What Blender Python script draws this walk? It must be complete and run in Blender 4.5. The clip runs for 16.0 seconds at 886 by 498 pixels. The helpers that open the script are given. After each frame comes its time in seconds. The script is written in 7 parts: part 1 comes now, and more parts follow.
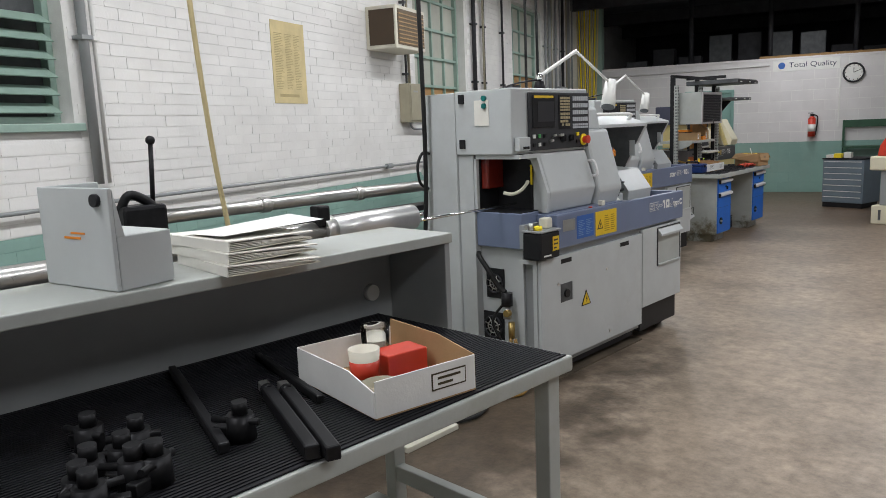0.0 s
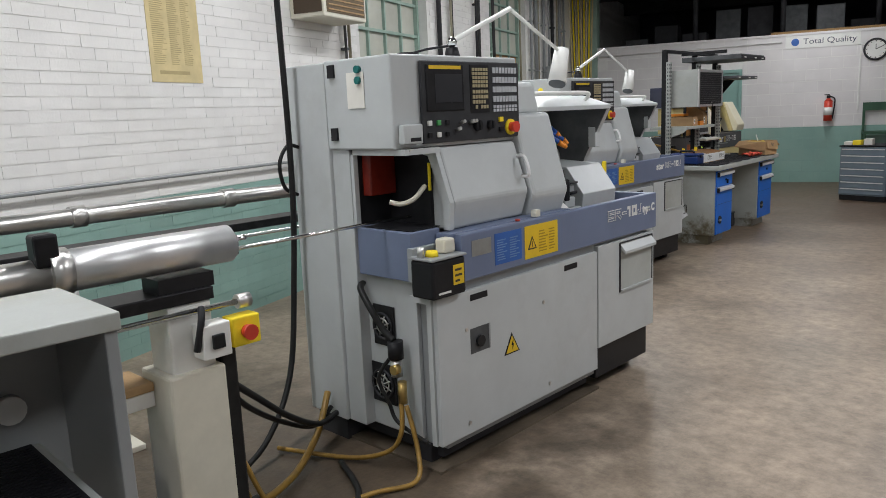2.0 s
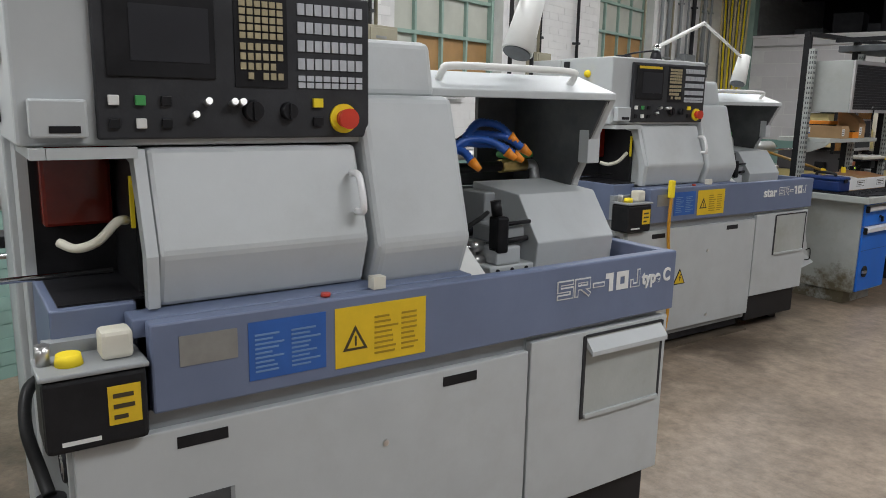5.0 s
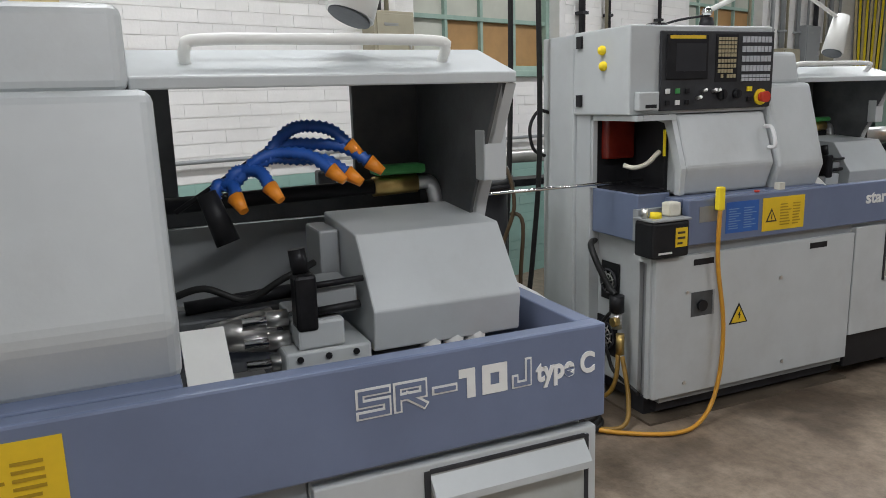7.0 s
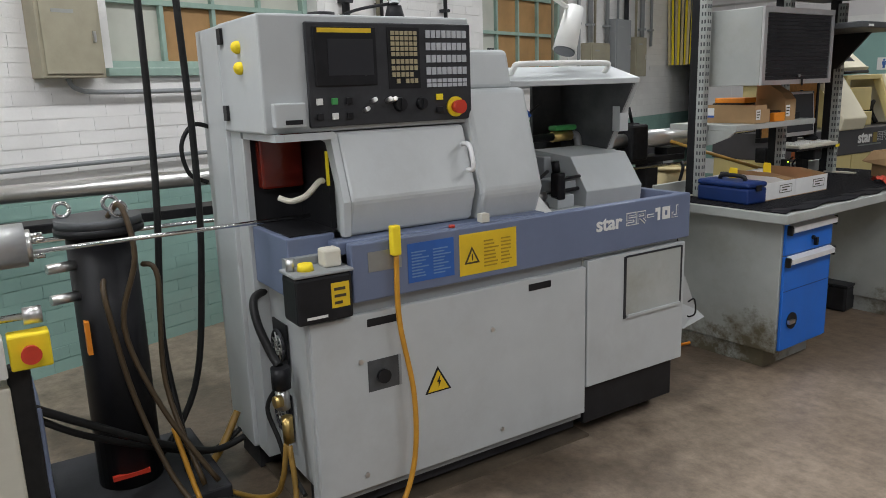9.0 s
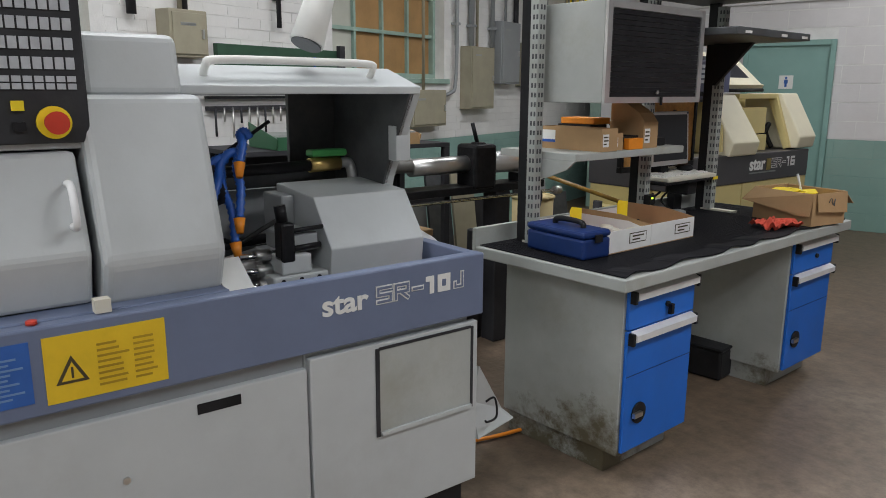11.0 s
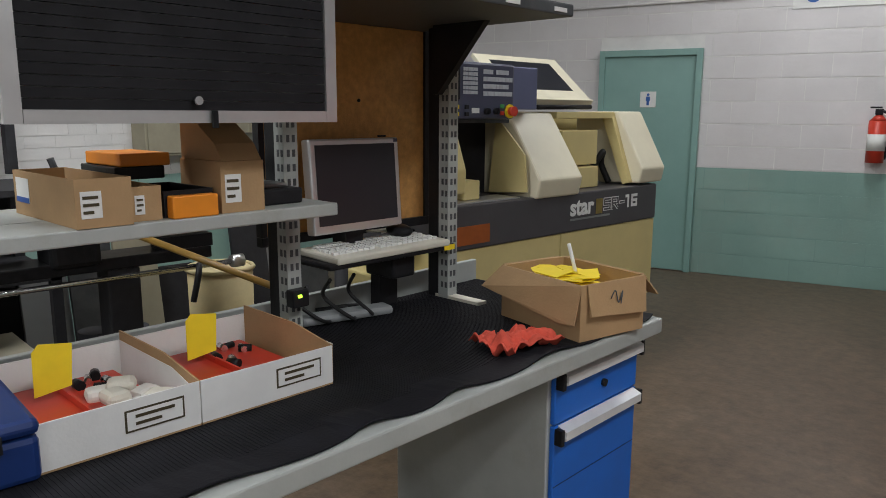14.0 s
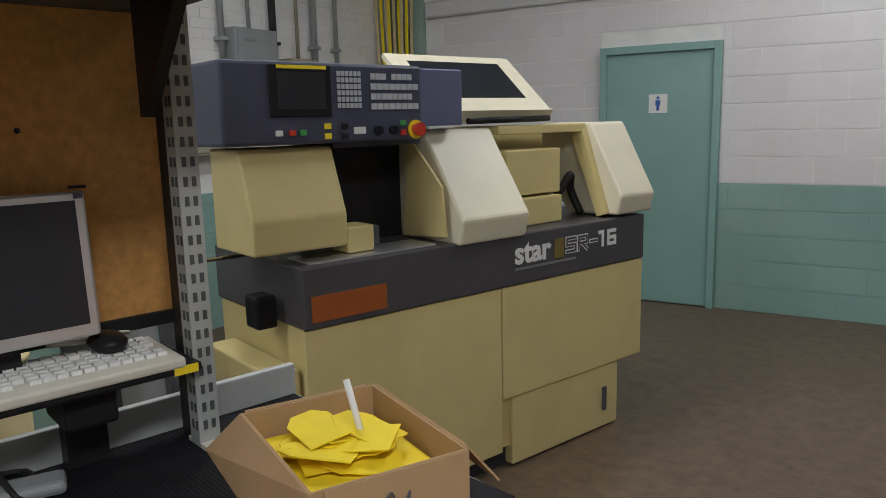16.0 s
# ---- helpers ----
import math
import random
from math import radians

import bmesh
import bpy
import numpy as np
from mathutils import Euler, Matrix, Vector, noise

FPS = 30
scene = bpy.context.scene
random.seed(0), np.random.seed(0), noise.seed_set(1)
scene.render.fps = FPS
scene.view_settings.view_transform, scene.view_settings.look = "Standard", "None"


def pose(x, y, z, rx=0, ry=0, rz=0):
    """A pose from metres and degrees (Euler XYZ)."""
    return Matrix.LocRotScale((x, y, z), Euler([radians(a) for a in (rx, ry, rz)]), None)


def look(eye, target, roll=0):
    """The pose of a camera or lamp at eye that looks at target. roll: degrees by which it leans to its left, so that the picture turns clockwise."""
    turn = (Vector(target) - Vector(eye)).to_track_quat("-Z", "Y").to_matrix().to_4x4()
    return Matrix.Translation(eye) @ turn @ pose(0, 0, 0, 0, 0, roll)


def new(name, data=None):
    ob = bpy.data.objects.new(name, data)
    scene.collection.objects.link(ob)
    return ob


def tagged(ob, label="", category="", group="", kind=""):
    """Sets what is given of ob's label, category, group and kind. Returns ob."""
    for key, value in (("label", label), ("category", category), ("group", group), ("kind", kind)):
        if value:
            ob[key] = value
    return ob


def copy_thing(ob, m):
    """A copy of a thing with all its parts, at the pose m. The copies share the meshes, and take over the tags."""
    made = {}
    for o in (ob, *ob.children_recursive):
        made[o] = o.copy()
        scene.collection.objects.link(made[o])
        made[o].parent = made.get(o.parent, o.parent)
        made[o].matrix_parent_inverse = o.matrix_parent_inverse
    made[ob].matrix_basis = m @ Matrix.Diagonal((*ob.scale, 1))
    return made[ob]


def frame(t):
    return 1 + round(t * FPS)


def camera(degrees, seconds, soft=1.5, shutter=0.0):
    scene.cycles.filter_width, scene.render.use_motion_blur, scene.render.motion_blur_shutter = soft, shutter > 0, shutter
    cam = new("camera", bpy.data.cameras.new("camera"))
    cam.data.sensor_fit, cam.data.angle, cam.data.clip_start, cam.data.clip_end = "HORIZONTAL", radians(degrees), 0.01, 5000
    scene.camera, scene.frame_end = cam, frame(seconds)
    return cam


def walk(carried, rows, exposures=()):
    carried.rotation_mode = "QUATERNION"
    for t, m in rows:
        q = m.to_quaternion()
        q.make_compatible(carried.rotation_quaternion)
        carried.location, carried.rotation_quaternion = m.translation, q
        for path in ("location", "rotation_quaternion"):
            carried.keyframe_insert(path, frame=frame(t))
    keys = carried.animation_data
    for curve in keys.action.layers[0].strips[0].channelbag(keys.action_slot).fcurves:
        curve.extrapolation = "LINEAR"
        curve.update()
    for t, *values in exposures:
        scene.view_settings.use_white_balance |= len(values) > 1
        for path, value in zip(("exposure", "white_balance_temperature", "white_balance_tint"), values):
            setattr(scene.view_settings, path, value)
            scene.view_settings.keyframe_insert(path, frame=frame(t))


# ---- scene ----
cam = camera(61.8, 16.0, soft=0.9)
PATH = [
    (0, (0.803, -0.575, 1.583), (-0.535, 0.876, 1.26), -2.3),
    (0.5, (0.734, -0.217, 1.567), (-0.647, 1.191, 1.241), -1.7),
    (1, (0.662, 0.103, 1.566), (-0.733, 1.484, 1.181), -1.3),
    (1.5, (0.518, 0.471, 1.556), (-0.839, 1.899, 1.214), -2.1),
    (2, (0.421, 0.814, 1.549), (-0.939, 2.235, 1.189), -2.5),
    (2.5, (0.367, 1.174, 1.548), (-1.076, 2.511, 1.187), -1.4),
    (3, (0.275, 1.472, 1.522), (-1.164, 2.807, 1.14), -1.6),
    (3.5, (0.186, 1.806, 1.536), (-1.266, 3.13, 1.162), -2.9),
    (4, (0.135, 2.141, 1.507), (-1.407, 3.359, 1.133), -3.0),
    (4.2, (0.116, 2.272, 1.519), (-1.45, 3.458, 1.141), -1.5),
    (6.3, (-0.373, 3.513, 1.513), (-2.115, 4.412, 1.117), -1.4),
    (6.5, (-0.399, 3.622, 1.51), (-2.175, 4.453, 1.118), -2.2),
    (7, (-0.436, 3.927, 1.502), (-2.237, 4.703, 1.107), -1.7),
    (7.5, (-0.419, 4.291, 1.479), (-2.245, 5.027, 1.125), -0.7),
    (8, (-0.439, 4.603, 1.524), (-2.228, 5.405, 1.13), -0.5),
    (8.5, (-0.621, 4.893, 1.532), (-2.314, 5.888, 1.154), -0.3),
    (9, (-0.75, 5.147, 1.545), (-2.397, 6.199, 1.118), -1.9),
    (9.2, (-0.796, 5.274, 1.564), (-2.449, 6.304, 1.11), -1.5),
    (11.3, (-1.294, 6.554, 1.541), (-2.82, 7.777, 1.121), -0.2),
    (11.5, (-1.359, 6.675, 1.53), (-2.884, 7.895, 1.096), -1.0),
    (12, (-1.483, 6.997, 1.525), (-2.989, 8.251, 1.123), 0.4),
    (12.5, (-1.593, 7.347, 1.534), (-3.042, 8.668, 1.14), -0.9),
    (13, (-1.623, 7.729, 1.52), (-3.092, 9.03, 1.134), -0.2),
    (13.5, (-1.669, 8.049, 1.524), (-3.115, 9.366, 1.107), -0.0),
    (14, (-1.77, 8.417, 1.523), (-3.195, 9.772, 1.16), 0.3),
    (14.5, (-1.8, 8.748, 1.527), (-3.261, 10.067, 1.174), -0.2),
    (15, (-1.825, 9.074, 1.544), (-3.359, 10.298, 1.16), -0.2),
    (15.5, (-1.963, 9.37, 1.526), (-3.494, 10.607, 1.173), 0.4),
    (16, (-2.093, 9.626, 1.559), (-3.617, 10.875, 1.218), -1.4),
]
walk(cam, [(t, look(eye, target, roll)) for t, eye, target, roll in PATH])

walk_exposure = 0.0
scene.view_settings.exposure = walk_exposure

# ---- world and lamps ----
world = bpy.data.worlds.new("world")
scene.world = world
world.use_nodes = True
world.node_tree.nodes["Background"].inputs[0].default_value = (0.5, 0.55, 0.62, 1)
world.node_tree.nodes["Background"].inputs[1].default_value = 0.012

TH = radians(19)
CW, SW = math.cos(TH), math.sin(TH)
WALL = Matrix.Rotation(TH, 4, "Z")      # wall frame: local x = w (into the room), local y = u (along the wall)


def wp(u, w, z):
    return Vector((-SW * u + CW * w, CW * u + SW * w, z))


LAMPS = [(-1.0, -1.4, 56), (2.2, -1.4, 60), (5.4, -1.4, 55), (8.6, -1.4, 50), (12.0, -1.1, 46), (14.2, 1.2, 44), (-0.5, 2.2, 52), (4.2, 2.2, 84), (9.0, 2.4, 78)]
LAMP_Z = 3.75


# ---- materials ----
def mat(name, color, rough=0.5, metal=0.0, scale=8.0, var=0.12, bump=0.0, fine=120.0, stain=None, stain_amt=0.0, island=0.0):
    m = bpy.data.materials.new(name)
    m.use_nodes = True
    nt = m.node_tree
    b = nt.nodes["Principled BSDF"]
    b.inputs["Roughness"].default_value = rough
    b.inputs["Metallic"].default_value = metal
    tc = nt.nodes.new("ShaderNodeTexCoord")
    geo = nt.nodes.new("ShaderNodeNewGeometry")
    n1 = nt.nodes.new("ShaderNodeTexNoise")
    n1.inputs["Scale"].default_value = scale
    n1.inputs["Detail"].default_value = 10
    n1.inputs["Roughness"].default_value = 0.62
    n2 = nt.nodes.new("ShaderNodeTexNoise")
    n2.inputs["Scale"].default_value = fine
    n2.inputs["Detail"].default_value = 3
    nt.links.new(geo.outputs["Position"], n1.inputs["Vector"])
    nt.links.new(geo.outputs["Position"], n2.inputs["Vector"])
    mix = nt.nodes.new("ShaderNodeMixRGB")
    ramp = nt.nodes.new("ShaderNodeValToRGB")
    ramp.color_ramp.elements[0].position, ramp.color_ramp.elements[1].position = 0.35, 0.68
    nt.links.new(n1.outputs["Fac"], ramp.inputs[0])
    c = Vector(color)
    lo = [max(0, v * (1 - var)) for v in c]
    hi = [min(1, v * (1 + var * 0.6)) for v in c]
    mix.inputs[1].default_value = (*lo, 1)
    mix.inputs[2].default_value = (*hi, 1)
    nt.links.new(ramp.outputs[0], mix.inputs[0])
    out = mix.outputs[0]
    if stain:
        n3 = nt.nodes.new("ShaderNodeTexNoise")
        n3.inputs["Scale"].default_value = scale * 0.45
        n3.inputs["Detail"].default_value = 8
        n3.inputs["Roughness"].default_value = 0.7
        nt.links.new(geo.outputs["Position"], n3.inputs["Vector"])
        r3 = nt.nodes.new("ShaderNodeValToRGB")
        r3.color_ramp.elements[0].position, r3.color_ramp.elements[1].position = 0.52, 0.72
        r3.color_ramp.elements[1].color = (stain_amt, stain_amt, stain_amt, 1)
        nt.links.new(n3.outputs["Fac"], r3.inputs[0])
        m3 = nt.nodes.new("ShaderNodeMixRGB")
        m3.inputs[2].default_value = (*stain, 1)
        nt.links.new(r3.outputs[0], m3.inputs[0])
        nt.links.new(out, m3.inputs[1])
        out = m3.outputs[0]
    if island:
        oi = nt.nodes.new("ShaderNodeObjectInfo")
        add = nt.nodes.new("ShaderNodeMath")
        nt.links.new(oi.outputs["Random"], add.inputs[0])
        nt.links.new(geo.outputs["Random Per Island"], add.inputs[1])
        fr = nt.nodes.new("ShaderNodeMath")
        fr.operation = "FRACT"
        nt.links.new(add.outputs[0], fr.inputs[0])
        mr = nt.nodes.new("ShaderNodeMapRange")
        mr.inputs["To Min"].default_value, mr.inputs["To Max"].default_value = 1 - island, 1.0
        nt.links.new(fr.outputs[0], mr.inputs["Value"])
        m4 = nt.nodes.new("ShaderNodeMixRGB")
        m4.blend_type = "MULTIPLY"
        m4.inputs[0].default_value = 1
        nt.links.new(out, m4.inputs[1])
        nt.links.new(mr.outputs[0], m4.inputs[2])
        out = m4.outputs[0]
    nt.links.new(out, b.inputs["Base Color"])
    rr = nt.nodes.new("ShaderNodeMapRange")
    rr.inputs["To Min"].default_value, rr.inputs["To Max"].default_value = max(0.03, rough - 0.08), min(1, rough + 0.1)
    nt.links.new(n1.outputs["Fac"], rr.inputs["Value"])
    nt.links.new(rr.outputs[0], b.inputs["Roughness"])
    if bump:
        bp = nt.nodes.new("ShaderNodeBump")
        bp.inputs["Strength"].default_value = bump
        bp.inputs["Distance"].default_value = 0.004
        nt.links.new(n2.outputs["Fac"], bp.inputs["Height"])
        nt.links.new(bp.outputs[0], b.inputs["Normal"])
    return m


def glow(name, color, strength):
    m = bpy.data.materials.new(name)
    m.use_nodes = True
    b = m.node_tree.nodes["Principled BSDF"]
    b.inputs["Base Color"].default_value = (*color, 1)
    b.inputs["Emission Color"].default_value = (*color, 1)
    b.inputs["Emission Strength"].default_value = strength
    return m


M_WHITE = mat("white_painted_brick", (0.84, 0.83, 0.81), 0.42, 0, 2.5, 0.05, 0.35, 60, (0.70, 0.67, 0.62), 0.25, 0.05)
M_TEAL = mat("teal_painted_brick", (0.27, 0.43, 0.38), 0.45, 0, 2.5, 0.1, 0.35, 60, (0.3, 0.34, 0.3), 0.35, 0.08)
M_BWHITE = mat("white_painted_block", (0.74, 0.72, 0.72), 0.5, 0, 1.8, 0.06, 0.4, 45, (0.55, 0.5, 0.46), 0.2, 0.06)
M_BTEAL = mat("teal_painted_block", (0.25, 0.41, 0.36), 0.45, 0, 1.8, 0.1, 0.4, 45, (0.33, 0.36, 0.31), 0.3, 0.06)
M_MORTAR = mat("painted_mortar", (0.79, 0.78, 0.76), 0.8, 0, 4, 0.1, 0.4, 80)
M_MORTAR_T = mat("teal_mortar", (0.25, 0.40, 0.355), 0.8, 0, 4, 0.1, 0.4, 80)
M_FLOOR = mat("worn_concrete", (0.335, 0.265, 0.20), 0.42, 0, 1.3, 0.28, 0.5, 35, (0.17, 0.12, 0.08), 0.75)
FN = M_FLOOR.node_tree
# Concrete colour darkens along the wall, painting in the dimmer far end.
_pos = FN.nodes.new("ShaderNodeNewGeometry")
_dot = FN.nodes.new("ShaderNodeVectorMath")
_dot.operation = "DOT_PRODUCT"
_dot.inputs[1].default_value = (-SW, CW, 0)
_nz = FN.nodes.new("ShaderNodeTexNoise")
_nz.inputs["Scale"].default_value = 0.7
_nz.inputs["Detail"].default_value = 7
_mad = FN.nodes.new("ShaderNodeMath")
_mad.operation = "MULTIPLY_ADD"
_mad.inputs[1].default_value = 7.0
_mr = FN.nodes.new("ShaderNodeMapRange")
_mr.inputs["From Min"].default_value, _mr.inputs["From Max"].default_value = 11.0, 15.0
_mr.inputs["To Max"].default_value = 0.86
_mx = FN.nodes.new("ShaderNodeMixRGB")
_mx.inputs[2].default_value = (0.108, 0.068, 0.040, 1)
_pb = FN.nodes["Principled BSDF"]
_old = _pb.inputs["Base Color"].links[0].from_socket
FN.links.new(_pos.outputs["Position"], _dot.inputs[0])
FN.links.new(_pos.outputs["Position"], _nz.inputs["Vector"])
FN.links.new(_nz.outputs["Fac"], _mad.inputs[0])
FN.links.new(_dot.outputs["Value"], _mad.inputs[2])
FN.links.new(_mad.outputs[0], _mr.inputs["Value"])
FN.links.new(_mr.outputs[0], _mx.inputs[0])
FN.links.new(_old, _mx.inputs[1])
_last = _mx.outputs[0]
# Dark brown noisy-edged patches at the lathes, feeders, desk and bench.
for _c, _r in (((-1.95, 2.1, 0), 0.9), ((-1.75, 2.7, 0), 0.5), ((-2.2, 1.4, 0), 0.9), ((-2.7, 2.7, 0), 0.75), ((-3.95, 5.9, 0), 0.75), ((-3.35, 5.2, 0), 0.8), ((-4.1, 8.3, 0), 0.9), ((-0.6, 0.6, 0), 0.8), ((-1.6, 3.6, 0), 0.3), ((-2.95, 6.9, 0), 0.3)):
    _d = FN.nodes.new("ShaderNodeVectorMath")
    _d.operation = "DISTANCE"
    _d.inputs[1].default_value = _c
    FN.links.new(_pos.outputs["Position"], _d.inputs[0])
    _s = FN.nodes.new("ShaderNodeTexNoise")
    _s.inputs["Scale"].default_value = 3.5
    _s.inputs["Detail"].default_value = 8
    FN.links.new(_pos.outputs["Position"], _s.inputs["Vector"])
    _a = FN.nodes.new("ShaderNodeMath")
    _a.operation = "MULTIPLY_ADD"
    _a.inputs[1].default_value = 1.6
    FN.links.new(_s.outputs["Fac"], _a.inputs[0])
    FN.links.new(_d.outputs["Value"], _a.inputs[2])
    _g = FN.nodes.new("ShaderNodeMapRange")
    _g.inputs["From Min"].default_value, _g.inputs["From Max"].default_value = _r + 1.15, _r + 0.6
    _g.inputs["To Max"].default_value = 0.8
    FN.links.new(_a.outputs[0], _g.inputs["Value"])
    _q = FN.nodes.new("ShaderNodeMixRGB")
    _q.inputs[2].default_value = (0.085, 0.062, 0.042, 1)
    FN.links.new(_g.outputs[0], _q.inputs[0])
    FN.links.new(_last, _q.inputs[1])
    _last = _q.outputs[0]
_sp = FN.nodes.new("ShaderNodeTexNoise")
_sp.inputs["Scale"].default_value = 11.0
_sp.inputs["Detail"].default_value = 10
_sp.inputs["Roughness"].default_value = 0.75
FN.links.new(_pos.outputs["Position"], _sp.inputs["Vector"])
_sm = FN.nodes.new("ShaderNodeMapRange")
_sm.inputs["From Min"].default_value, _sm.inputs["From Max"].default_value = 0.3, 0.7
_sm.inputs["To Min"].default_value, _sm.inputs["To Max"].default_value = 0.52, 1.3
FN.links.new(_sp.outputs["Fac"], _sm.inputs["Value"])
_mu = FN.nodes.new("ShaderNodeMixRGB")
_mu.blend_type = "MULTIPLY"
_mu.inputs[0].default_value = 1
FN.links.new(_last, _mu.inputs[1])
FN.links.new(_sm.outputs[0], _mu.inputs[2])
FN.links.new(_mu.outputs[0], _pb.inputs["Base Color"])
M_GREY = mat("pale_grey_enamel", (0.51, 0.535, 0.54), 0.38, 0, 5, 0.05, 0.05, 90, (0.36, 0.36, 0.34), 0.3)
M_GREYD = mat("mid_grey_enamel", (0.30, 0.315, 0.32), 0.4, 0, 5, 0.06, 0.05, 90)
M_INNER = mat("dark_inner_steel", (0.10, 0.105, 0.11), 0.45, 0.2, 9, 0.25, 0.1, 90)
M_BLUE = mat("slate_blue_enamel", (0.155, 0.19, 0.29), 0.38, 0, 5, 0.08, 0.05, 90, (0.13, 0.15, 0.22), 0.35)
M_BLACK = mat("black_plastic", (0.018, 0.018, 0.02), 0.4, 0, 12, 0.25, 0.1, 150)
M_PANEL = mat("charcoal_panel", (0.045, 0.046, 0.05), 0.42, 0, 12, 0.2, 0.1, 150)
M_SCREEN = mat("dark_screen", (0.02, 0.021, 0.026), 0.3, 0, 6, 0.1)
M_KEYW = mat("pale_key", (0.5, 0.52, 0.55), 0.5, 0, 30, 0.1)
M_KEYT = mat("tan_key", (0.42, 0.36, 0.22), 0.5, 0, 30, 0.1)
M_STEEL = mat("brushed_steel", (0.68, 0.67, 0.65), 0.3, 0.95, 14, 0.06, 0.02, 300)
M_ALU = mat("cast_aluminium", (0.74, 0.74, 0.74), 0.36, 0.85, 10, 0.06, 0.02, 300)
M_CHROME = mat("chrome", (0.82, 0.82, 0.82), 0.14, 1, 12, 0.08)
M_YELLOW = mat("yellow_label", (0.78, 0.52, 0.02), 0.5, 0, 14, 0.08)
M_BLUEL = mat("blue_label", (0.03, 0.12, 0.42), 0.45, 0, 14, 0.1)
M_WLINE = mat("white_print", (0.78, 0.78, 0.76), 0.5, 0, 20, 0.05)
M_DLINE = mat("dark_print", (0.06, 0.045, 0.02), 0.6, 0, 20, 0.1)
M_PLATE = mat("rating_plate", (0.36, 0.37, 0.36), 0.35, 0.6, 20, 0.1)
M_RED = mat("red_plastic", (0.62, 0.05, 0.025), 0.4, 0, 12, 0.12)
M_ORANGE = mat("orange_plastic", (0.85, 0.28, 0.02), 0.45, 0, 12, 0.1)
M_HBLUE = mat("blue_hose_plastic", (0.02, 0.10, 0.42), 0.4, 0, 20, 0.15)
M_GREEN = mat("green_plastic", (0.06, 0.33, 0.09), 0.5, 0, 12, 0.15)
M_WHITEP = mat("white_plastic", (0.78, 0.78, 0.75), 0.45, 0, 10, 0.05)
M_CREAM = mat("cream_enamel", (0.66, 0.55, 0.25), 0.42, 0, 4, 0.06, 0.06, 90, (0.5, 0.42, 0.22), 0.35)
M_CREAML = mat("pale_cream_enamel", (0.74, 0.69, 0.52), 0.42, 0, 4, 0.06, 0.06, 90, (0.6, 0.52, 0.34), 0.3)
M_CHAR = mat("charcoal_enamel", (0.075, 0.07, 0.075), 0.4, 0, 5, 0.12, 0.06, 90)
M_NAVY = mat("navy_console", (0.06, 0.065, 0.105), 0.4, 0, 6, 0.12, 0.06, 90)
M_RUST = mat("orange_brown_label", (0.36, 0.09, 0.015), 0.5, 0, 14, 0.15)
M_BENCHG = mat("bench_grey", (0.42, 0.44, 0.42), 0.45, 0, 6, 0.08, 0.1, 90, (0.25, 0.22, 0.13), 0.35)
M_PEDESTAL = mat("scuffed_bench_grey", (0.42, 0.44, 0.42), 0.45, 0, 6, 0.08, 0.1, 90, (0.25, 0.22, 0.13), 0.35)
def grime(m, spots, color, amount, size=9.0):
    """Irregular oily stains round the given places."""
    nt = m.node_tree
    b = nt.nodes["Principled BSDF"]
    last = b.inputs["Base Color"].links[0].from_socket
    geo = nt.nodes.new("ShaderNodeNewGeometry")
    nz = nt.nodes.new("ShaderNodeTexNoise")
    nz.inputs["Scale"].default_value = size
    nz.inputs["Detail"].default_value = 9
    nz.inputs["Roughness"].default_value = 0.72
    nt.links.new(geo.outputs["Position"], nz.inputs["Vector"])
    for c, r in spots:
        d = nt.nodes.new("ShaderNodeVectorMath")
        d.operation = "DISTANCE"
        d.inputs[1].default_value = c
        nt.links.new(geo.outputs["Position"], d.inputs[0])
        a = nt.nodes.new("ShaderNodeMath")
        a.operation = "MULTIPLY_ADD"
        a.inputs[1].default_value = r * 3.2
        nt.links.new(nz.outputs["Fac"], a.inputs[0])
        nt.links.new(d.outputs["Value"], a.inputs[2])
        g = nt.nodes.new("ShaderNodeMapRange")
        g.inputs["From Min"].default_value, g.inputs["From Max"].default_value = r * 2.6, r * 1.9
        g.inputs["To Max"].default_value = amount
        nt.links.new(a.outputs[0], g.inputs["Value"])
        q = nt.nodes.new("ShaderNodeMixRGB")
        q.inputs[2].default_value = (*color, 1)
        nt.links.new(g.outputs[0], q.inputs[0])
        nt.links.new(last, q.inputs[1])
        last = q.outputs[0]
    nt.links.new(last, b.inputs["Base Color"])
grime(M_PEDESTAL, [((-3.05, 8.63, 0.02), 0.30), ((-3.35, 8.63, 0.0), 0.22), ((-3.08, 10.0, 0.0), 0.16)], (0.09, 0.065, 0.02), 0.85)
M_DBLUE = mat("bright_blue_drawer", (0.015, 0.15, 0.62), 0.4, 0, 6, 0.08, 0.05, 90)
M_HANDLE = mat("aluminium_pull", (0.78, 0.78, 0.78), 0.4, 0.1, 10, 0.08)
M_MAT = mat("black_ribbed_rubber", (0.0135, 0.0135, 0.017), 0.62, 0, 8, 0.35, 0.2, 120, (0.022, 0.019, 0.017), 0.5)
M_CARD = mat("brown_cardboard", (0.44, 0.28, 0.14), 0.8, 0, 9, 0.1, 0.2, 140)
M_CARDW = mat("white_cardboard", (0.80, 0.80, 0.78), 0.7, 0, 9, 0.05, 0.1, 140)
M_CORK = mat("cork_board", (0.56, 0.28, 0.08), 0.85, 0, 40, 0.2, 0.5, 260)
M_PAPER = mat("paper", (0.78, 0.76, 0.70), 0.8, 0, 12, 0.05)
M_OLDPAPER = mat("aged_paper", (0.66, 0.55, 0.30), 0.8, 0, 7, 0.12)
M_TAN = mat("tan_box", (0.36, 0.33, 0.24), 0.5, 0, 7, 0.1, 0.1, 100)
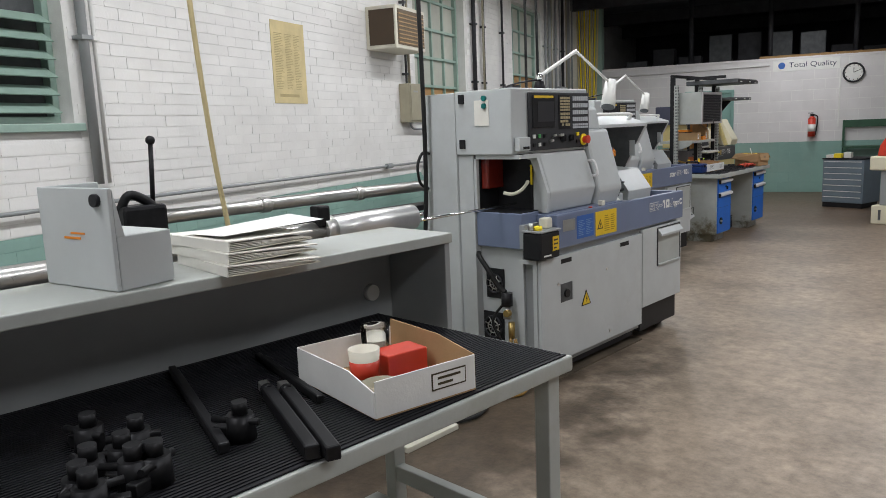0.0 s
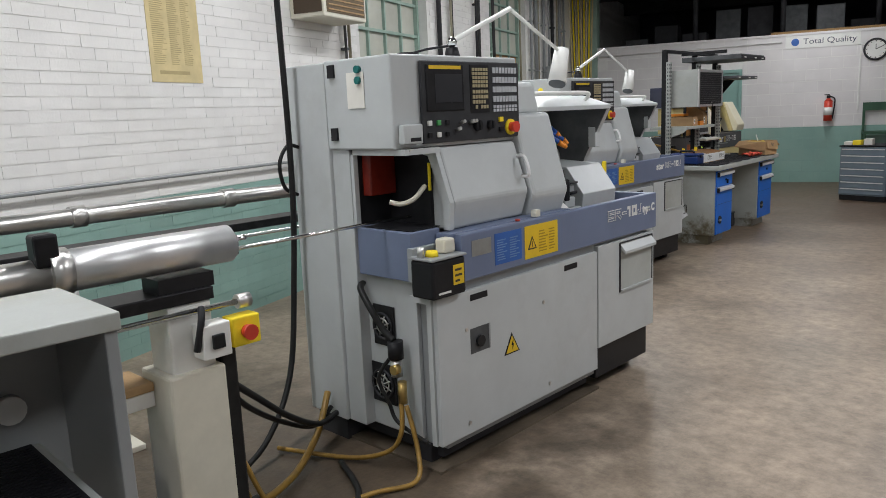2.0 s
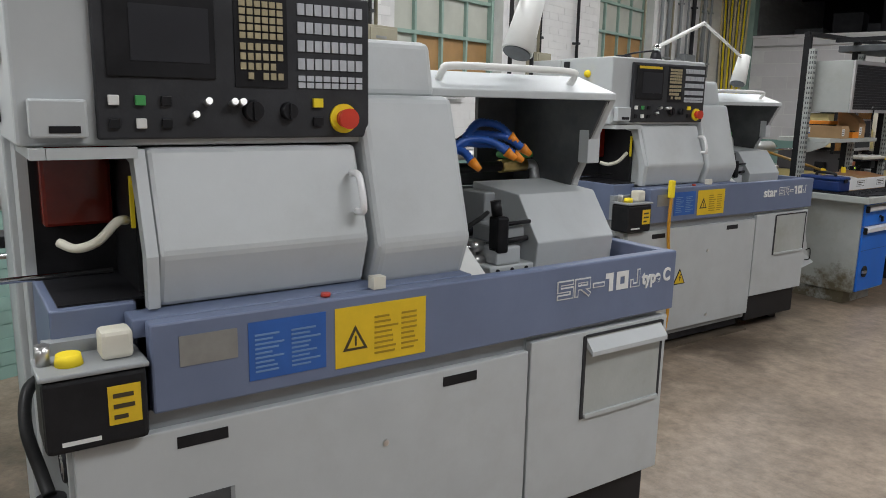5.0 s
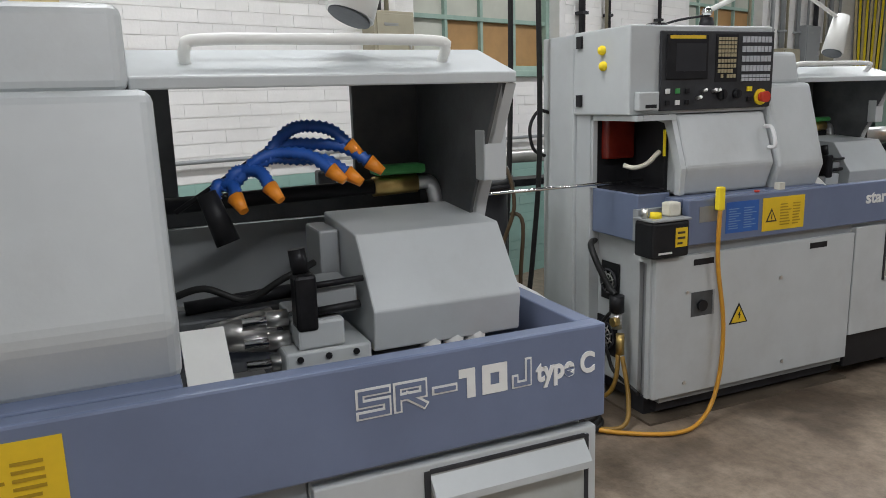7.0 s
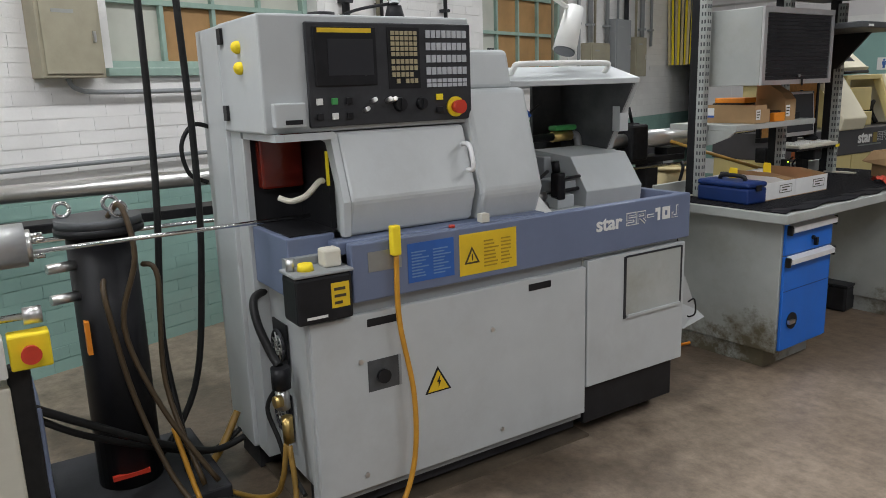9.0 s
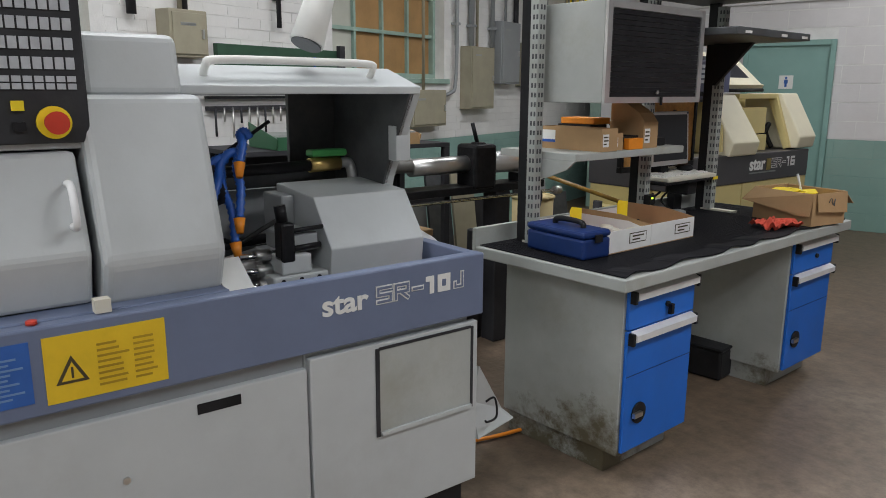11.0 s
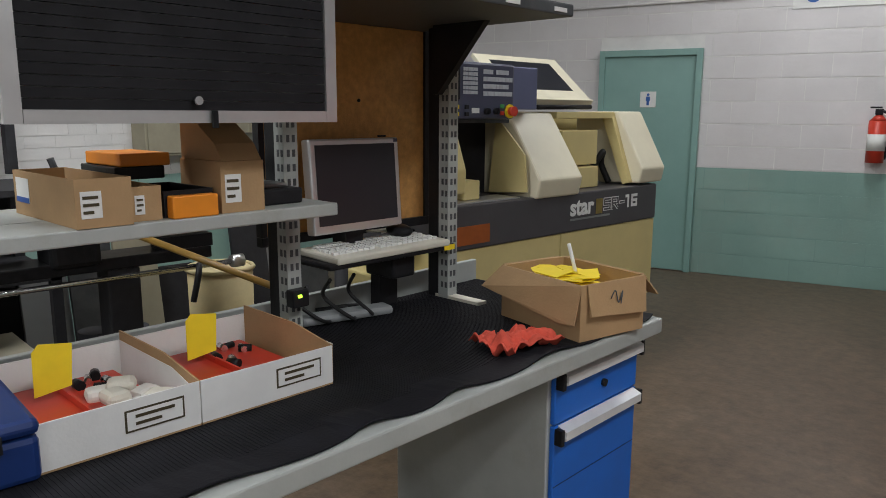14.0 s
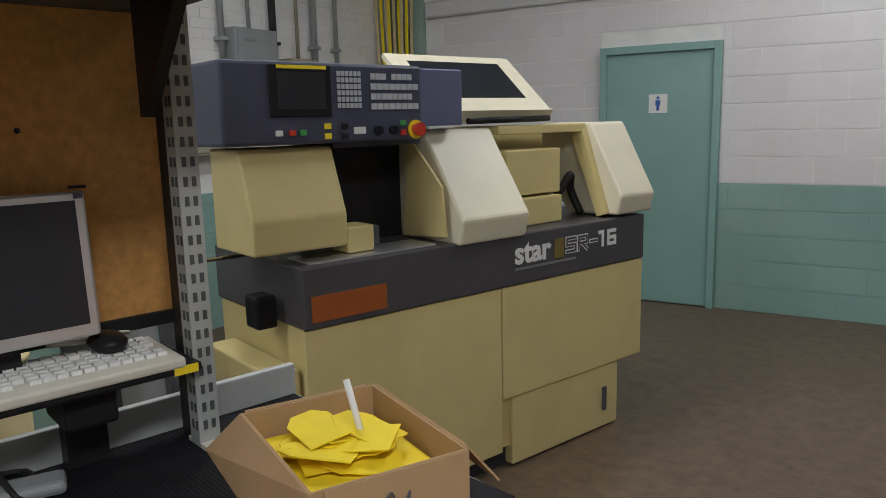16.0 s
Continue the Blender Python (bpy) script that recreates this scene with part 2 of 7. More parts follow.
M_BEIGE = mat("beige_plastic", (0.68, 0.65, 0.55), 0.5, 0, 9, 0.06)
M_WOOD = mat("raw_wood", (0.42, 0.27, 0.13), 0.7, 0, 6, 0.2, 0.3, 90)
M_DOOR = mat("sea_green_door", (0.23, 0.40, 0.36), 0.4, 0, 3, 0.06, 0.06, 80)
M_WFRAME = mat("green_window_frame", (0.30, 0.42, 0.36), 0.5, 0, 8, 0.12, 0.15, 90)
M_PANE = mat("frosted_pane", (0.56, 0.57, 0.50), 0.12, 0, 2.0, 0.12)
M_BOARD = mat("brown_board", (0.40, 0.23, 0.09), 0.6, 0, 5, 0.15, 0.2, 80)
# Near-black base puts the dimness of ceiling and loft wall into the colour.
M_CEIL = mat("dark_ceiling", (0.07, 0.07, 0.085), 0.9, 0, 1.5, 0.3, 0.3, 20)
M_DARK = mat("dark_steel", (0.05, 0.05, 0.055), 0.6, 0.2, 5, 0.3, 0.2, 60)
M_HOSE = mat("black_rubber_hose", (0.02, 0.02, 0.02), 0.45, 0, 20, 0.25)
M_AMBER = mat("amber_hose", (0.30, 0.175, 0.035), 0.35, 0, 15, 0.3)
M_YHOSE = mat("orange_air_hose", (0.62, 0.30, 0.03), 0.4, 0, 15, 0.12)
M_BRASS = mat("brass", (0.60, 0.43, 0.16), 0.35, 0.9, 15, 0.15)
M_GREENB = mat("dark_green_paint", (0.03, 0.09, 0.05), 0.5, 0, 6, 0.2)
M_RAG = mat("red_rag", (0.72, 0.10, 0.06), 0.9, 0, 20, 0.15, 0.4, 200)
M_YTAG = mat("yellow_tag", (0.92, 0.70, 0.02), 0.65, 0, 15, 0.06)
M_TOOLB = mat("blue_toolbox", (0.009, 0.033, 0.15), 0.4, 0, 12, 0.15)
M_OXIDE = mat("black_oxide_steel", (0.025, 0.025, 0.027), 0.4, 0.5, 20, 0.3)
# Dark red paints the reddish reflection on the clear chamber guard.
M_GUARD_RED = mat("guard_red_reflection", (0.15, 0.014, 0.008), 0.15, 0, 6, 0.3)
for _m in (M_MAT, M_HOSE, M_BLACK, M_OXIDE, M_DARK, M_INNER, M_PANEL):
    _m.node_tree.nodes["Principled BSDF"].inputs["Specular IOR Level"].default_value = 0.2
M_MAT.node_tree.nodes["Principled BSDF"].inputs["Specular IOR Level"].default_value = 0.17
M_TUBE = glow("lamp_tube", (1.0, 0.97, 0.92), 6.0)
M_LED = glow("green_led", (0.5, 0.9, 0.05), 2.5)
M_GLASS = bpy.data.materials.new("clear_plastic")
M_GLASS.use_nodes = True
_b = M_GLASS.node_tree.nodes["Principled BSDF"]
_b.inputs["Base Color"].default_value = (0.8, 0.8, 0.76, 1)
_b.inputs["Transmission Weight"].default_value = 1.0
_b.inputs["Roughness"].default_value = 0.12
_b.inputs["IOR"].default_value = 1.1


# ---- mesh helpers ----
def part(name, bm, material, parent=None, label="", smooth=False):
    me = bpy.data.meshes.new(name)
    bm.normal_update()
    if smooth:
        for f in bm.faces:
            f.smooth = True
    bm.to_mesh(me)
    bm.free()
    me.materials.append(material)
    ob = new(name, me)
    if parent:
        ob.parent = parent
    if label:
        ob["label"] = label
    return ob


def thing(name, label, category, m=None, group=""):
    ob = new(name)
    ob.empty_display_size = 0.1
    if m is not None:
        ob.matrix_basis = m
    return tagged(ob, label, category, group)


def setting(ob, label, category):
    return tagged(ob, label, category, kind="structure")


def bev(bm, r, seg=2):
    if r > 0:
        bmesh.ops.bevel(bm, geom=bm.edges[:], offset=r, segments=seg, profile=0.5, affect="EDGES", clamp_overlap=True)
    return bm


def box(x0, x1, y0, y1, z0, z1, r=0.0, seg=2, bm=None):
    b = bmesh.new()
    bmesh.ops.create_cube(b, size=1)
    for v in b.verts:
        v.co = Vector((x0 + (v.co.x + 0.5) * (x1 - x0), y0 + (v.co.y + 0.5) * (y1 - y0), z0 + (v.co.z + 0.5) * (z1 - z0)))
    bev(b, r, seg)
    return merge(bm, b)


def merge(bm, b):
    if bm is None:
        return b
    me = bpy.data.meshes.new("tmp")
    b.to_mesh(me)
    b.free()
    bm.from_mesh(me)
    bpy.data.meshes.remove(me)
    return bm


def prism(profile, y0, y1, r=0.0, seg=2, bm=None):
    """Extrude an (x, z) outline along y."""
    b = bmesh.new()
    a = [b.verts.new((x, y0, z)) for x, z in profile]
    c = [b.verts.new((x, y1, z)) for x, z in profile]
    b.faces.new(a)
    b.faces.new(c[::-1])
    n = len(profile)
    for i in range(n):
        b.faces.new((a[i], c[i], c[(i + 1) % n], a[(i + 1) % n]))
    bmesh.ops.recalc_face_normals(b, faces=b.faces[:])
    bev(b, r, seg)
    return merge(bm, b)


def sheet(points, thick, bm=None):
    """A flat polygon with thickness."""
    b = bmesh.new()
    pts = [Vector(p) for p in points]
    n = (pts[1] - pts[0]).cross(pts[2] - pts[0]).normalized() * thick
    a = [b.verts.new(p) for p in pts]
    c = [b.verts.new(p + n) for p in pts]
    b.faces.new(a)
    b.faces.new(c[::-1])
    k = len(pts)
    for i in range(k):
        b.faces.new((a[i], c[i], c[(i + 1) % k], a[(i + 1) % k]))
    bmesh.ops.recalc_face_normals(b, faces=b.faces[:])
    return merge(bm, b)


def rod(p0, p1, r, r2=None, seg=16, bm=None):
    p0, p1 = Vector(p0), Vector(p1)
    d = p1 - p0
    b = bmesh.new()
    bmesh.ops.create_cone(b, cap_ends=True, segments=seg, radius1=r, radius2=r if r2 is None else r2, depth=d.length)
    m = Matrix.Translation((p0 + p1) / 2) @ d.to_track_quat("Z", "Y").to_matrix().to_4x4()
    b.transform(m)
    for f in b.faces:
        f.smooth = len(f.verts) == 4
    return merge(bm, b)


def smoothed(pts, steps=6):
    pts = [Vector(p) for p in pts]
    if len(pts) < 3:
        return pts
    out = []
    for i in range(len(pts) - 1):
        p0, p1, p2, p3 = pts[max(i - 1, 0)], pts[i], pts[i + 1], pts[min(i + 2, len(pts) - 1)]
        for k in range(steps):
            t = k / steps
            out.append(0.5 * ((2 * p1) + (p2 - p0) * t + (2 * p0 - 5 * p1 + 4 * p2 - p3) * t * t + (3 * p1 - p0 - 3 * p2 + p3) * t ** 3))
    out.append(pts[-1])
    return out


def hose(pts, r, seg=8, bm=None, steps=6, ribs=0.0):
    p = smoothed(pts, steps)
    b = bmesh.new()
    rings = []
    side = None
    for i, q in enumerate(p):
        d = (p[min(i + 1, len(p) - 1)] - p[max(i - 1, 0)]).normalized()
        if side is None:
            side = d.orthogonal().normalized()
        side = (side - d * side.dot(d)).normalized()
        up = d.cross(side)
        rr = r * (1 + (ribs if i % 2 else 0))
        rings.append([b.verts.new(q + rr * (side * math.cos(a) + up * math.sin(a))) for a in [k * math.tau / seg for k in range(seg)]])
    for a, c in zip(rings, rings[1:]):
        for k in range(seg):
            f = b.faces.new((a[k], a[(k + 1) % seg], c[(k + 1) % seg], c[k]))
            f.smooth = True
    b.faces.new(rings[0][::-1])
    b.faces.new(rings[-1])
    bmesh.ops.recalc_face_normals(b, faces=b.faces[:])
    return merge(bm, b)


def ball(c, r, bm=None, seg=14):
    b = bmesh.new()
    bmesh.ops.create_uvsphere(b, u_segments=seg, v_segments=seg // 2 + 2, radius=r)
    b.transform(Matrix.Translation(c))
    for f in b.faces:
        f.smooth = True
    return merge(bm, b)


def torus(c, R, r, axis="Y", bm=None, seg=18):
    pts = []
    for k in range(seg + 1):
        a = k * math.tau / seg
        if axis == "Y":
            pts.append((c[0] + R * math.cos(a), c[1], c[2] + R * math.sin(a)))
        elif axis == "X":
            pts.append((c[0], c[1] + R * math.cos(a), c[2] + R * math.sin(a)))
        else:
            pts.append((c[0] + R * math.cos(a), c[1] + R * math.sin(a), c[2]))
    return hose(pts, r, 8, bm, 1)


def text(name, body, size, material, m, parent=None, depth=0.0015, width=None, label="", bold=0.0):
    cu = bpy.data.curves.new(name, "FONT")
    cu.body, cu.size, cu.extrude, cu.offset = body, size, depth, bold
    ob = bpy.data.objects.new(name, cu)
    me = bpy.data.meshes.new_from_object(ob)
    bpy.data.objects.remove(ob)
    xs = [v.co.x for v in me.vertices]
    if width and xs:
        k = width / (max(xs) - min(xs))
        for v in me.vertices:
            v.co.x = (v.co.x - min(xs)) * k
    me.materials.append(material)
    o = new(name, me)
    if parent:
        o.parent = parent
    o.matrix_basis = m
    if label:
        o["label"] = label
    return o


FRONT = Matrix(((0, 0, 1, 0), (1, 0, 0, 0), (0, 1, 0, 0), (0, 0, 0, 1)))    # text lies in y-z and faces +x


def front(x, y, z):
    return Matrix.Translation((x, y, z)) @ FRONT


def bars(rows, y0, y1, z0, z1, x, bm=None, seed=1):
    """Plain bars for print that cannot be read, on a face towards +x."""
    rnd = random.Random(seed)
    h = (z1 - z0) / rows
    for i in range(rows):
        z = z0 + i * h + h * 0.3
        e = y0 + (y1 - y0) * rnd.uniform(0.55, 1.0)
        bm = box(x, x + 0.0012, y0, e, z, z + h * 0.4, bm=bm)
    return bm


STROKES = {
    "S": (((1, 1), (0, 1)), ((0, 1), (0, 0.5)), ((0, 0.5), (1, 0.5)), ((1, 0.5), (1, 0)), ((1, 0), (0, 0))),
    "R": (((0, 0), (0, 1)), ((0, 1), (1, 1)), ((1, 1), (1, 0.5)), ((1, 0.5), (0, 0.5)), ((0.4, 0.5), (1, 0))),
    "-": (((0.1, 0.5), (0.8, 0.5)),),
    "1": (((0.15, 1), (0.6, 1)), ((0.6, 1), (0.6, 0))),
    "0": (((0, 0), (0, 1)), ((0, 1), (1, 1)), ((1, 1), (1, 0)), ((1, 0), (0, 0))),
    "6": (((1, 1), (0, 1)), ((0, 1), (0, 0)), ((0, 0), (1, 0)), ((1, 0), (1, 0.5)), ((1, 0.5), (0, 0.5))),
    "J": (((1, 1), (1, 0)), ((1, 0), (0, 0)), ((0, 0), (0, 0.3))),
}


def block_letters(word, y, z, h, w, gap, x, weight, material, parent, core=None):
    """Square block letters facing +x; with a core material they read as outlined."""
    for layer, (t, m) in enumerate(((weight, material),) + (((weight * 0.5, core),) if core else ())):
        bm, n = None, 0
        for i, ch in enumerate(word):
            for (a0, b0), (a1, b1) in STROKES[ch]:
                wi = w - weight
                p = Vector((y + i * (w + gap) + weight / 2 + a0 * wi, z + weight / 2 + b0 * (h - weight)))
                q = Vector((y + i * (w + gap) + weight / 2 + a1 * wi, z + weight / 2 + b1 * (h - weight)))
                d = (q - p).normalized()
                e = Vector((-d.y, d.x)) * t / 2
                p, q = p - d * t / 2, q + d * t / 2
                xx = x + layer * 0.0022 + n * 0.00006
                n += 1
                bm = sheet([(xx, *(p - e)), (xx, *(q - e)), (xx, *(q + e)), (xx, *(p + e))], 0.0006, bm)
        part("lettering", bm, m, parent)


# ---- setting ----
U0, U1, W0, W1, WH = -4.5, 15.95, -3.32, 7.0, 4.2
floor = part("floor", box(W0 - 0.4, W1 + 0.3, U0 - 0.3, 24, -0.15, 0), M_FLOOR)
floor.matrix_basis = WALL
setting(floor, "worn brown stained concrete workshop floor, dim far end painted in", "floor")
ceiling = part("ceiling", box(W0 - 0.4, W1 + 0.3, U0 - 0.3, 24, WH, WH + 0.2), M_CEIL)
ceiling.matrix_basis = WALL
setting(ceiling, "dark unlit ceiling over the workshop", "ceiling")
bm = None
for k in range(9):
    y = U0 + 1.2 + k * 3.1
    bm = box(W0, W1, y, y + 0.14, WH - 0.28, WH - 0.002, bm=bm)
beams = part("trim", bm, M_DARK)
beams.matrix_basis = WALL
setting(beams, "dark steel ceiling beams", "beam")

WIN = [(0.9, 2.53, 1.70, 3.3), (7.45, 9.1, 1.72, 3.6), (11.25, 12.95, 1.66, 3.6)]


def wall_with_holes(name, x0, x1, y0, y1, z1, holes, material):
    bm = None
    cuts = sorted(holes)
    y = y0
    for a, c, b0, b1 in cuts:
        bm = box(x0, x1, y, a, 0, z1, bm=bm)
        bm = box(x0, x1, a, c, 0, b0, bm=bm)
        bm = box(x0, x1, a, c, b1, z1, bm=bm)
        y = c
    bm = box(x0, x1, y, y1, 0, z1, bm=bm)
    ob = part(name, bm, material)
    ob.matrix_basis = WALL
    return ob


wall_w = setting(wall_with_holes("wall_west", W0 - 0.3, W0 - 0.001, U0, 24, WH, WIN, M_MORTAR), "white painted brick wall with a teal dado and steel windows", "wall")
wall_far = part("wall_north", box(-2.78, W1, U1 + 0.0005, U1 + 0.2, 0, 2.66), M_MORTAR)
wall_far.matrix_basis = WALL
setting(wall_far, "low white and teal painted block partition", "wall")
wall_e = part("wall_east", box(W1, W1 + 0.2, U0, 24, 0, WH), M_BWHITE)
wall_e.matrix_basis = WALL
setting(wall_e, "plain white painted wall", "wall")
wall_s = part("wall_south", box(W0 - 0.3, W1 + 0.2, U0 - 0.2, U0, 0, WH), M_BWHITE)
wall_s.matrix_basis = WALL
setting(wall_s, "plain white painted wall", "wall")
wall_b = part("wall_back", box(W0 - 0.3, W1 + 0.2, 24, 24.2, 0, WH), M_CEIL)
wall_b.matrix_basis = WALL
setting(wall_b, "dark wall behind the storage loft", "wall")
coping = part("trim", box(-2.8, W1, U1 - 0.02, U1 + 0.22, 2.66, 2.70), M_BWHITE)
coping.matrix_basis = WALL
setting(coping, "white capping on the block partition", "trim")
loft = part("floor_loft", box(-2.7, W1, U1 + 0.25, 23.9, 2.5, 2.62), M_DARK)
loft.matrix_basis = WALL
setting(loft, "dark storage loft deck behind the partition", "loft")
post = part("trim", box(-2.92, -2.785, U1 - 0.05, U1 + 0.2, 0, WH), M_WFRAME)
post.matrix_basis = WALL
setting(post, "green painted steel post at the partition's end", "post")

# windows
for i, (a, c, b0, b1) in enumerate(WIN):
    win = thing("window_%d" % (i + 1), "green steel window with pale panes and brown boards" if i else "green steel window with a louvred lower vent", "window", WALL)
    win["kind"] = "structure"
    xg = W0 - 0.16
    for nm, bb in (("window_frame", (a, c, b0, b0 + 0.045)), ("window_frame", (a, c, b1 - 0.045, b1)), ("window_frame", (a, a + 0.045, b0 + 0.045, b1 - 0.045)), ("window_frame", (c - 0.045, c, b0 + 0.045, b1 - 0.045))):
        part(nm, box(xg - 0.03, xg + 0.05, *bb, r=0.004), M_WFRAME, win)
    part("window_sill", box(W0 - 0.14, W0 + 0.04, a - 0.05, c + 0.05, b0 - 0.05, b0 - 0.002, r=0.005), M_WFRAME, win)
    cols, rows = (4, 5) if i else (1, 4)
    dy, dz = (c - a - 0.09) / cols, (b1 - b0 - 0.09) / rows
    for k in range(1, cols):
        y = a + 0.045 + k * dy
        part("glazing_bar", box(xg - 0.015, xg + 0.03, y - 0.014, y + 0.014, b0 + 0.045, b1 - 0.045), M_WFRAME, win)
    for k in range(1, rows):
        z = b0 + 0.045 + k * dz
        part("glazing_bar", box(xg - 0.015, xg + 0.034, a + 0.045, c - 0.045, z - 0.016, z + 0.016), M_WFRAME, win)
    for k in range(cols):
        for j in range(rows):
            board = i and j == 0 and (k > 0) or (i == 2 and k > 0 and j < 2)
            if not i and j < 2:
                continue
            y, z = a + 0.045 + k * dy, b0 + 0.045 + j * dz
            part("pane", box(xg - 0.01, xg - 0.004, y, y + dy, z, z + dz), M_BOARD if board else (M_PANE if i else M_INNER), win)
    if not i:
        for j in range(6):
            z = b0 + 0.06 + j * 0.105
            part("slat", prism([(xg + 0.02, z + 0.06), (xg + 0.03, z + 0.065), (xg + 0.13, z + 0.005), (xg + 0.12, z)], a + 0.05, c - 0.05), M_WFRAME, win)
        part("vent_back", box(xg - 0.02, xg - 0.012, a, c, b0, b0 + 0.8), M_INNER, win)

# green door in the block partition
door = thing("door_1", "closed sea-green flush door with a small pictogram", "door", WALL)
door["kind"] = "structure"
DW0, DW1 = -1.03, -0.06
part("door_leaf", box(DW0 + 0.05, DW1 - 0.05, U1 - 0.028, U1 - 0.002, 0.01, 2.06, r=0.003), M_DOOR, door)
part("door_frame", box(DW0, DW0 + 0.055, U1 - 0.06, U1 + 0.004, 0, 2.12, r=0.003), M_DOOR, door)
part("door_frame", box(DW1 - 0.055, DW1, U1 - 0.06, U1 + 0.004, 0, 2.12, r=0.003), M_DOOR, door)
part("door_frame", box(DW0 + 0.055, DW1 - 0.055, U1 - 0.06, U1 + 0.004, 2.06, 2.12, r=0.003), M_DOOR, door)
part("sign_plate", box(-0.62, -0.47, U1 - 0.034, U1 - 0.029, 1.58, 1.73), M_WHITEP, door, "white square pictogram plate")
sg = rod((-0.545, U1 - 0.036, 1.70), (-0.545, U1 - 0.034, 1.70), 0.013)
sg = box(-0.565, -0.525, U1 - 0.036, U1 - 0.0345, 1.64, 1.683, bm=sg)
sg = box(-0.557, -0.533, U1 - 0.036, U1 - 0.0345, 1.60, 1.64, bm=sg)
part("pictogram", sg, M_BLUEL, door)

# fluorescent fixtures
for i, (u, w, watts) in enumerate(LAMPS):
    lamp = thing("ceiling_light", "white twin-tube fluorescent ceiling light", "light", Matrix.Translation(wp(u, w, 0)) @ WALL, "fluorescent lights")
    part("housing", box(-0.14, 0.14, -1.2, 1.2, LAMP_Z, LAMP_Z + 0.07, r=0.01), M_WHITEP, lamp)
    part("hanger", rod((0, -0.9, LAMP_Z + 0.07), (0, -0.9, WH), 0.006), M_STEEL, lamp)
    part("hanger", rod((0, 0.9, LAMP_Z + 0.07), (0, 0.9, WH), 0.006), M_STEEL, lamp)
    part("tube", rod((-0.07, -1.15, LAMP_Z - 0.025), (-0.07, 1.15, LAMP_Z - 0.025), 0.019), M_TUBE, lamp)
    part("tube", rod((0.07, -1.15, LAMP_Z - 0.025), (0.07, 1.15, LAMP_Z - 0.025), 0.019), M_TUBE, lamp)
    ld = bpy.data.lights.new("tube_light", "AREA")
    ld.shape, ld.size, ld.size_y, ld.energy, ld.color = "RECTANGLE", 0.3, 2.3, watts, (0.945, 0.965, 1.0)
    lo = new("tube_light", ld)
    lo.matrix_basis = Matrix.Translation(wp(u, w, LAMP_Z - 0.06)) @ WALL

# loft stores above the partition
# Crates get near-black colours to keep the loft store dim.
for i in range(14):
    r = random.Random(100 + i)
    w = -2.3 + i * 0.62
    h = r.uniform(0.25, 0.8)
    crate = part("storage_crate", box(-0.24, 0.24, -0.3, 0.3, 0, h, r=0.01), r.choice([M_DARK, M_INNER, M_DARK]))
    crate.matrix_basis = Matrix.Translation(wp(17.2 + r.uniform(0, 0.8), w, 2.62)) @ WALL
    tagged(crate, "dim crate stored on the loft, darkness put in its colour", "crate", "loft stores")
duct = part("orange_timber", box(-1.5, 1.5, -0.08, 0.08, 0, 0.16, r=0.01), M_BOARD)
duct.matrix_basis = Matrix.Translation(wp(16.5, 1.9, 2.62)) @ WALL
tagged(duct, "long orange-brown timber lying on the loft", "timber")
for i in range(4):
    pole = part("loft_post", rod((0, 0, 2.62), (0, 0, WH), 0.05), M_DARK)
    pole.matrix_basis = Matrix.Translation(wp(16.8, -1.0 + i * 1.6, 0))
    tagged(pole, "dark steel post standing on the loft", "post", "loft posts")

# wall furniture on the west wall, in wall coordinates
def on_wall(name, label, cat, bm, material, group=""):
    ob = part(name, bm, material)
    ob.matrix_basis = WALL
    return tagged(ob, label, cat, group)


po = thing("wall_chart", "yellowed paper data chart on the brick wall", "poster", WALL)
part("paper_sheet", box(W0 + 0.004, W0 + 0.008, 4.59, 5.09, 1.85, 2.55), M_OLDPAPER, po)
pb = bars(34, 4.63, 4.76, 1.97, 2.45, W0 + 0.0085, None, 3)
pb = bars(34, 4.79, 4.90, 1.97, 2.45, W0 + 0.0085, pb, 4)
pb = bars(34, 4.92, 5.01, 1.97, 2.45, W0 + 0.0085, pb, 5)
pb = box(W0 + 0.0085, W0 + 0.0095, 4.67, 4.96, 1.905, 1.93, bm=pb)
part("print", pb, mat("faded_print", (0.46, 0.37, 0.19), 0.8), po)

ac = thing("air_conditioner", "old tan window air conditioner with a brown grille", "air conditioner", WALL)
part("casing", box(W0 + 0.004, W0 + 0.36, 6.27, 6.99, 2.42, 2.86, r=0.012), M_BEIGE, ac)
part("grille_side", box(W0 + 0.05, W0 + 0.34, 6.263, 6.269, 2.46, 2.82), mat("brown_grille", (0.07, 0.045, 0.025), 0.6), ac)
part("grille_front", box(W0 + 0.361, W0 + 0.366, 6.31, 6.95, 2.46, 2.82), mat("brown_front", (0.12, 0.08, 0.04), 0.6), ac)
for k in range(8):
    part("slat", box(W0 + 0.366, W0 + 0.372, 6.33, 6.93, 2.48 + k * 0.041, 2.492 + k * 0.041), M_WOOD, ac)

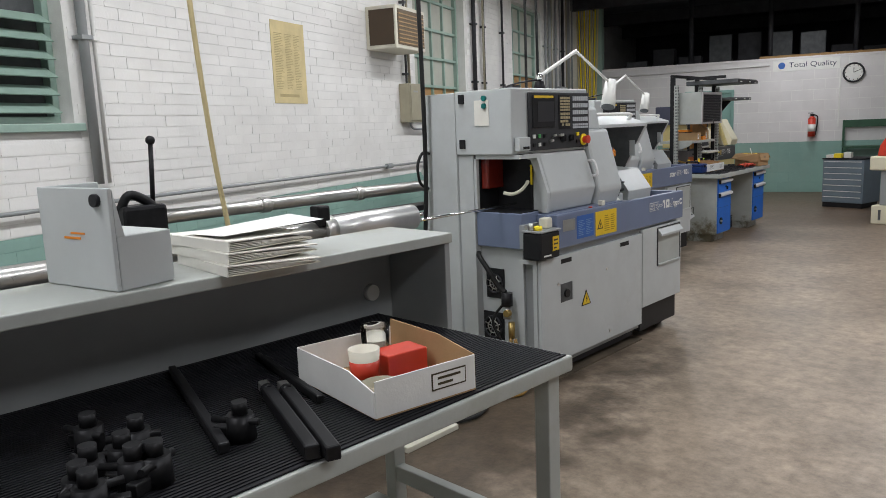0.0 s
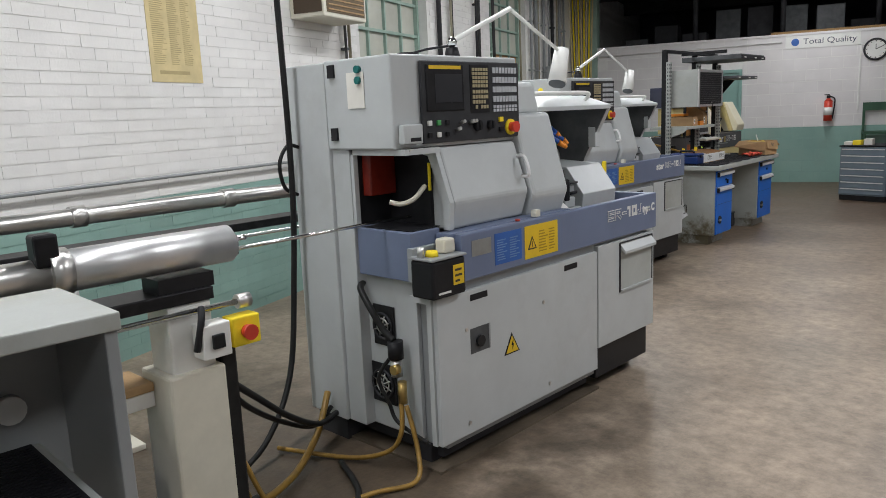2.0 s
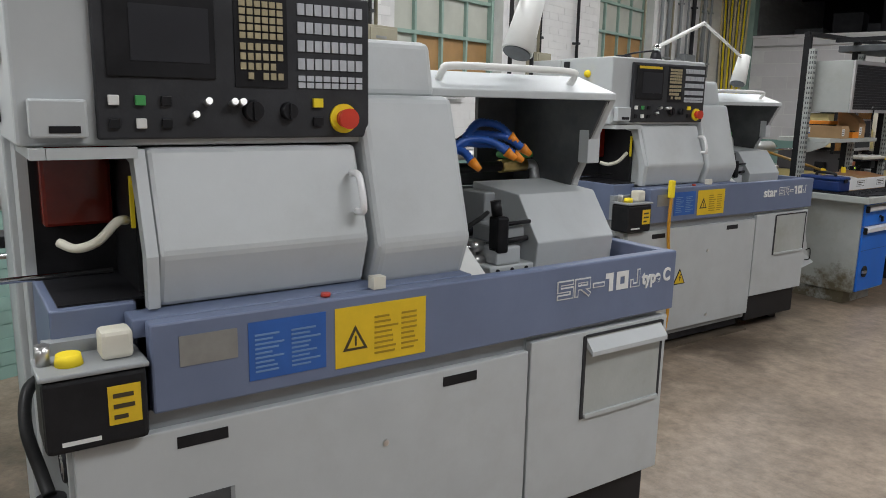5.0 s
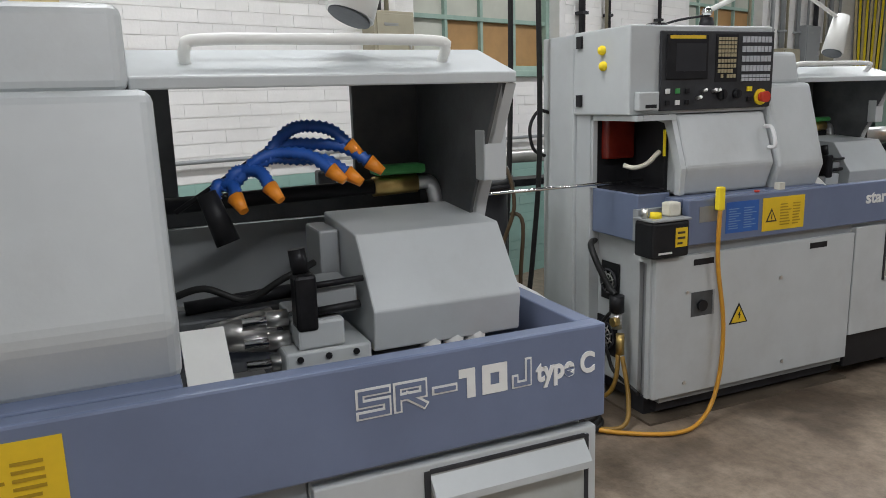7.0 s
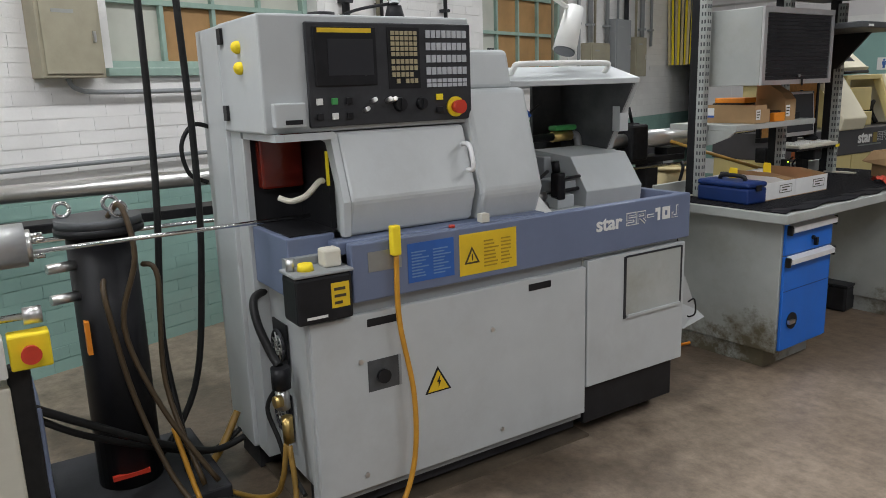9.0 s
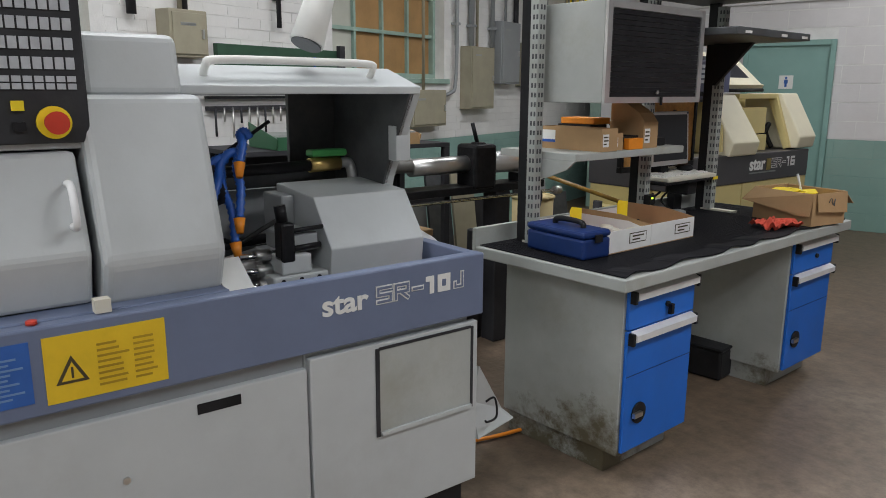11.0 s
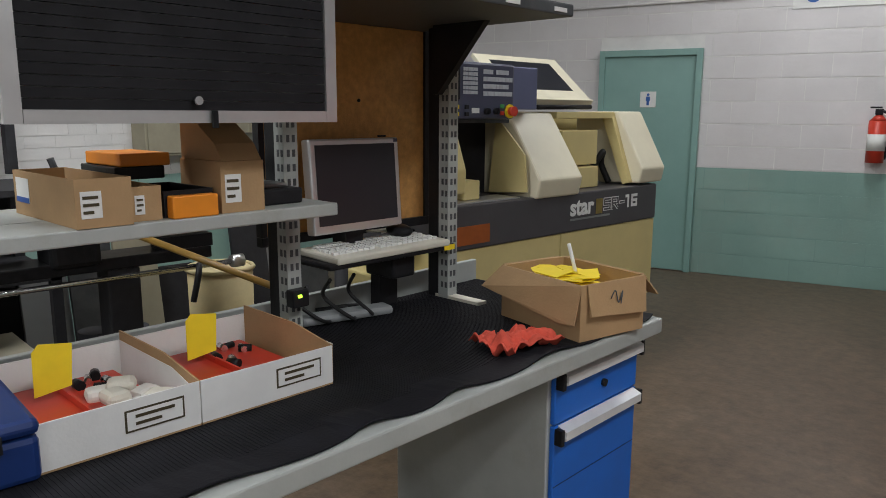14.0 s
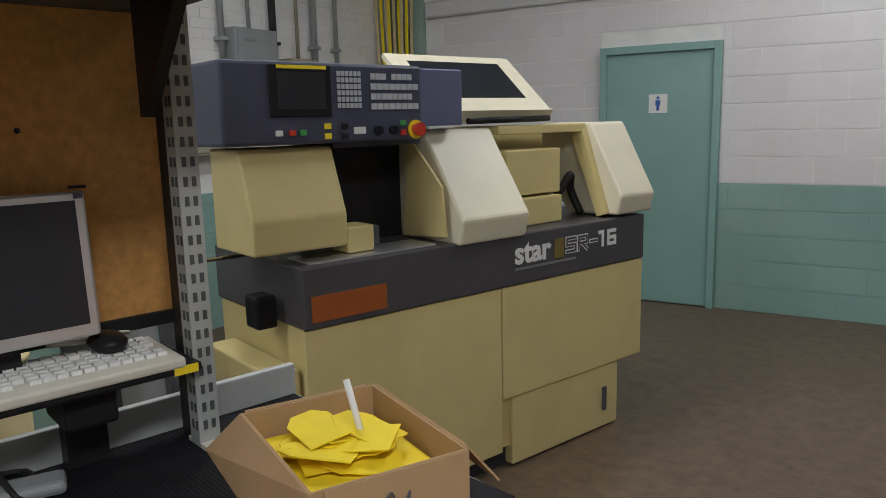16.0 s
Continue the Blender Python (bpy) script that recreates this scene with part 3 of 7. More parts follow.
for (u0, u1, z0, z1, mt, lab) in [(6.98, 7.33, 1.66, 2.1, M_TAN, "tan steel electrical switch box"), (9.55, 9.85, 1.75, 2.05, M_TAN, "tan steel junction box"),
                                  (12.2, 12.78, 1.2, 1.55, M_TAN, "tan steel electrical box with conduit"), (13.25, 13.75, 1.35, 2.0, M_TAN, "large tan fused switch box"),
                                  (13.9, 14.35, 1.62, 2.3, M_GREYD, "tall grey electrical cabinet"), (14.5, 14.85, 1.6, 2.1, M_TAN, "tan electrical isolator box")]:
    eb = thing("electrical_box", lab + " on the wall", "electrical box", WALL)
    part("body", box(W0 + 0.004, W0 + 0.14, u0, u1, z0, z1, r=0.006), mt, eb)
    part("cover", box(W0 + 0.141, W0 + 0.15, u0 + 0.02, u1 - 0.02, z0 + 0.02, z1 - 0.02, r=0.003), mt, eb)
    part("latch", box(W0 + 0.15, W0 + 0.165, u1 - 0.06, u1 - 0.045, (z0 + z1) / 2 - 0.03, (z0 + z1) / 2 + 0.03), M_STEEL, eb)
    part("label_plate", box(W0 + 0.1505, W0 + 0.152, u0 + 0.08, u0 + 0.2, z1 - 0.1, z1 - 0.08), M_PLATE, eb)
    part("conduit", rod((W0 + 0.06, (u0 + u1) / 2, z1), (W0 + 0.06, (u0 + u1) / 2, WH), 0.016), mt, eb)

for u, r_, mt in [(2.62, 0.03, M_GREYD), (2.70, 0.012, M_WHITEP), (7.1, 0.014, M_INNER), (9.35, 0.03, M_DARK), (9.75, 0.018, M_DARK), (10.6, 0.018, M_DARK), (13.1, 0.02, M_GREYD), (13.4, 0.03, M_GREYD), (13.85, 0.025, M_GREYD), (14.4, 0.03, M_DARK), (14.9, 0.03, M_GREYD), (15.2, 0.02, M_GREYD)]:
    z0 = 1.32 if u < 3 else 2.0
    cb = rod((W0 + 0.05, u, z0), (W0 + 0.05, u, WH), r_)
    for z in (2.2, 3.0):
        cb = box(W0 + 0.003, W0 + 0.06 + r_, u - r_ - 0.012, u + r_ + 0.012, z, z + 0.025, bm=cb)
    on_wall("conduit_pipe", "vertical painted conduit strapped to the brick wall", "conduit", cb, mt, "wall conduits")
on_wall("conduit_pipe", "conduit bending under the window sill", "conduit", hose([(W0 + 0.05, 7.15, 1.66), (W0 + 0.05, 7.2, 1.6), (W0 + 0.05, 7.4, 1.58), (W0 + 0.05, 8.4, 1.58)], 0.014), M_GREYD, "wall conduits")
on_wall("conduit_pipe", "conduit bending under the window sill", "conduit", hose([(W0 + 0.06, 9.6, 1.52), (W0 + 0.06, 12.2, 1.52)], 0.016) , M_GREYD, "wall conduits")
on_wall("conduit_pipe", "conduit rising from an electrical box", "conduit", hose([(W0 + 0.06, 12.78, 1.5), (W0 + 0.06, 12.98, 1.52), (W0 + 0.06, 13.08, 1.65), (W0 + 0.06, 13.1, 2.4), (W0 + 0.06, 13.1, WH)], 0.02), M_GREYD, "wall conduits")
on_wall("wall_pipe", "thin grey air pipe running along the brick wall", "pipe", merge(rod((W0 + 0.05, 0.2, 1.21), (W0 + 0.05, 9.3, 1.176), 0.013), rod((W0 + 0.05, 6.5, 1.187), (W0 + 0.05, 6.62, 1.186), 0.028)), M_GREYD)
on_wall("wall_board", "dark green board fixed along the wall", "board", box(W0 + 0.004, W0 + 0.05, 10.0, 11.3, 1.66, 1.86, r=0.004), M_GREENB)
rack = thing("tool_rail", "black rail with hanging tools on the wall", "rack", WALL)
part("rail", box(W0 + 0.004, W0 + 0.05, 9.9, 11.2, 1.40, 1.43), M_DARK, rack)
part("rail", box(W0 + 0.004, W0 + 0.05, 9.9, 11.2, 1.48, 1.50), M_DARK, rack)
for k in range(16):
    u = 9.95 + k * 0.078
    part("tool", rod((W0 + 0.05, u, 1.42), (W0 + 0.05, u, 1.42 - random.Random(k).uniform(0.08, 0.22)), 0.008), M_STEEL if k % 3 else M_DARK, rack)
part("strut", box(W0 + 0.05, W0 + 0.09, 11.24, 11.3, 1.15, 1.9), M_DARK, rack)
part("blue_strap", box(W0 + 0.06, W0 + 0.07, 10.95, 10.965, 1.3, 1.8), M_HBLUE, rack)

# far wall: banner, clock, extinguisher
ban = thing("banner", "white sign reading Total Quality with a round emblem", "sign", WALL)
part("board", box(0.66, 1.86, U1 - 0.012, U1 - 0.004, 2.43, 2.65), M_WHITEP, ban)
part("emblem", rod((0.82, U1 - 0.016, 2.54), (0.82, U1 - 0.012, 2.54), 0.065, seg=24), M_BLUEL, ban)
text("lettering", "Total Quality", 0.14, M_NAVY, Matrix.Translation((0.95, U1 - 0.0135, 2.50)) @ Matrix.Rotation(radians(90), 4, "X"), ban, width=0.85)
ck = thing("wall_clock", "round white wall clock with a dark rim", "clock", WALL)
part("face", rod((2.10, U1 - 0.03, 2.33), (2.10, U1 - 0.004, 2.33), 0.17, seg=32), M_WHITEP, ck)
part("rim", torus((2.10, U1 - 0.03, 2.33), 0.175, 0.018, "Y", seg=32), M_DARK, ck)
part("hour_pointer", box(2.095, 2.105, U1 - 0.034, U1 - 0.032, 2.33, 2.42), M_BLACK, ck)
part("minute_pointer", sheet([(2.10, U1 - 0.033, 2.325), (2.22, U1 - 0.033, 2.38), (2.22, U1 - 0.033, 2.39), (2.10, U1 - 0.033, 2.337)], 0.002), M_BLACK, ck)
for k in range(12):
    a = k * math.tau / 12
    part("hour_mark", box(2.10 + 0.14 * math.sin(a) - 0.006, 2.10 + 0.14 * math.sin(a) + 0.006, U1 - 0.033, U1 - 0.031, 2.33 + 0.14 * math.cos(a) - 0.01, 2.33 + 0.14 * math.cos(a) + 0.01), M_BLACK, ck)
fe = thing("fire_extinguisher", "red fire extinguisher hung on the block wall", "extinguisher", WALL)
part("cylinder", rod((1.40, U1 - 0.10, 1.12), (1.40, U1 - 0.10, 1.47), 0.07, seg=20), M_RED, fe)
part("shoulder", rod((1.40, U1 - 0.10, 1.471), (1.40, U1 - 0.10, 1.52), 0.069, 0.025), M_RED, fe)
part("valve", box(1.37, 1.43, U1 - 0.13, U1 - 0.07, 1.521, 1.57, r=0.006), M_BLACK, fe)
part("lever", box(1.33, 1.42, U1 - 0.11, U1 - 0.09, 1.575, 1.59), M_BLACK, fe)
part("discharge_hose", hose([(1.43, U1 - 0.1, 1.55), (1.5, U1 - 0.1, 1.5), (1.49, U1 - 0.1, 1.3), (1.47, U1 - 0.1, 1.15)], 0.012), M_BLACK, fe)
part("bracket", box(1.38, 1.42, U1 - 0.03, U1 - 0.004, 1.2, 1.5), M_BLACK, fe)
part("label_band", rod((1.40, U1 - 0.10, 1.22), (1.40, U1 - 0.10, 1.36), 0.0715, seg=20), M_WHITEP, fe)
on_wall("surface_raceway", "thin white cable raceway on the block wall", "raceway", box(1.86, 1.885, U1 - 0.02, U1 - 0.004, 1.3, 2.43), M_WHITEP)
on_wall("surface_conduit", "thin conduit run along the block wall", "conduit", rod((-2.75, U1 - 0.02, 2.52), (0.6, U1 - 0.02, 2.56), 0.012), M_BWHITE)

# strips hung in the opening beside the partition
cur = thing("strip_curtain", "yellowed plastic strips hanging in the wall opening", "curtain", WALL)
for k in range(9):
    w = -3.27 + k * 0.042
    part("strip", sheet([(w, U1 - 0.1 + 0.02 * (k % 3), 1.75), (w + 0.035, U1 - 0.1 + 0.02 * (k % 3), 1.75), (w + 0.03 + 0.02 * (k - 4), U1 - 0.1, 4.1), (w + 0.02 * (k - 4), U1 - 0.1, 4.1)], 0.003), M_YTAG if k % 2 else M_OLDPAPER, cur)


# ---- the two grey sliding-head lathes: local x to the front, y along, z up ----
def keypad(root, name, y0, y1, z0, z1, cols, rows, x, material, gap=0.25, skip=()):
    dy, dz = (y1 - y0) / cols, (z1 - z0) / rows
    bm = None
    for i in range(cols):
        for j in range(rows):
            if (i, j) in skip:
                continue
            bm = box(x, x + 0.004, y0 + (i + gap / 2) * dy, y0 + (i + 1 - gap / 2) * dy, z0 + (j + gap / 2) * dz, z0 + (j + 1 - gap / 2) * dz, bm=bm)
    pad_ = part(name, bm, material, root)
    pad_["kind"] = "stuff"
    return pad_


def knob(root, y, z, x, r, material, name="knob", depth=0.02):
    bm = rod((x, y, z), (x + depth, y, z), r, r * 0.85)
    bm = box(x + depth, x + depth + 0.006, y - r * 0.18, y + r * 0.18, z - r * 0.8, z + r * 0.8, bm=bm)
    return part(name, bm, material, root)


def fan(root, y, x0, x1, z0, z1):
    f = part("fan_guard", box(x0, x1, y - 0.012, y - 0.004, z0, z1, r=0.003), M_BLACK, root)
    cx, cz = (x0 + x1) / 2, (z0 + z1) / 2
    R = (x1 - x0) * 0.42
    part("fan_ring", torus((cx, y - 0.02, cz), R, 0.006, "Y"), M_DARK, f)
    part("fan_ring", torus((cx, y - 0.02, cz), R * 0.6, 0.004, "Y"), M_STEEL, f)
    part("fan_hub", rod((cx, y - 0.024, cz), (cx, y - 0.012, cz), R * 0.3), M_INNER, f)
    bm = None
    for k in range(4):
        a = k * math.pi / 4 + 0.4
        bm = rod((cx - R * math.cos(a), y - 0.022, cz - R * math.sin(a)), (cx + R * math.cos(a), y - 0.022, cz + R * math.sin(a)), 0.003, seg=6, bm=bm)
    part("fan_wire", bm, M_STEEL, f)


def grey_lathe(m, label, variant):
    root = thing("lathe", label, "lathe", m, "grey lathes")
    # lower cabinet
    part("body", box(-0.80, -0.035, 0.07, 1.255, 0.10, 0.835, r=0.004), M_GREYD, root)
    part("body", box(-0.80, -0.035, 1.257, 1.85, 0.25, 0.835, r=0.004), M_GREY, root)
    part("front_panel", box(-0.033, -0.008, 0.012, 1.252, 0.135, 0.79, r=0.004), M_GREY, root)
    part("panel_ledge", prism([(-0.16, 0.79), (-0.034, 0.79), (-0.034, 0.135), (-0.06, 0.135), (-0.06, 0.765), (-0.16, 0.765)], 0.003, 0.03), M_GREY, root)
    part("front_panel", box(-0.033, -0.006, 1.26, 1.872, 0.25, 0.815, r=0.004), M_GREY, root)
    part("plinth", box(-0.72, -0.028, 1.262, 1.83, 0.07, 0.247, r=0.006), M_BLACK, root)
    part("plinth", box(-0.76, -0.09, 0.10, 1.262, 0.035, 0.098), M_DARK, root)
    for y in (0.06, 0.66, 1.15, 1.72):
        part("foot", box(-0.24, -0.13, y, y + 0.09, 0.0, 0.10, r=0.005), M_DARK, root)
        part("foot", box(-0.75, -0.65, y, y + 0.09, 0.0, 0.10, r=0.005), M_DARK, root)
    for y in (0.28, 1.0):
        part("grip_slot", box(-0.0078, -0.0065, y - 0.058, y + 0.058, 0.74, 0.768), M_BLACK, root)
    # Flat dark patch paints the hole's shade, the grey strip its lighter inner side.
    part("switch_recess", box(-0.0078, -0.0065, 0.215, 0.345, 0.50, 0.615), M_INNER, root)
    part("switch_knob", rod((-0.0065, 0.275, 0.55), (0.006, 0.275, 0.55), 0.026), M_BLACK, root)
    part("recess_rim", box(-0.0078, -0.004, 0.338, 0.348, 0.50, 0.615), M_GREYD, root)
    part("warning_sign", sheet([(-0.0075, 0.445, 0.43), (-0.0075, 0.56, 0.43), (-0.0075, 0.5025, 0.53)], 0.002), M_BLACK, root)
    part("warning_fill", sheet([(-0.005, 0.457, 0.436), (-0.005, 0.548, 0.436), (-0.005, 0.5025, 0.516)], 0.001), M_YELLOW, root)
    part("bolt_mark", sheet([(-0.0035, 0.502, 0.447), (-0.0035, 0.513, 0.474), (-0.0035, 0.507, 0.477), (-0.0035, 0.512, 0.498), (-0.0035, 0.496, 0.472), (-0.0035, 0.503, 0.469)], 0.001), M_BLACK, root)
    for y, z in ((0.19, 0.62), (0.76, 0.62), (0.19, 0.19), (0.80, 0.19)):
        part("screw", rod((-0.008, y, z), (-0.003, y, z), 0.009, seg=10), M_STEEL, root)
    # chip door
    part("chip_door", box(-0.0055, -0.003, 1.485, 1.84, 0.53, 0.80), M_BENCHG, root)
    fr = box(-0.0058, -0.001, 1.475, 1.487, 0.52, 0.80)
    fr = box(-0.0058, -0.001, 1.84, 1.85, 0.52, 0.80, bm=fr)
    fr = box(-0.0058, -0.001, 1.487, 1.84, 0.795, 0.803, bm=fr)
    part("door_gap", fr, M_DARK, root)
    if variant == 1:
        part("door_lip", prism([(-0.003, 0.79), (0.028, 0.755), (0.028, 0.74), (-0.003, 0.765)], 1.487, 1.84), M_GREY, root)
    part("door_lip", box(-0.005, 0.006, 1.49, 1.84, 0.522, 0.534), M_GREY, root)
    # tray
    tr = box(-0.045, 0, 0.175, 1.89, 0.835, 1.04, r=0.006)
    tr = box(-0.75, -0.046, 1.845, 1.888, 0.836, 1.038, r=0.004, bm=tr)
    tr = box(-0.80, -0.76, 0.0, 1.888, 0.836, 1.03, bm=tr)
    part("coolant_tray", tr, M_BLUE, root)
    part("tray_step", box(-0.475, -0.13, 0.0, 0.178, 0.85, 1.062, r=0.005), M_BLUE, root)
    part("tray_rim", box(-0.13, -0.046, 0.15, 1.06, 1.0, 1.043, r=0.004), M_BLUE, root)
    part("tray_floor", box(-0.755, -0.05, 1.0, 1.84, 0.84, 0.86), M_INNER, root)
    # labels on the tray
    part("rating_plate", box(0.0005, 0.002, 0.235, 0.365, 0.935, 1.005), M_PLATE, root)
    bl = part("blue_label", box(0.0005, 0.002, 0.39, 0.585, 0.87, 1.012), M_BLUEL, root)
    part("label_print", bars(9, 0.405, 0.48, 0.885, 0.985, 0.0022, bars(9, 0.495, 0.57, 0.885, 0.985, 0.0022, None, 8), 9), mat("pale_blue_print", (0.16, 0.28, 0.5), 0.5), bl)
    yl = part("yellow_label", box(0.0005, 0.002, 0.61, 0.875, 0.858, 1.014), M_YELLOW, root)
    part("label_print", bars(8, 0.72, 0.79, 0.875, 0.985, 0.0022, bars(8, 0.80, 0.86, 0.875, 0.985, 0.0022, None, 18), 19), mat("ochre_print", (0.42, 0.26, 0.01), 0.6), yl)
    part("label_sign", sheet([(0.0022, 0.63, 0.90), (0.0022, 0.70, 0.90), (0.0022, 0.665, 0.965)], 0.001), M_DLINE, yl)
    part("label_sign", sheet([(0.0034, 0.642, 0.907), (0.0034, 0.688, 0.907), (0.0034, 0.665, 0.95)], 0.001), M_YELLOW, yl)
    part("label_sign", box(0.0046, 0.0056, 0.6625, 0.6675, 0.912, 0.938), M_DLINE, yl)
    if variant == 1:
        block_letters("SR-", 1.345, 0.935, 0.06, 0.068, 0.004, 0.0012, 0.017, M_WLINE, root, M_BLUE)
        block_letters("10", 1.545, 0.937, 0.06, 0.055, 0.0, 0.0012, 0.018, M_WLINE, root)
        block_letters("J", 1.665, 0.937, 0.06, 0.045, 0.0, 0.0012, 0.015, M_WLINE, root, M_BLUE)
        text("lettering", "type C", 0.06, M_WLINE, front(0.0015, 1.72, 0.942), root, width=0.14, bold=0.002)
    else:
        text("lettering", "star", 0.085, M_WLINE, front(0.0015, 1.30, 0.935), root, width=0.15, bold=0.002)
        block_letters("SR-", 1.475, 0.937, 0.056, 0.058, 0.003, 0.0012, 0.015, M_WLINE, root, M_BLUE)
        block_letters("10", 1.65, 0.939, 0.056, 0.05, 0.0, 0.0012, 0.017, M_WLINE, root)
        block_letters("J", 1.762, 0.939, 0.056, 0.042, 0.0, 0.0012, 0.014, M_WLINE, root, M_BLUE)
    # side with fans and air service unit
    part("side_panel", box(-0.62, -0.16, 0.045, 0.068, 0.12, 0.85, r=0.003), M_GREY, root)
    fan(root, 0.045, -0.44, -0.30, 0.52, 0.71)
    fan(root, 0.045, -0.47, -0.31, 0.24, 0.43)
    fl = part("air_filter_unit", rod((-0.24, -0.02, 0.50), (-0.24, -0.02, 0.58), 0.035), M_BLACK, root)
    part("filter_bowl", rod((-0.24, -0.02, 0.42), (-0.24, -0.02, 0.499), 0.026), M_STEEL, fl)
    part("gauge", rod((-0.22, -0.06, 0.46), (-0.22, -0.03, 0.46), 0.022), M_BRASS, fl)
    part("filter_bowl", rod((-0.21, -0.02, 0.30), (-0.21, -0.02, 0.40), 0.02), M_BRASS, fl)
    part("side_hose", hose([(-0.50, 0.04, 0.80), (-0.44, -0.03, 0.79), (-0.36, -0.05, 0.72), (-0.30, -0.03, 0.62), (-0.25, -0.02, 0.58)], 0.016), M_HOSE, root)
    part("side_hose", hose([(-0.21, -0.03, 0.30), (-0.19, -0.06, 0.18), (-0.26, -0.08, 0.08), (-0.45, -0.15, 0.02), (-0.8, -0.3, 0.02)], 0.011), M_AMBER, root)
    part("side_hose", hose([(-0.28, -0.01, 0.5), (-0.33, -0.05, 0.4), (-0.29, -0.03, 0.28), (-0.25, -0.02, 0.2), (-0.06, -0.03, 0.16)], 0.009), M_HOSE, root)
    # column and console
    part("column", box(-0.88, -0.60, -0.03, 0.80, 0.12, 1.79, r=0.006), M_GREY, root)
    part("column_foot", box(-0.86, -0.64, 0.0, 0.75, 0.0, 0.119), M_DARK, root)
    part("column_side", box(-0.599, -0.48, -0.012, 0.07, 0.12, 1.42, r=0.003), M_GREY, root)
    con = part("console", box(-0.597, -0.166, -0.03, 0.79, 1.41, 1.795, r=0.008), M_GREY, root)
    for z in (1.45, 1.72):
        part("hinge", box(-0.56, -0.52, -0.042, -0.031, z, z + 0.055), M_BLACK, con)
    if variant == 1:
        part("note", box(-0.44, -0.33, -0.035, -0.032, 1.585, 1.735), M_PAPER, con, "white paper note held by magnets")
        part("magnet", rod((-0.36, -0.048, 1.70), (-0.36, -0.035, 1.70), 0.016), mat("teal_magnet", (0.0, 0.14, 0.13), 0.4), con)
        part("magnet", rod((-0.36, -0.048, 1.745), (-0.36, -0.031, 1.745), 0.016), bpy.data.materials["teal_magnet"], con)
    else:
        part("yellow_marker", ball((-0.36, -0.035, 1.70), 0.022), M_YTAG, con)
        part("yellow_marker", ball((-0.35, -0.035, 1.63), 0.022), M_YTAG, con)
    part("socket_box", box(-0.165, -0.13, -0.005, 0.105, 1.43, 1.51, r=0.005), M_GREY, con)
    part("socket_slot", box(-0.1295, -0.128, 0.03, 0.09, 1.44, 1.455), M_BLACK, con)
    cp = part("control_panel", box(-0.165, -0.148, 0.125, 0.785, 1.425, 1.77, r=0.005), M_PANEL, con)
    part("display_bezel", box(-0.1478, -0.142, 0.15, 0.385, 1.56, 1.755, r=0.004), M_BLACK, cp)
    part("display", box(-0.1415, -0.1405, 0.20, 0.37, 1.595, 1.715), M_SCREEN, cp)
    part("yellow_strip", box(-0.1415, -0.1405, 0.165, 0.365, 1.735, 1.75), M_YELLOW, cp)
    part("key_plate", box(-0.1478, -0.145, 0.43, 0.56, 1.545, 1.755), M_BLACK, cp)
    keypad(cp, "keys", 0.44, 0.55, 1.655, 1.745, 6, 5, -0.1448, M_KEYT)
    keypad(cp, "keys", 0.44, 0.55, 1.56, 1.65, 6, 4, -0.1448, M_KEYT, 0.3, ((0, 0), (5, 1), (2, 0)))
    for j in range(5):
        keypad(cp, "keys", 0.585, 0.765, 1.545 + j * 0.043, 1.578 + j * 0.043, 8, 1 if j else 2, -0.1475, M_KEYW, 0.2)
    for y, z, mt in ((0.16, 1.51, M_WHITEP), (0.215, 1.51, M_GREEN), (0.27, 1.51, M_BLACK), (0.16, 1.46, M_BLACK), (0.215, 1.46, M_WHITEP), (0.27, 1.46, M_BLACK)):
        part("button", box(-0.1478, -0.138, y - 0.011, y + 0.011, z - 0.011, z + 0.011, r=0.002), mt, cp)
    for y in (0.33, 0.36, 0.42, 0.44):
        part("toggle", rod((-0.148, y, 1.475 + 0.03 * (y > 0.35)), (-0.12, y, 1.482 + 0.03 * (y > 0.35)), 0.008), M_STEEL, cp)
    knob(cp, 0.47, 1.49, -0.148, 0.026, M_BLACK)
    knob(cp, 0.56, 1.49, -0.148, 0.022, M_BLACK)
    part("button", box(-0.1478, -0.138, 0.625, 0.65, 1.50, 1.522), M_YTAG, cp)
    part("button", box(-0.1478, -0.138, 0.625, 0.65, 1.455, 1.475), M_BLACK, cp)
    es = part("stop_ring", rod((-0.148, 0.708, 1.473), (-0.138, 0.708, 1.473), 0.037, seg=24), M_YTAG, cp)
    part("stop_button", rod((-0.138, 0.708, 1.473), (-0.105, 0.708, 1.473), 0.022, 0.026, seg=20), M_RED, es, "red emergency stop button")
    part("top_cap", rod((-0.40, 0.30, 1.796), (-0.40, 0.30, 1.825), 0.05), M_BLACK, con)
    # collet chamber: open at the corner, lined near-black so the hollow reads dark
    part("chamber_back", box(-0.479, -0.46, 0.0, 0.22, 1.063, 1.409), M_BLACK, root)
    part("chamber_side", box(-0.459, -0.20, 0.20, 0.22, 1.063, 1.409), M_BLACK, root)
    part("smoked_guard", box(-0.455, -0.40, 0.03, 0.19, 1.20, 1.40, r=0.01), M_GUARD_RED, root)
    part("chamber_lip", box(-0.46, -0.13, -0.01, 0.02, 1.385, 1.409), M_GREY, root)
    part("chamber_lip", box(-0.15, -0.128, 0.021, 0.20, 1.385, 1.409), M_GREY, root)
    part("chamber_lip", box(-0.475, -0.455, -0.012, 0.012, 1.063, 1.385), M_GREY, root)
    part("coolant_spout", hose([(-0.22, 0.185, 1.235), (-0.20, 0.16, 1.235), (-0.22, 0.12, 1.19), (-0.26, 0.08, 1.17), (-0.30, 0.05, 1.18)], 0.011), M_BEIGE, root)
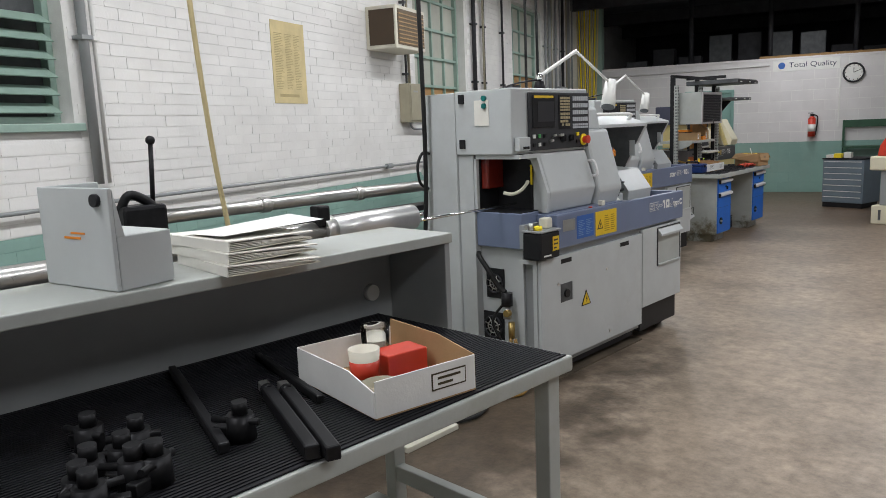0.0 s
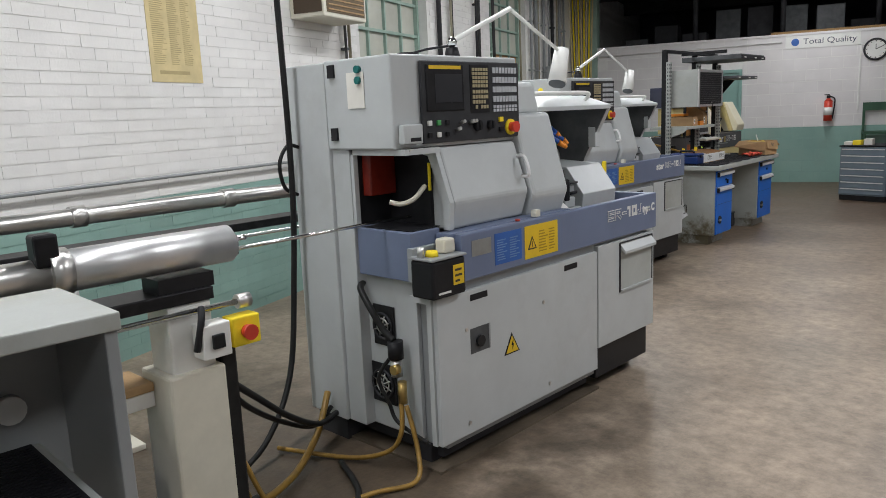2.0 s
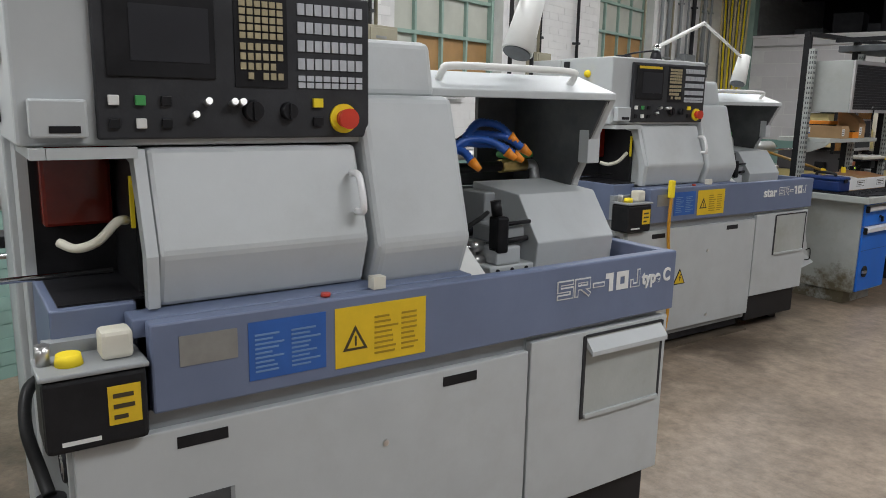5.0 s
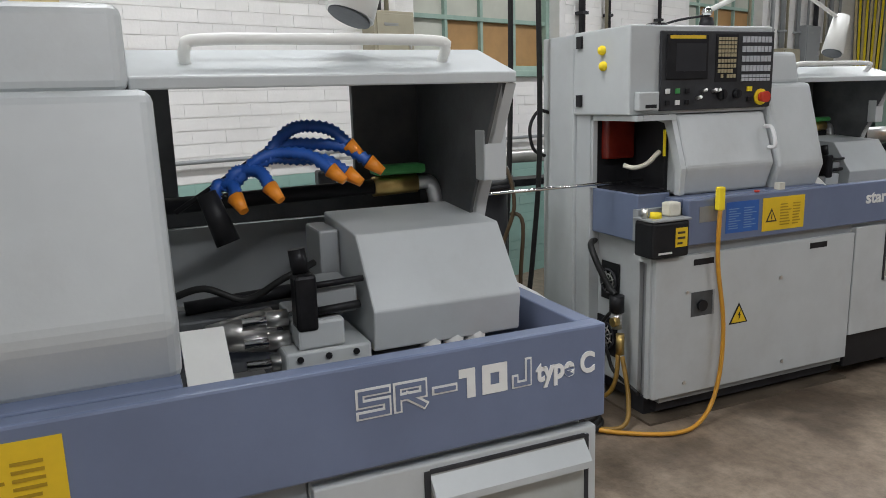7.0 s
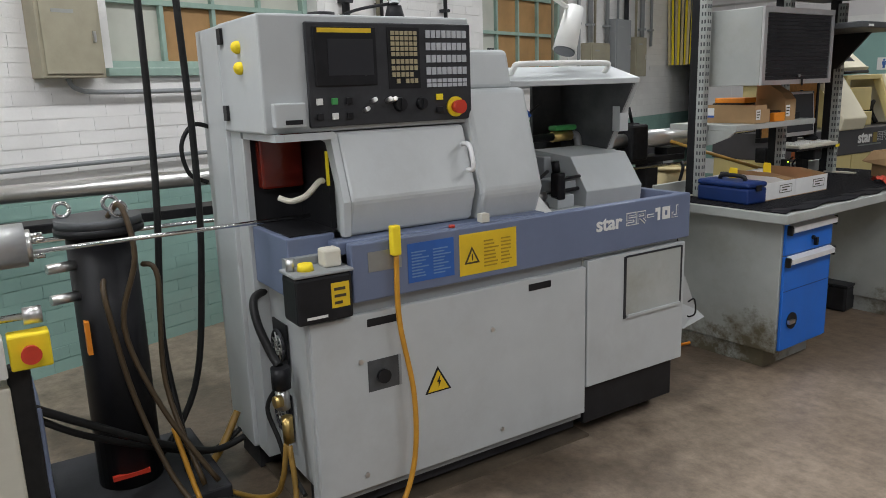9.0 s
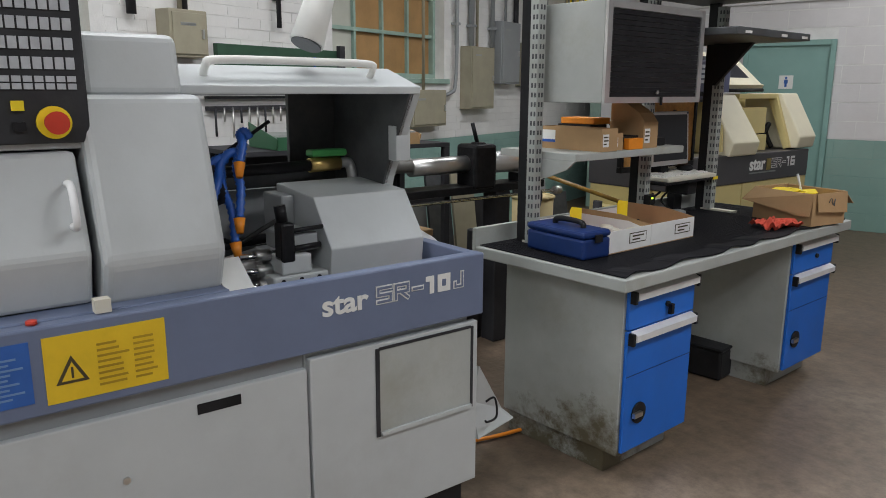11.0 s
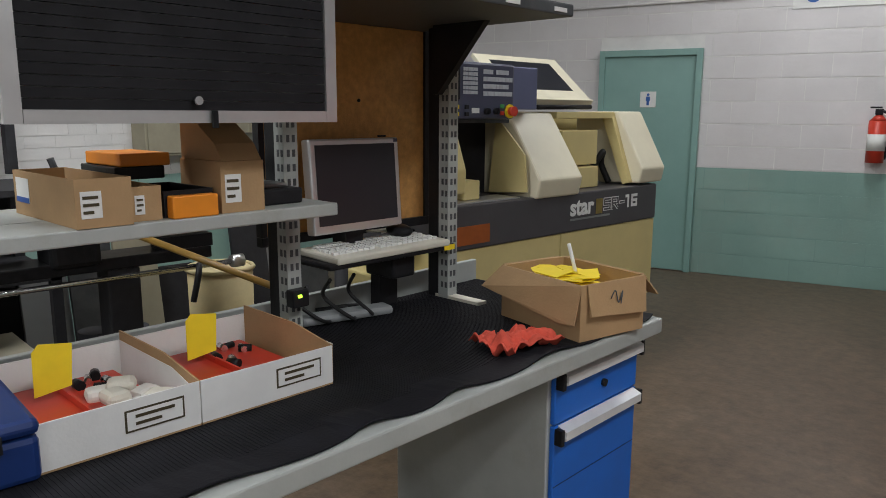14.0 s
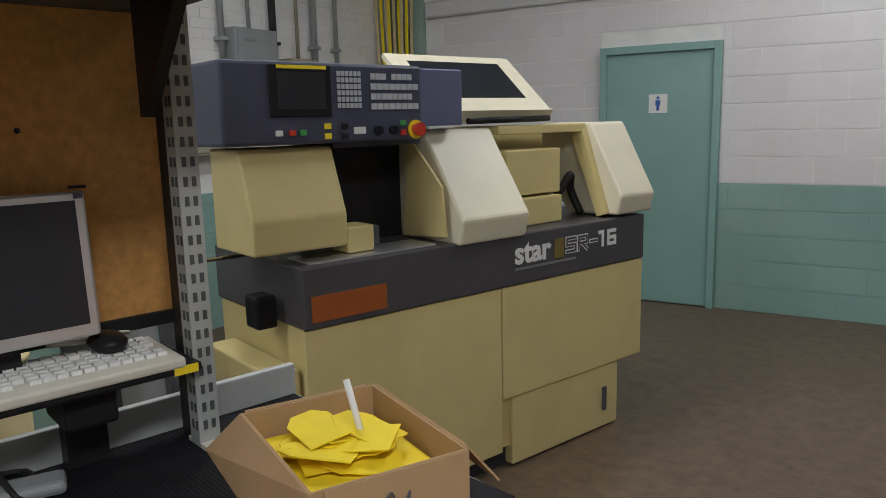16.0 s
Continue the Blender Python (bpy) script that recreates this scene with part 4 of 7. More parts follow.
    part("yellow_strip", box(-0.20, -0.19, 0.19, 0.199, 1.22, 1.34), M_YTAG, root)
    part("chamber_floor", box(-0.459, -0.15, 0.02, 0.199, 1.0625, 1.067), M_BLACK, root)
    # sliding door
    dprof = [(-0.47, 1.405), (-0.155, 1.405), (-0.075, 1.17), (-0.115, 1.045), (-0.47, 1.045)]
    part("sliding_door", prism(dprof, 0.222, 0.748, r=0.012), M_GREY, root, smooth=False)
    part("sliding_door_edge", prism([(-0.25, 1.402), (-0.158, 1.402), (-0.078, 1.17), (-0.088, 1.05), (-0.12, 1.05), (-0.12, 1.17), (-0.2, 1.37), (-0.25, 1.38)], 0.195, 0.221), M_GREY, root)
    part("door_handle", hose([(-0.115, 0.715, 1.335), (-0.07, 0.715, 1.33), (-0.045, 0.715, 1.25), (-0.085, 0.715, 1.24)], 0.009, steps=5), M_HANDLE, root)
    # spindle guard
    gprof = [(-0.62, 1.535), (-0.17, 1.535), (-0.055, 1.145), (-0.10, 1.03), (-0.62, 1.03)]
    part("spindle_guard", prism(gprof, 0.765, 1.065, r=0.022, seg=3), M_GREY, root)
    part("spindle_guard_top", prism([(-0.62, 1.685), (-0.235, 1.685), (-0.20, 1.53), (-0.62, 1.53)], 0.785, 1.03, r=0.022, seg=3), M_GREY, root)
    part("guard_bracket", box(-0.05, -0.02, 0.73, 0.765, 1.043, 1.075), M_BEIGE, root)
    part("red_cap", rod((-0.03, 0.60, 1.041), (-0.03, 0.60, 1.05), 0.012), M_RED, root)
    # hood
    hood = part("hood", prism([(-0.27, 1.535), (-0.27, 1.56), (-0.46, 1.62), (-0.80, 1.63), (-0.80, 1.60), (-0.47, 1.595), (-0.30, 1.54)], 1.03, 1.835, r=0.004), M_GREY, root)
    part("hood_handle", hose([(-0.36, 1.14, 1.585), (-0.335, 1.14, 1.615), (-0.33, 1.17, 1.63), (-0.33, 1.4, 1.632), (-0.33, 1.66, 1.63), (-0.335, 1.69, 1.615), (-0.36, 1.69, 1.585)], 0.012), M_WHITEP, hood)
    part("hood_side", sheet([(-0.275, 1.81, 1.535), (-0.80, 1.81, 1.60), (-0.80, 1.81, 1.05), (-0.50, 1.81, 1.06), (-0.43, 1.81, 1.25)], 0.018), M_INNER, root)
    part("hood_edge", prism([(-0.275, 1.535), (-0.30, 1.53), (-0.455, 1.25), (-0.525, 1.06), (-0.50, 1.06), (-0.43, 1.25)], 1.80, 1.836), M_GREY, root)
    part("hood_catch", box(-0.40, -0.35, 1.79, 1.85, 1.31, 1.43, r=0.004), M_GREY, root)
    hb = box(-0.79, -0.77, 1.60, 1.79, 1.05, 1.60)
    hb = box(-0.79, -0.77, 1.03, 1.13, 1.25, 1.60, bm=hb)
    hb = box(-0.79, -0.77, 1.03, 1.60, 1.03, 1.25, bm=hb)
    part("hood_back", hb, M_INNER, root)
    part("back_apron", box(-0.768, -0.74, 1.03, 1.80, 1.0, 1.20), M_GREYD, root)
    part("back_rail", box(-0.74, -0.70, 1.03, 1.80, 0.98, 1.0), M_STEEL, root)
    # tooling
    part("coolant_pipe", rod((-0.62, 1.08, 1.275), (-0.62, 1.6, 1.285), 0.02), M_BLACK, root)
    v = part("valve_body", rod((-0.62, 1.60, 1.285), (-0.62, 1.72, 1.288), 0.026), M_BRASS, root)
    part("valve_lever", box(-0.65, -0.59, 1.60, 1.74, 1.315, 1.34, r=0.008), M_GREEN, v, "green valve lever")
    part("pipe_elbow", hose([(-0.62, 1.72, 1.288), (-0.62, 1.76, 1.285), (-0.62, 1.775, 1.24), (-0.62, 1.775, 1.18)], 0.02), M_ALU, root)
    part("nozzle_block", rod((-0.42, 1.20, 1.21), (-0.44, 1.165, 1.32), 0.027, 0.022), M_BLACK, root)
    ends = [((-0.40, 1.22, 1.31)), ((-0.38, 1.29, 1.33)), ((-0.36, 1.42, 1.36)), ((-0.37, 1.46, 1.35)), ((-0.40, 1.52, 1.37)), ((-0.42, 1.48, 1.41))]
    if variant == 2:
        ends = [(-0.36, 1.12, 1.12), (-0.34, 1.20, 1.10), (-0.38, 1.10, 1.19), (-0.36, 1.14, 1.22), (-0.35, 1.22, 1.17), (-0.40, 1.25, 1.33)]
    for k, e in enumerate(ends):
        e = Vector(e)
        s = Vector((-0.44, 1.18 + 0.025 * k, 1.30 + 0.02 * k))
        mid = (s + e) / 2 + Vector((-0.03, 0, 0.028 + 0.010 * (k % 3)))
        h = part("coolant_hose", hose([s, (s + mid) / 2 + Vector((0, 0, 0.015)), mid, (mid + e) / 2 + Vector((0, 0.01, 0.012)), e], 0.0115, 8, None, 9, 0.35), M_HBLUE, root, "segmented blue coolant hose")
        part("nozzle", rod(e, e + (e - mid).normalized() * 0.034 + Vector((0, 0, -0.014)), 0.018, 0.010), M_ORANGE, h, "orange nozzle")
    part("hose_bar", rod((-0.46, 1.10, 1.28), (-0.46, 1.38, 1.45), 0.006), M_BLACK, root)
    th = part("tool_block", box(-0.42, -0.235, 1.27, 1.455, 0.90, 1.0, r=0.006), M_GREY, root)
    part("slide_way", box(-0.44, -0.24, 1.30, 1.40, 1.001, 1.06, r=0.006), M_GREY, th)
    part("tool_post", box(-0.42, -0.27, 1.33, 1.44, 1.061, 1.12, r=0.008), M_GREYD, th)
    part("spindle_nose", rod((-0.36, 1.13, 1.02), (-0.36, 1.27, 1.02), 0.028, 0.05, seg=20), M_STEEL, th)
    part("collet", rod((-0.36, 1.06, 1.02), (-0.36, 1.13, 1.02), 0.014), M_CHROME, th)
    for dz, dx in ((0.0, 0.0), (0.045, -0.01), (0.09, -0.02)):
        part("cutter", rod((-0.30 + dx, 1.20, 0.965 + dz), (-0.30 + dx, 1.33, 0.965 + dz), 0.011, seg=10), M_CHROME, th)
        part("cutter_sleeve", rod((-0.30 + dx, 1.25, 0.965 + dz), (-0.30 + dx, 1.295, 0.965 + dz), 0.019, seg=12), M_STEEL, th)
    part("clamp", box(-0.29, -0.235, 1.30, 1.345, 1.04, 1.16, r=0.008), M_OXIDE, th)
    part("clamp", rod((-0.27, 1.32, 1.16), (-0.275, 1.315, 1.21), 0.018), M_OXIDE, th)
    part("clamp_screw", rod((-0.26, 1.30, 1.13), (-0.26, 1.45, 1.135), 0.007), M_OXIDE, th)
    part("clamp_screw", rod((-0.26, 1.34, 1.075), (-0.26, 1.44, 1.08), 0.009), M_OXIDE, th)
    part("block_slot", box(-0.2345, -0.233, 1.30, 1.40, 0.945, 0.965), M_BLACK, th)
    for y in (1.30, 1.36, 1.42):
        part("block_screw", rod((-0.2345, y, 0.985), (-0.230, y, 0.985), 0.007, seg=8), M_BLACK, th)
    part("ram", box(-0.55, -0.44, 1.08, 1.44, 0.98, 1.04, r=0.006), M_INNER, root)
    part("tool_arm", rod((-0.48, 1.10, 1.06), (-0.48, 1.40, 1.075), 0.016), M_OXIDE, root)
    part("swarf_tray", box(-0.46, -0.24, 1.10, 1.26, 0.875, 0.90, r=0.004), M_STEEL, root)
    part("tool_cable", hose([(-0.44, 1.08, 1.10), (-0.40, 1.14, 1.12), (-0.38, 1.22, 1.09), (-0.36, 1.30, 1.13), (-0.40, 1.38, 1.15)], 0.008), M_HOSE, root)
    for k in range(3):
        part("bellows", hose([(-0.26, 1.60 + k * 0.055, 1.0), (-0.25, 1.60 + k * 0.055, 0.93), (-0.27, 1.61 + k * 0.055, 0.86)], 0.022, 10, None, 6, 0.12), M_WHITEP, root)
    part("red_fitting", box(-0.16, -0.10, 1.76, 1.83, 0.90, 0.96, r=0.01), M_RED, root)
    part("yellow_tab", box(-0.19, -0.18, 1.39, 1.43, 0.93, 0.96), M_YTAG, root)
    cprof = [(-0.60, 1.235), (-0.335, 1.215), (-0.225, 1.065), (-0.235, 0.975), (-0.60, 0.975)]
    part("slide_cover", prism(cprof, 1.46, 1.815, r=0.004), M_GREY, root)
    part("slide_cover_back", box(-0.60, -0.46, 1.41, 1.458, 1.0, 1.21, r=0.006), M_GREYD, root)
    part("chip_chute", sheet([(-0.20, 1.07, 1.09), (-0.20, 1.15, 1.09), (-0.07, 1.15, 1.0), (-0.07, 1.07, 1.0)], 0.015), M_WHITEP, root)
    # work lamp on the console
    wl = thing_part("work_lamp", root)
    part("lamp_base", rod((-0.42, 0.62, 1.796), (-0.42, 0.62, 1.86), 0.045, 0.028), M_BLACK, wl)
    part("lamp_joint", ball((-0.42, 0.62, 1.885), 0.026), M_CHROME, wl)
    part("lamp_arm", rod((-0.42, 0.60, 1.88), (-0.46, 1.13, 2.08), 0.013), M_WHITEP, wl)
    part("lamp_arm", rod((-0.46, 1.13, 2.08), (-0.44, 1.56, 1.87), 0.010), M_WHITEP, wl)
    part("lamp_shade", rod((-0.44, 1.58, 1.88), (-0.42, 1.50, 1.69), 0.042, 0.055, seg=24), M_WHITEP, wl)
    part("lamp_mouth", rod((-0.4195, 1.499, 1.689), (-0.419, 1.497, 1.685), 0.049, seg=24), M_INNER, wl)
    part("lamp_cord", hose([(-0.42, 0.62, 1.87), (-0.52, 0.5, 1.85), (-0.65, 0.4, 1.80)], 0.006), M_BLACK, wl)
    return root


def thing_part(name, parent):
    bm = box(-0.43, -0.41, 0.61, 0.63, 1.793, 1.797)
    return part(name, bm, M_BLACK, parent)


P1 = Vector((-1.655, 2.926, 0))
STEP = Vector((-1.30, 3.09, 0))
P2 = P1 + STEP
grey_lathe(Matrix.Translation(P1), "pale grey sliding-head lathe with a blue tray and open hood", 1)
grey_lathe(Matrix.Translation(P2), "pale grey lathe with a blue tray and closed chip door", 2)


def oiler(m):
    o = thing("oiler", "black oil reservoir with yellow cap hung on the lathe", "oiler", m, "lathe oilers")
    part("tank", box(0.0, 0.13, -0.10, 0.10, 0.0, 0.16, r=0.012), M_BLACK, o)
    part("tank_lid", box(-0.005, 0.135, -0.105, 0.105, 0.161, 0.172, r=0.004), M_GREYD, o)
    part("filler_cap", rod((0.07, -0.04, 0.172), (0.07, -0.04, 0.195), 0.028, 0.024), M_YTAG, o)
    part("pump_housing", box(0.03, 0.09, 0.02, 0.085, 0.172, 0.235, r=0.01), M_BEIGE, o)
    part("glass_bowl", rod((0.05, -0.085, 0.172), (0.05, -0.085, 0.215), 0.014), M_STEEL, o)
    part("warning_label", box(0.1305, 0.132, 0.02, 0.085, 0.045, 0.13), M_YELLOW, o)
    part("label_print", bars(3, 0.03, 0.075, 0.05, 0.12, 0.1322), M_DLINE, o)
    part("mark", bars(1, -0.07, 0.05, 0.012, 0.035, 0.1308), M_WLINE, o)
    part("bracket", box(-0.035, -0.001, -0.08, 0.08, 0.06, 0.20), M_GREYD, o)
    return o


oi = oiler(Matrix.Translation(P1 + Vector((-0.10, 0.06, 0.80))))
copy_thing(oi, Matrix.Translation(P2 + Vector((-0.10, 0.06, 0.80))))
pad = part("machine_pad", box(-0.9, -0.03, 0.02, 1.3, 0.0, 0.012), mat("oily_grout", (0.11, 0.085, 0.06), 0.6, 0, 4, 0.4, 0.5, 50))
pad.location = P1
tagged(pad, "oily stained grout pad under the lathe", "pad", "machine pads")
copy_thing(pad, Matrix.Translation(P2))

ah = thing("air_hose", "orange air hose with a yellow nozzle hanging on the lathe", "hose")
part("hose_line", hose([P2 + Vector(p) for p in [(0.02, 0.335, 0.99), (0.02, 0.335, 0.75), (0.025, 0.38, 0.45), (0.03, 0.36, 0.18), (0.06, 0.25, 0.03), (0.10, 0.05, 0.015), (-0.05, -0.2, 0.015), (-0.2, -0.3, 0.03), (-0.36, -0.32, 0.10), (-0.48, -0.36, 0.35)]], 0.010), M_YHOSE, ah)
part("nozzle", box(P2.x + 0.005, P2.x + 0.035, P2.y + 0.315, P2.y + 0.35, 0.985, 1.09, r=0.006), M_YTAG, ah)
part("hook", rod(P2 + Vector((0.0, 0.335, 1.06)), P2 + Vector((0.03, 0.335, 1.075)), 0.006), M_STEEL, ah)


# ---- bar feeders ----
def bar_feeder(m, length, label, plain=False):
    f = thing("bar_feeder", label, "bar feeder", m, "bar feeders")
    z = 1.12
    part("cylinder", rod((0, -1.33, z + 0.005), (0, -0.75, z + 0.005), 0.066, seg=32), M_ALU, f)
    part("end_cap", rod((0, -0.76, z), (0, -0.735, z), 0.05, seg=24), M_STEEL, f)
    part("inner_tube", rod((0, -1.85, z + 0.005), (0, -1.33, z + 0.005), 0.05, seg=28), M_STEEL, f)
    part("clamp_ring", rod((0, -1.36, z + 0.005), (0, -1.30, z + 0.005), 0.074, seg=28), M_STEEL, f)
    part("clamp_arm", box(-0.02, 0.05, -1.40, -1.33, z + 0.03, z + 0.13, r=0.01), M_OXIDE, f)
    part("tube", rod((0, -length, z + 0.02), (0, -1.85, z + 0.02), 0.042, seg=24), M_STEEL, f)
    for y in (-2.25, -3.1, -3.9):
        if y > -length:
            part("tube_collar", rod((0, y, z + 0.02), (0, y + 0.07, z + 0.02), 0.052, seg=24), M_STEEL, f)
    part("bar_stock", rod((0.005, -0.74, z - 0.02), (0.005, 0.16, z - 0.015), 0.0075, seg=10), M_CHROME, f)
    for a in (0.5, 2.6, 4.2):
        part("tie_bolt", rod((0.045 * math.cos(a), -0.735, z + 0.045 * math.sin(a)), (0.045 * math.cos(a), -0.70, z + 0.045 * math.sin(a)), 0.008, seg=8), M_CHROME, f)
    part("beam", box(-0.10, 0.07, -length, -0.86, 0.955, 1.0, r=0.005), M_OXIDE, f)
    part("saddle", box(-0.06, 0.06, -1.05, -0.85, 1.0, 1.05), M_BLACK, f)
    part("guide_rod", rod((0.09, -length, 0.93), (0.09, -0.78, 0.93), 0.011, seg=12), M_CHROME, f)
    part("guide_end", rod((0.09, -0.79, 0.93), (0.09, -0.74, 0.93), 0.026), M_STEEL, f)
    part("clamp_lever", hose([(0.10, -0.93, 0.94), (0.13, -0.95, 0.90), (0.12, -0.97, 0.80)], 0.012), M_BLACK, f)
    if plain:
        for y in (-1.2, -length + 0.6):
            part("stand_column", box(-0.06, 0.06, y - 0.06, y + 0.06, 0, 0.955, r=0.01), M_DARK, f)
        part("clamp_head", box(-0.09, 0.09, -1.45, -1.28, 0.98, 1.24, r=0.02), M_OXIDE, f)
        part("clamp_lever", rod((0, -1.36, 1.24), (0, -1.40, 1.36), 0.012), M_OXIDE, f)
        return f
    for y in (-0.95, -length + 0.6):
        part("stand_column", box(-0.10, 0.06, y - 0.08, y + 0.08, 0.03, 0.955, r=0.01), M_WHITEP, f)
        part("stand_sleeve", box(-0.13, 0.085, y - 0.11, y + 0.10, 0.03, 0.72, r=0.01), M_BEIGE, f)
        part("foot_plate", box(-0.28, 0.26, y - 0.16, y + 0.22, 0.0, 0.03, r=0.004), M_BEIGE, f)
        for dx in (-0.2, 0.2):
            part("levelling_bolt", rod((dx, y + 0.15, 0.03), (dx, y + 0.15, 0.075), 0.018, seg=8), M_DARK, f)
    cb = part("control_box", box(0.065, 0.14, -0.955, -0.85, 0.765, 0.885, r=0.005), M_WHITEP, f)
    part("rotary_switch", box(0.141, 0.155, -0.925, -0.88, 0.80, 0.85, r=0.004), M_BLACK, cb)
    sb = part("stop_box", box(0.065, 0.135, -0.84, -0.73, 0.78, 0.885, r=0.006), M_YTAG, f)
    part("stop_button", rod((0.135, -0.785, 0.83), (0.165, -0.785, 0.83), 0.024, 0.028), M_RED, sb)
    part("cable_chain", box(0.0, 0.06, -0.855, -0.79, 0.10, 0.77, r=0.01), M_HOSE, f)
    return f


BF = bar_feeder(Matrix.Translation(P1 + Vector((-0.295, 0, 0))), 4.6, "silver tube bar feeder on pale stands, feeding the lathe")
copy_thing(BF, Matrix.Translation(P2 + Vector((-0.305, 0, 0))))
bar_feeder(Matrix.Translation((-4.56, 10.6, 0.0)), 5.6, "silver tube bar feeder on dark stands behind the bench", True)


# ---- the cream lathe ----
P3 = Vector((-4.33, 10.83, 0))


def cream_lathe(m):
    r = thing("lathe", "older cream sliding-head lathe with a charcoal tray and navy console", "lathe", m)
    part("tray", box(-0.75, 0, 0, 1.96, 0.845, 1.07, r=0.008), M_CHAR, r)
    part("tray_lip", box(-0.20, -0.03, 0.05, 0.62, 1.071, 1.078), M_ALU, r)
    part("label_strip", box(0.001, 0.003, 0.03, 0.35, 0.87, 0.965), M_RUST, r)
    part("front_panel", box(-0.03, -0.008, 0.0, 0.955, 0.09, 0.842, r=0.005), M_CREAM, r)
    part("front_panel", box(-0.03, -0.006, 0.962, 1.957, 0.335, 0.842, r=0.005), M_CREAM, r)
    part("body", sheet([(-0.033, 0.01, 0.10), (-0.033, 1.78, 0.10), (-0.033, 1.78, 0.33), (-0.033, 1.955, 0.42), (-0.033, 1.955, 0.843), (-0.033, 0.01, 0.843)], -0.7), M_CREAM, r)
    part("plinth", box(-0.7, -0.012, 1.02, 1.775, 0.01, 0.332, r=0.006), M_CREAM, r)
    part("plinth", box(-0.7, -0.06, 0.05, 1.02, 0.0, 0.098), M_DARK, r)
    part("latch", box(-0.011, 0.0, 1.65, 1.675, 0.10, 0.22), M_INNER, r)
    part("mount", box(-0.24, -0.14, -0.11, -0.03, 0.84, 0.96, r=0.01), M_OXIDE, r)
    part("side_step", box(-0.6, -0.05, -0.12, -0.002, 0.55, 0.70, r=0.01), M_CREAM, r)
    text("lettering", "star", 0.14, M_WLINE, front(0.0015, 1.03, 0.94), r, width=0.23, bold=0.004)
    part("emblem", box(0.001, 0.003, 1.28, 1.345, 0.93, 1.02), M_BRASS, r)
    block_letters("SR-", 1.355, 0.941, 0.08, 0.078, 0.004, 0.0012, 0.02, M_WLINE, r, M_CHAR)
    block_letters("16", 1.585, 0.943, 0.08, 0.07, 0.004, 0.0012, 0.018, M_WLINE, r)
    part("small_print", bars(1, 1.03, 1.68, 0.90, 0.93, 0.001), M_PLATE, r)
    # console
    c = part("console", box(-0.45, -0.07, -0.22, 0.60, 1.49, 1.77, r=0.012), M_NAVY, r)
    part("console_side", box(-0.55, -0.12, 0.602, 0.85, 1.54, 1.765, r=0.006), mat("blue_grey_steel", (0.14, 0.155, 0.26), 0.45, 0.2, 4, 0.1), c)
    part("display_bezel", box(-0.069, -0.06, -0.05, 0.19, 1.585, 1.76, r=0.004), M_BLACK, c)
    part("display", box(-0.0598, -0.059, -0.02, 0.165, 1.61, 1.735), M_SCREEN, c)
    part("yellow_strip", box(-0.0598, -0.058, -0.02, 0.17, 1.745, 1.757), M_YTAG, c)
    keypad(c, "keys", 0.215, 0.32, 1.61, 1.745, 6, 6, -0.0695, M_KEYW, 0.25)
    for j, (a, b) in enumerate(((0.36, 0.58), (0.36, 0.55), (0.36, 0.58), (0.36, 0.55))):
        keypad(c, "keys", a, b, 1.605 + j * 0.036, 1.63 + j * 0.036, 8, 1, -0.0695, M_KEYW, 0.12, ((3, 0),) if j == 3 else ())
    for y, z, mt in ((-0.02, 1.53, M_WHITEP), (0.03, 1.53, M_RED), (0.07, 1.53, M_GREEN), (0.17, 1.55, M_YTAG), (0.17, 1.515, M_YTAG), (0.24, 1.55, M_BLACK), (0.24, 1.515, M_BLACK), (0.50, 1.555, M_GREEN), (0.50, 1.52, M_RED)):
        part("button", box(-0.0695, -0.058, y - 0.012, y + 0.012, z - 0.01, z + 0.01, r=0.002), mt, c)
    part("counter", box(-0.0695, -0.064, 0.28, 0.33, 1.52, 1.545), M_WHITEP, c)
    knob(c, 0.385, 1.53, -0.069, 0.018, M_BLACK)
    knob(c, 0.455, 1.53, -0.069, 0.018, M_BLACK)
    es = part("stop_ring", rod((-0.069, 0.56, 1.53), (-0.06, 0.56, 1.53), 0.036, seg=22), M_YTAG, c)
    part("stop_button", rod((-0.06, 0.56, 1.53), (-0.03, 0.56, 1.53), 0.022, 0.026), M_RED, es)
    # doors and guards
    part("door", prism([(-0.36, 1.48), (-0.13, 1.48), (-0.04, 1.24), (-0.045, 1.12), (-0.36, 1.12)], -0.15, 0.22, r=0.01), M_CREAM, r)
    # Black back and dark roof make the open gap read dark.
    part("chamber_back", box(-0.42, -0.37, 0.22, 0.70, 1.071, 1.488), M_BLACK, r)
    part("chamber_roof", box(-0.37, -0.12, 0.22, 0.62, 1.47, 1.488), M_INNER, r)
    part("tool_bracket", box(-0.2, -0.08, 0.24, 0.36, 1.08, 1.18, r=0.008), M_CREAM, r)
    part("tool_slide", box(-0.30, -0.16, 0.36, 0.44, 1.08, 1.16, r=0.006), M_INNER, r)
    part("guard", prism([(-0.50, 1.525), (-0.20, 1.525), (0.045, 1.165), (0.02, 1.062), (-0.50, 1.072)], 0.70, 1.08, r=0.012), M_CREAML, r)
    part("guard_flange", sheet([(-0.25, 0.66, 1.50), (-0.10, 0.66, 1.36), (-0.04, 0.66, 1.30), (-0.02, 0.66, 1.10), (-0.30, 0.66, 1.08)], 0.012), M_CREAM, r)
    # raised lid with a window
    l0, l1 = 0.74, 1.50
    def lid(y0, y1, a, b):
        p = lambda t: (-0.52 + 0.30 * t, 1.86 - 0.26 * t)
        (xa, za), (xb, zb) = p(a), p(b)
        return sheet([(xa, y0, za), (xa, y1, za), (xb, y1, zb), (xb, y0, zb)], 0.022)
    lf = lid(l0, l0 + 0.1, 0, 1)
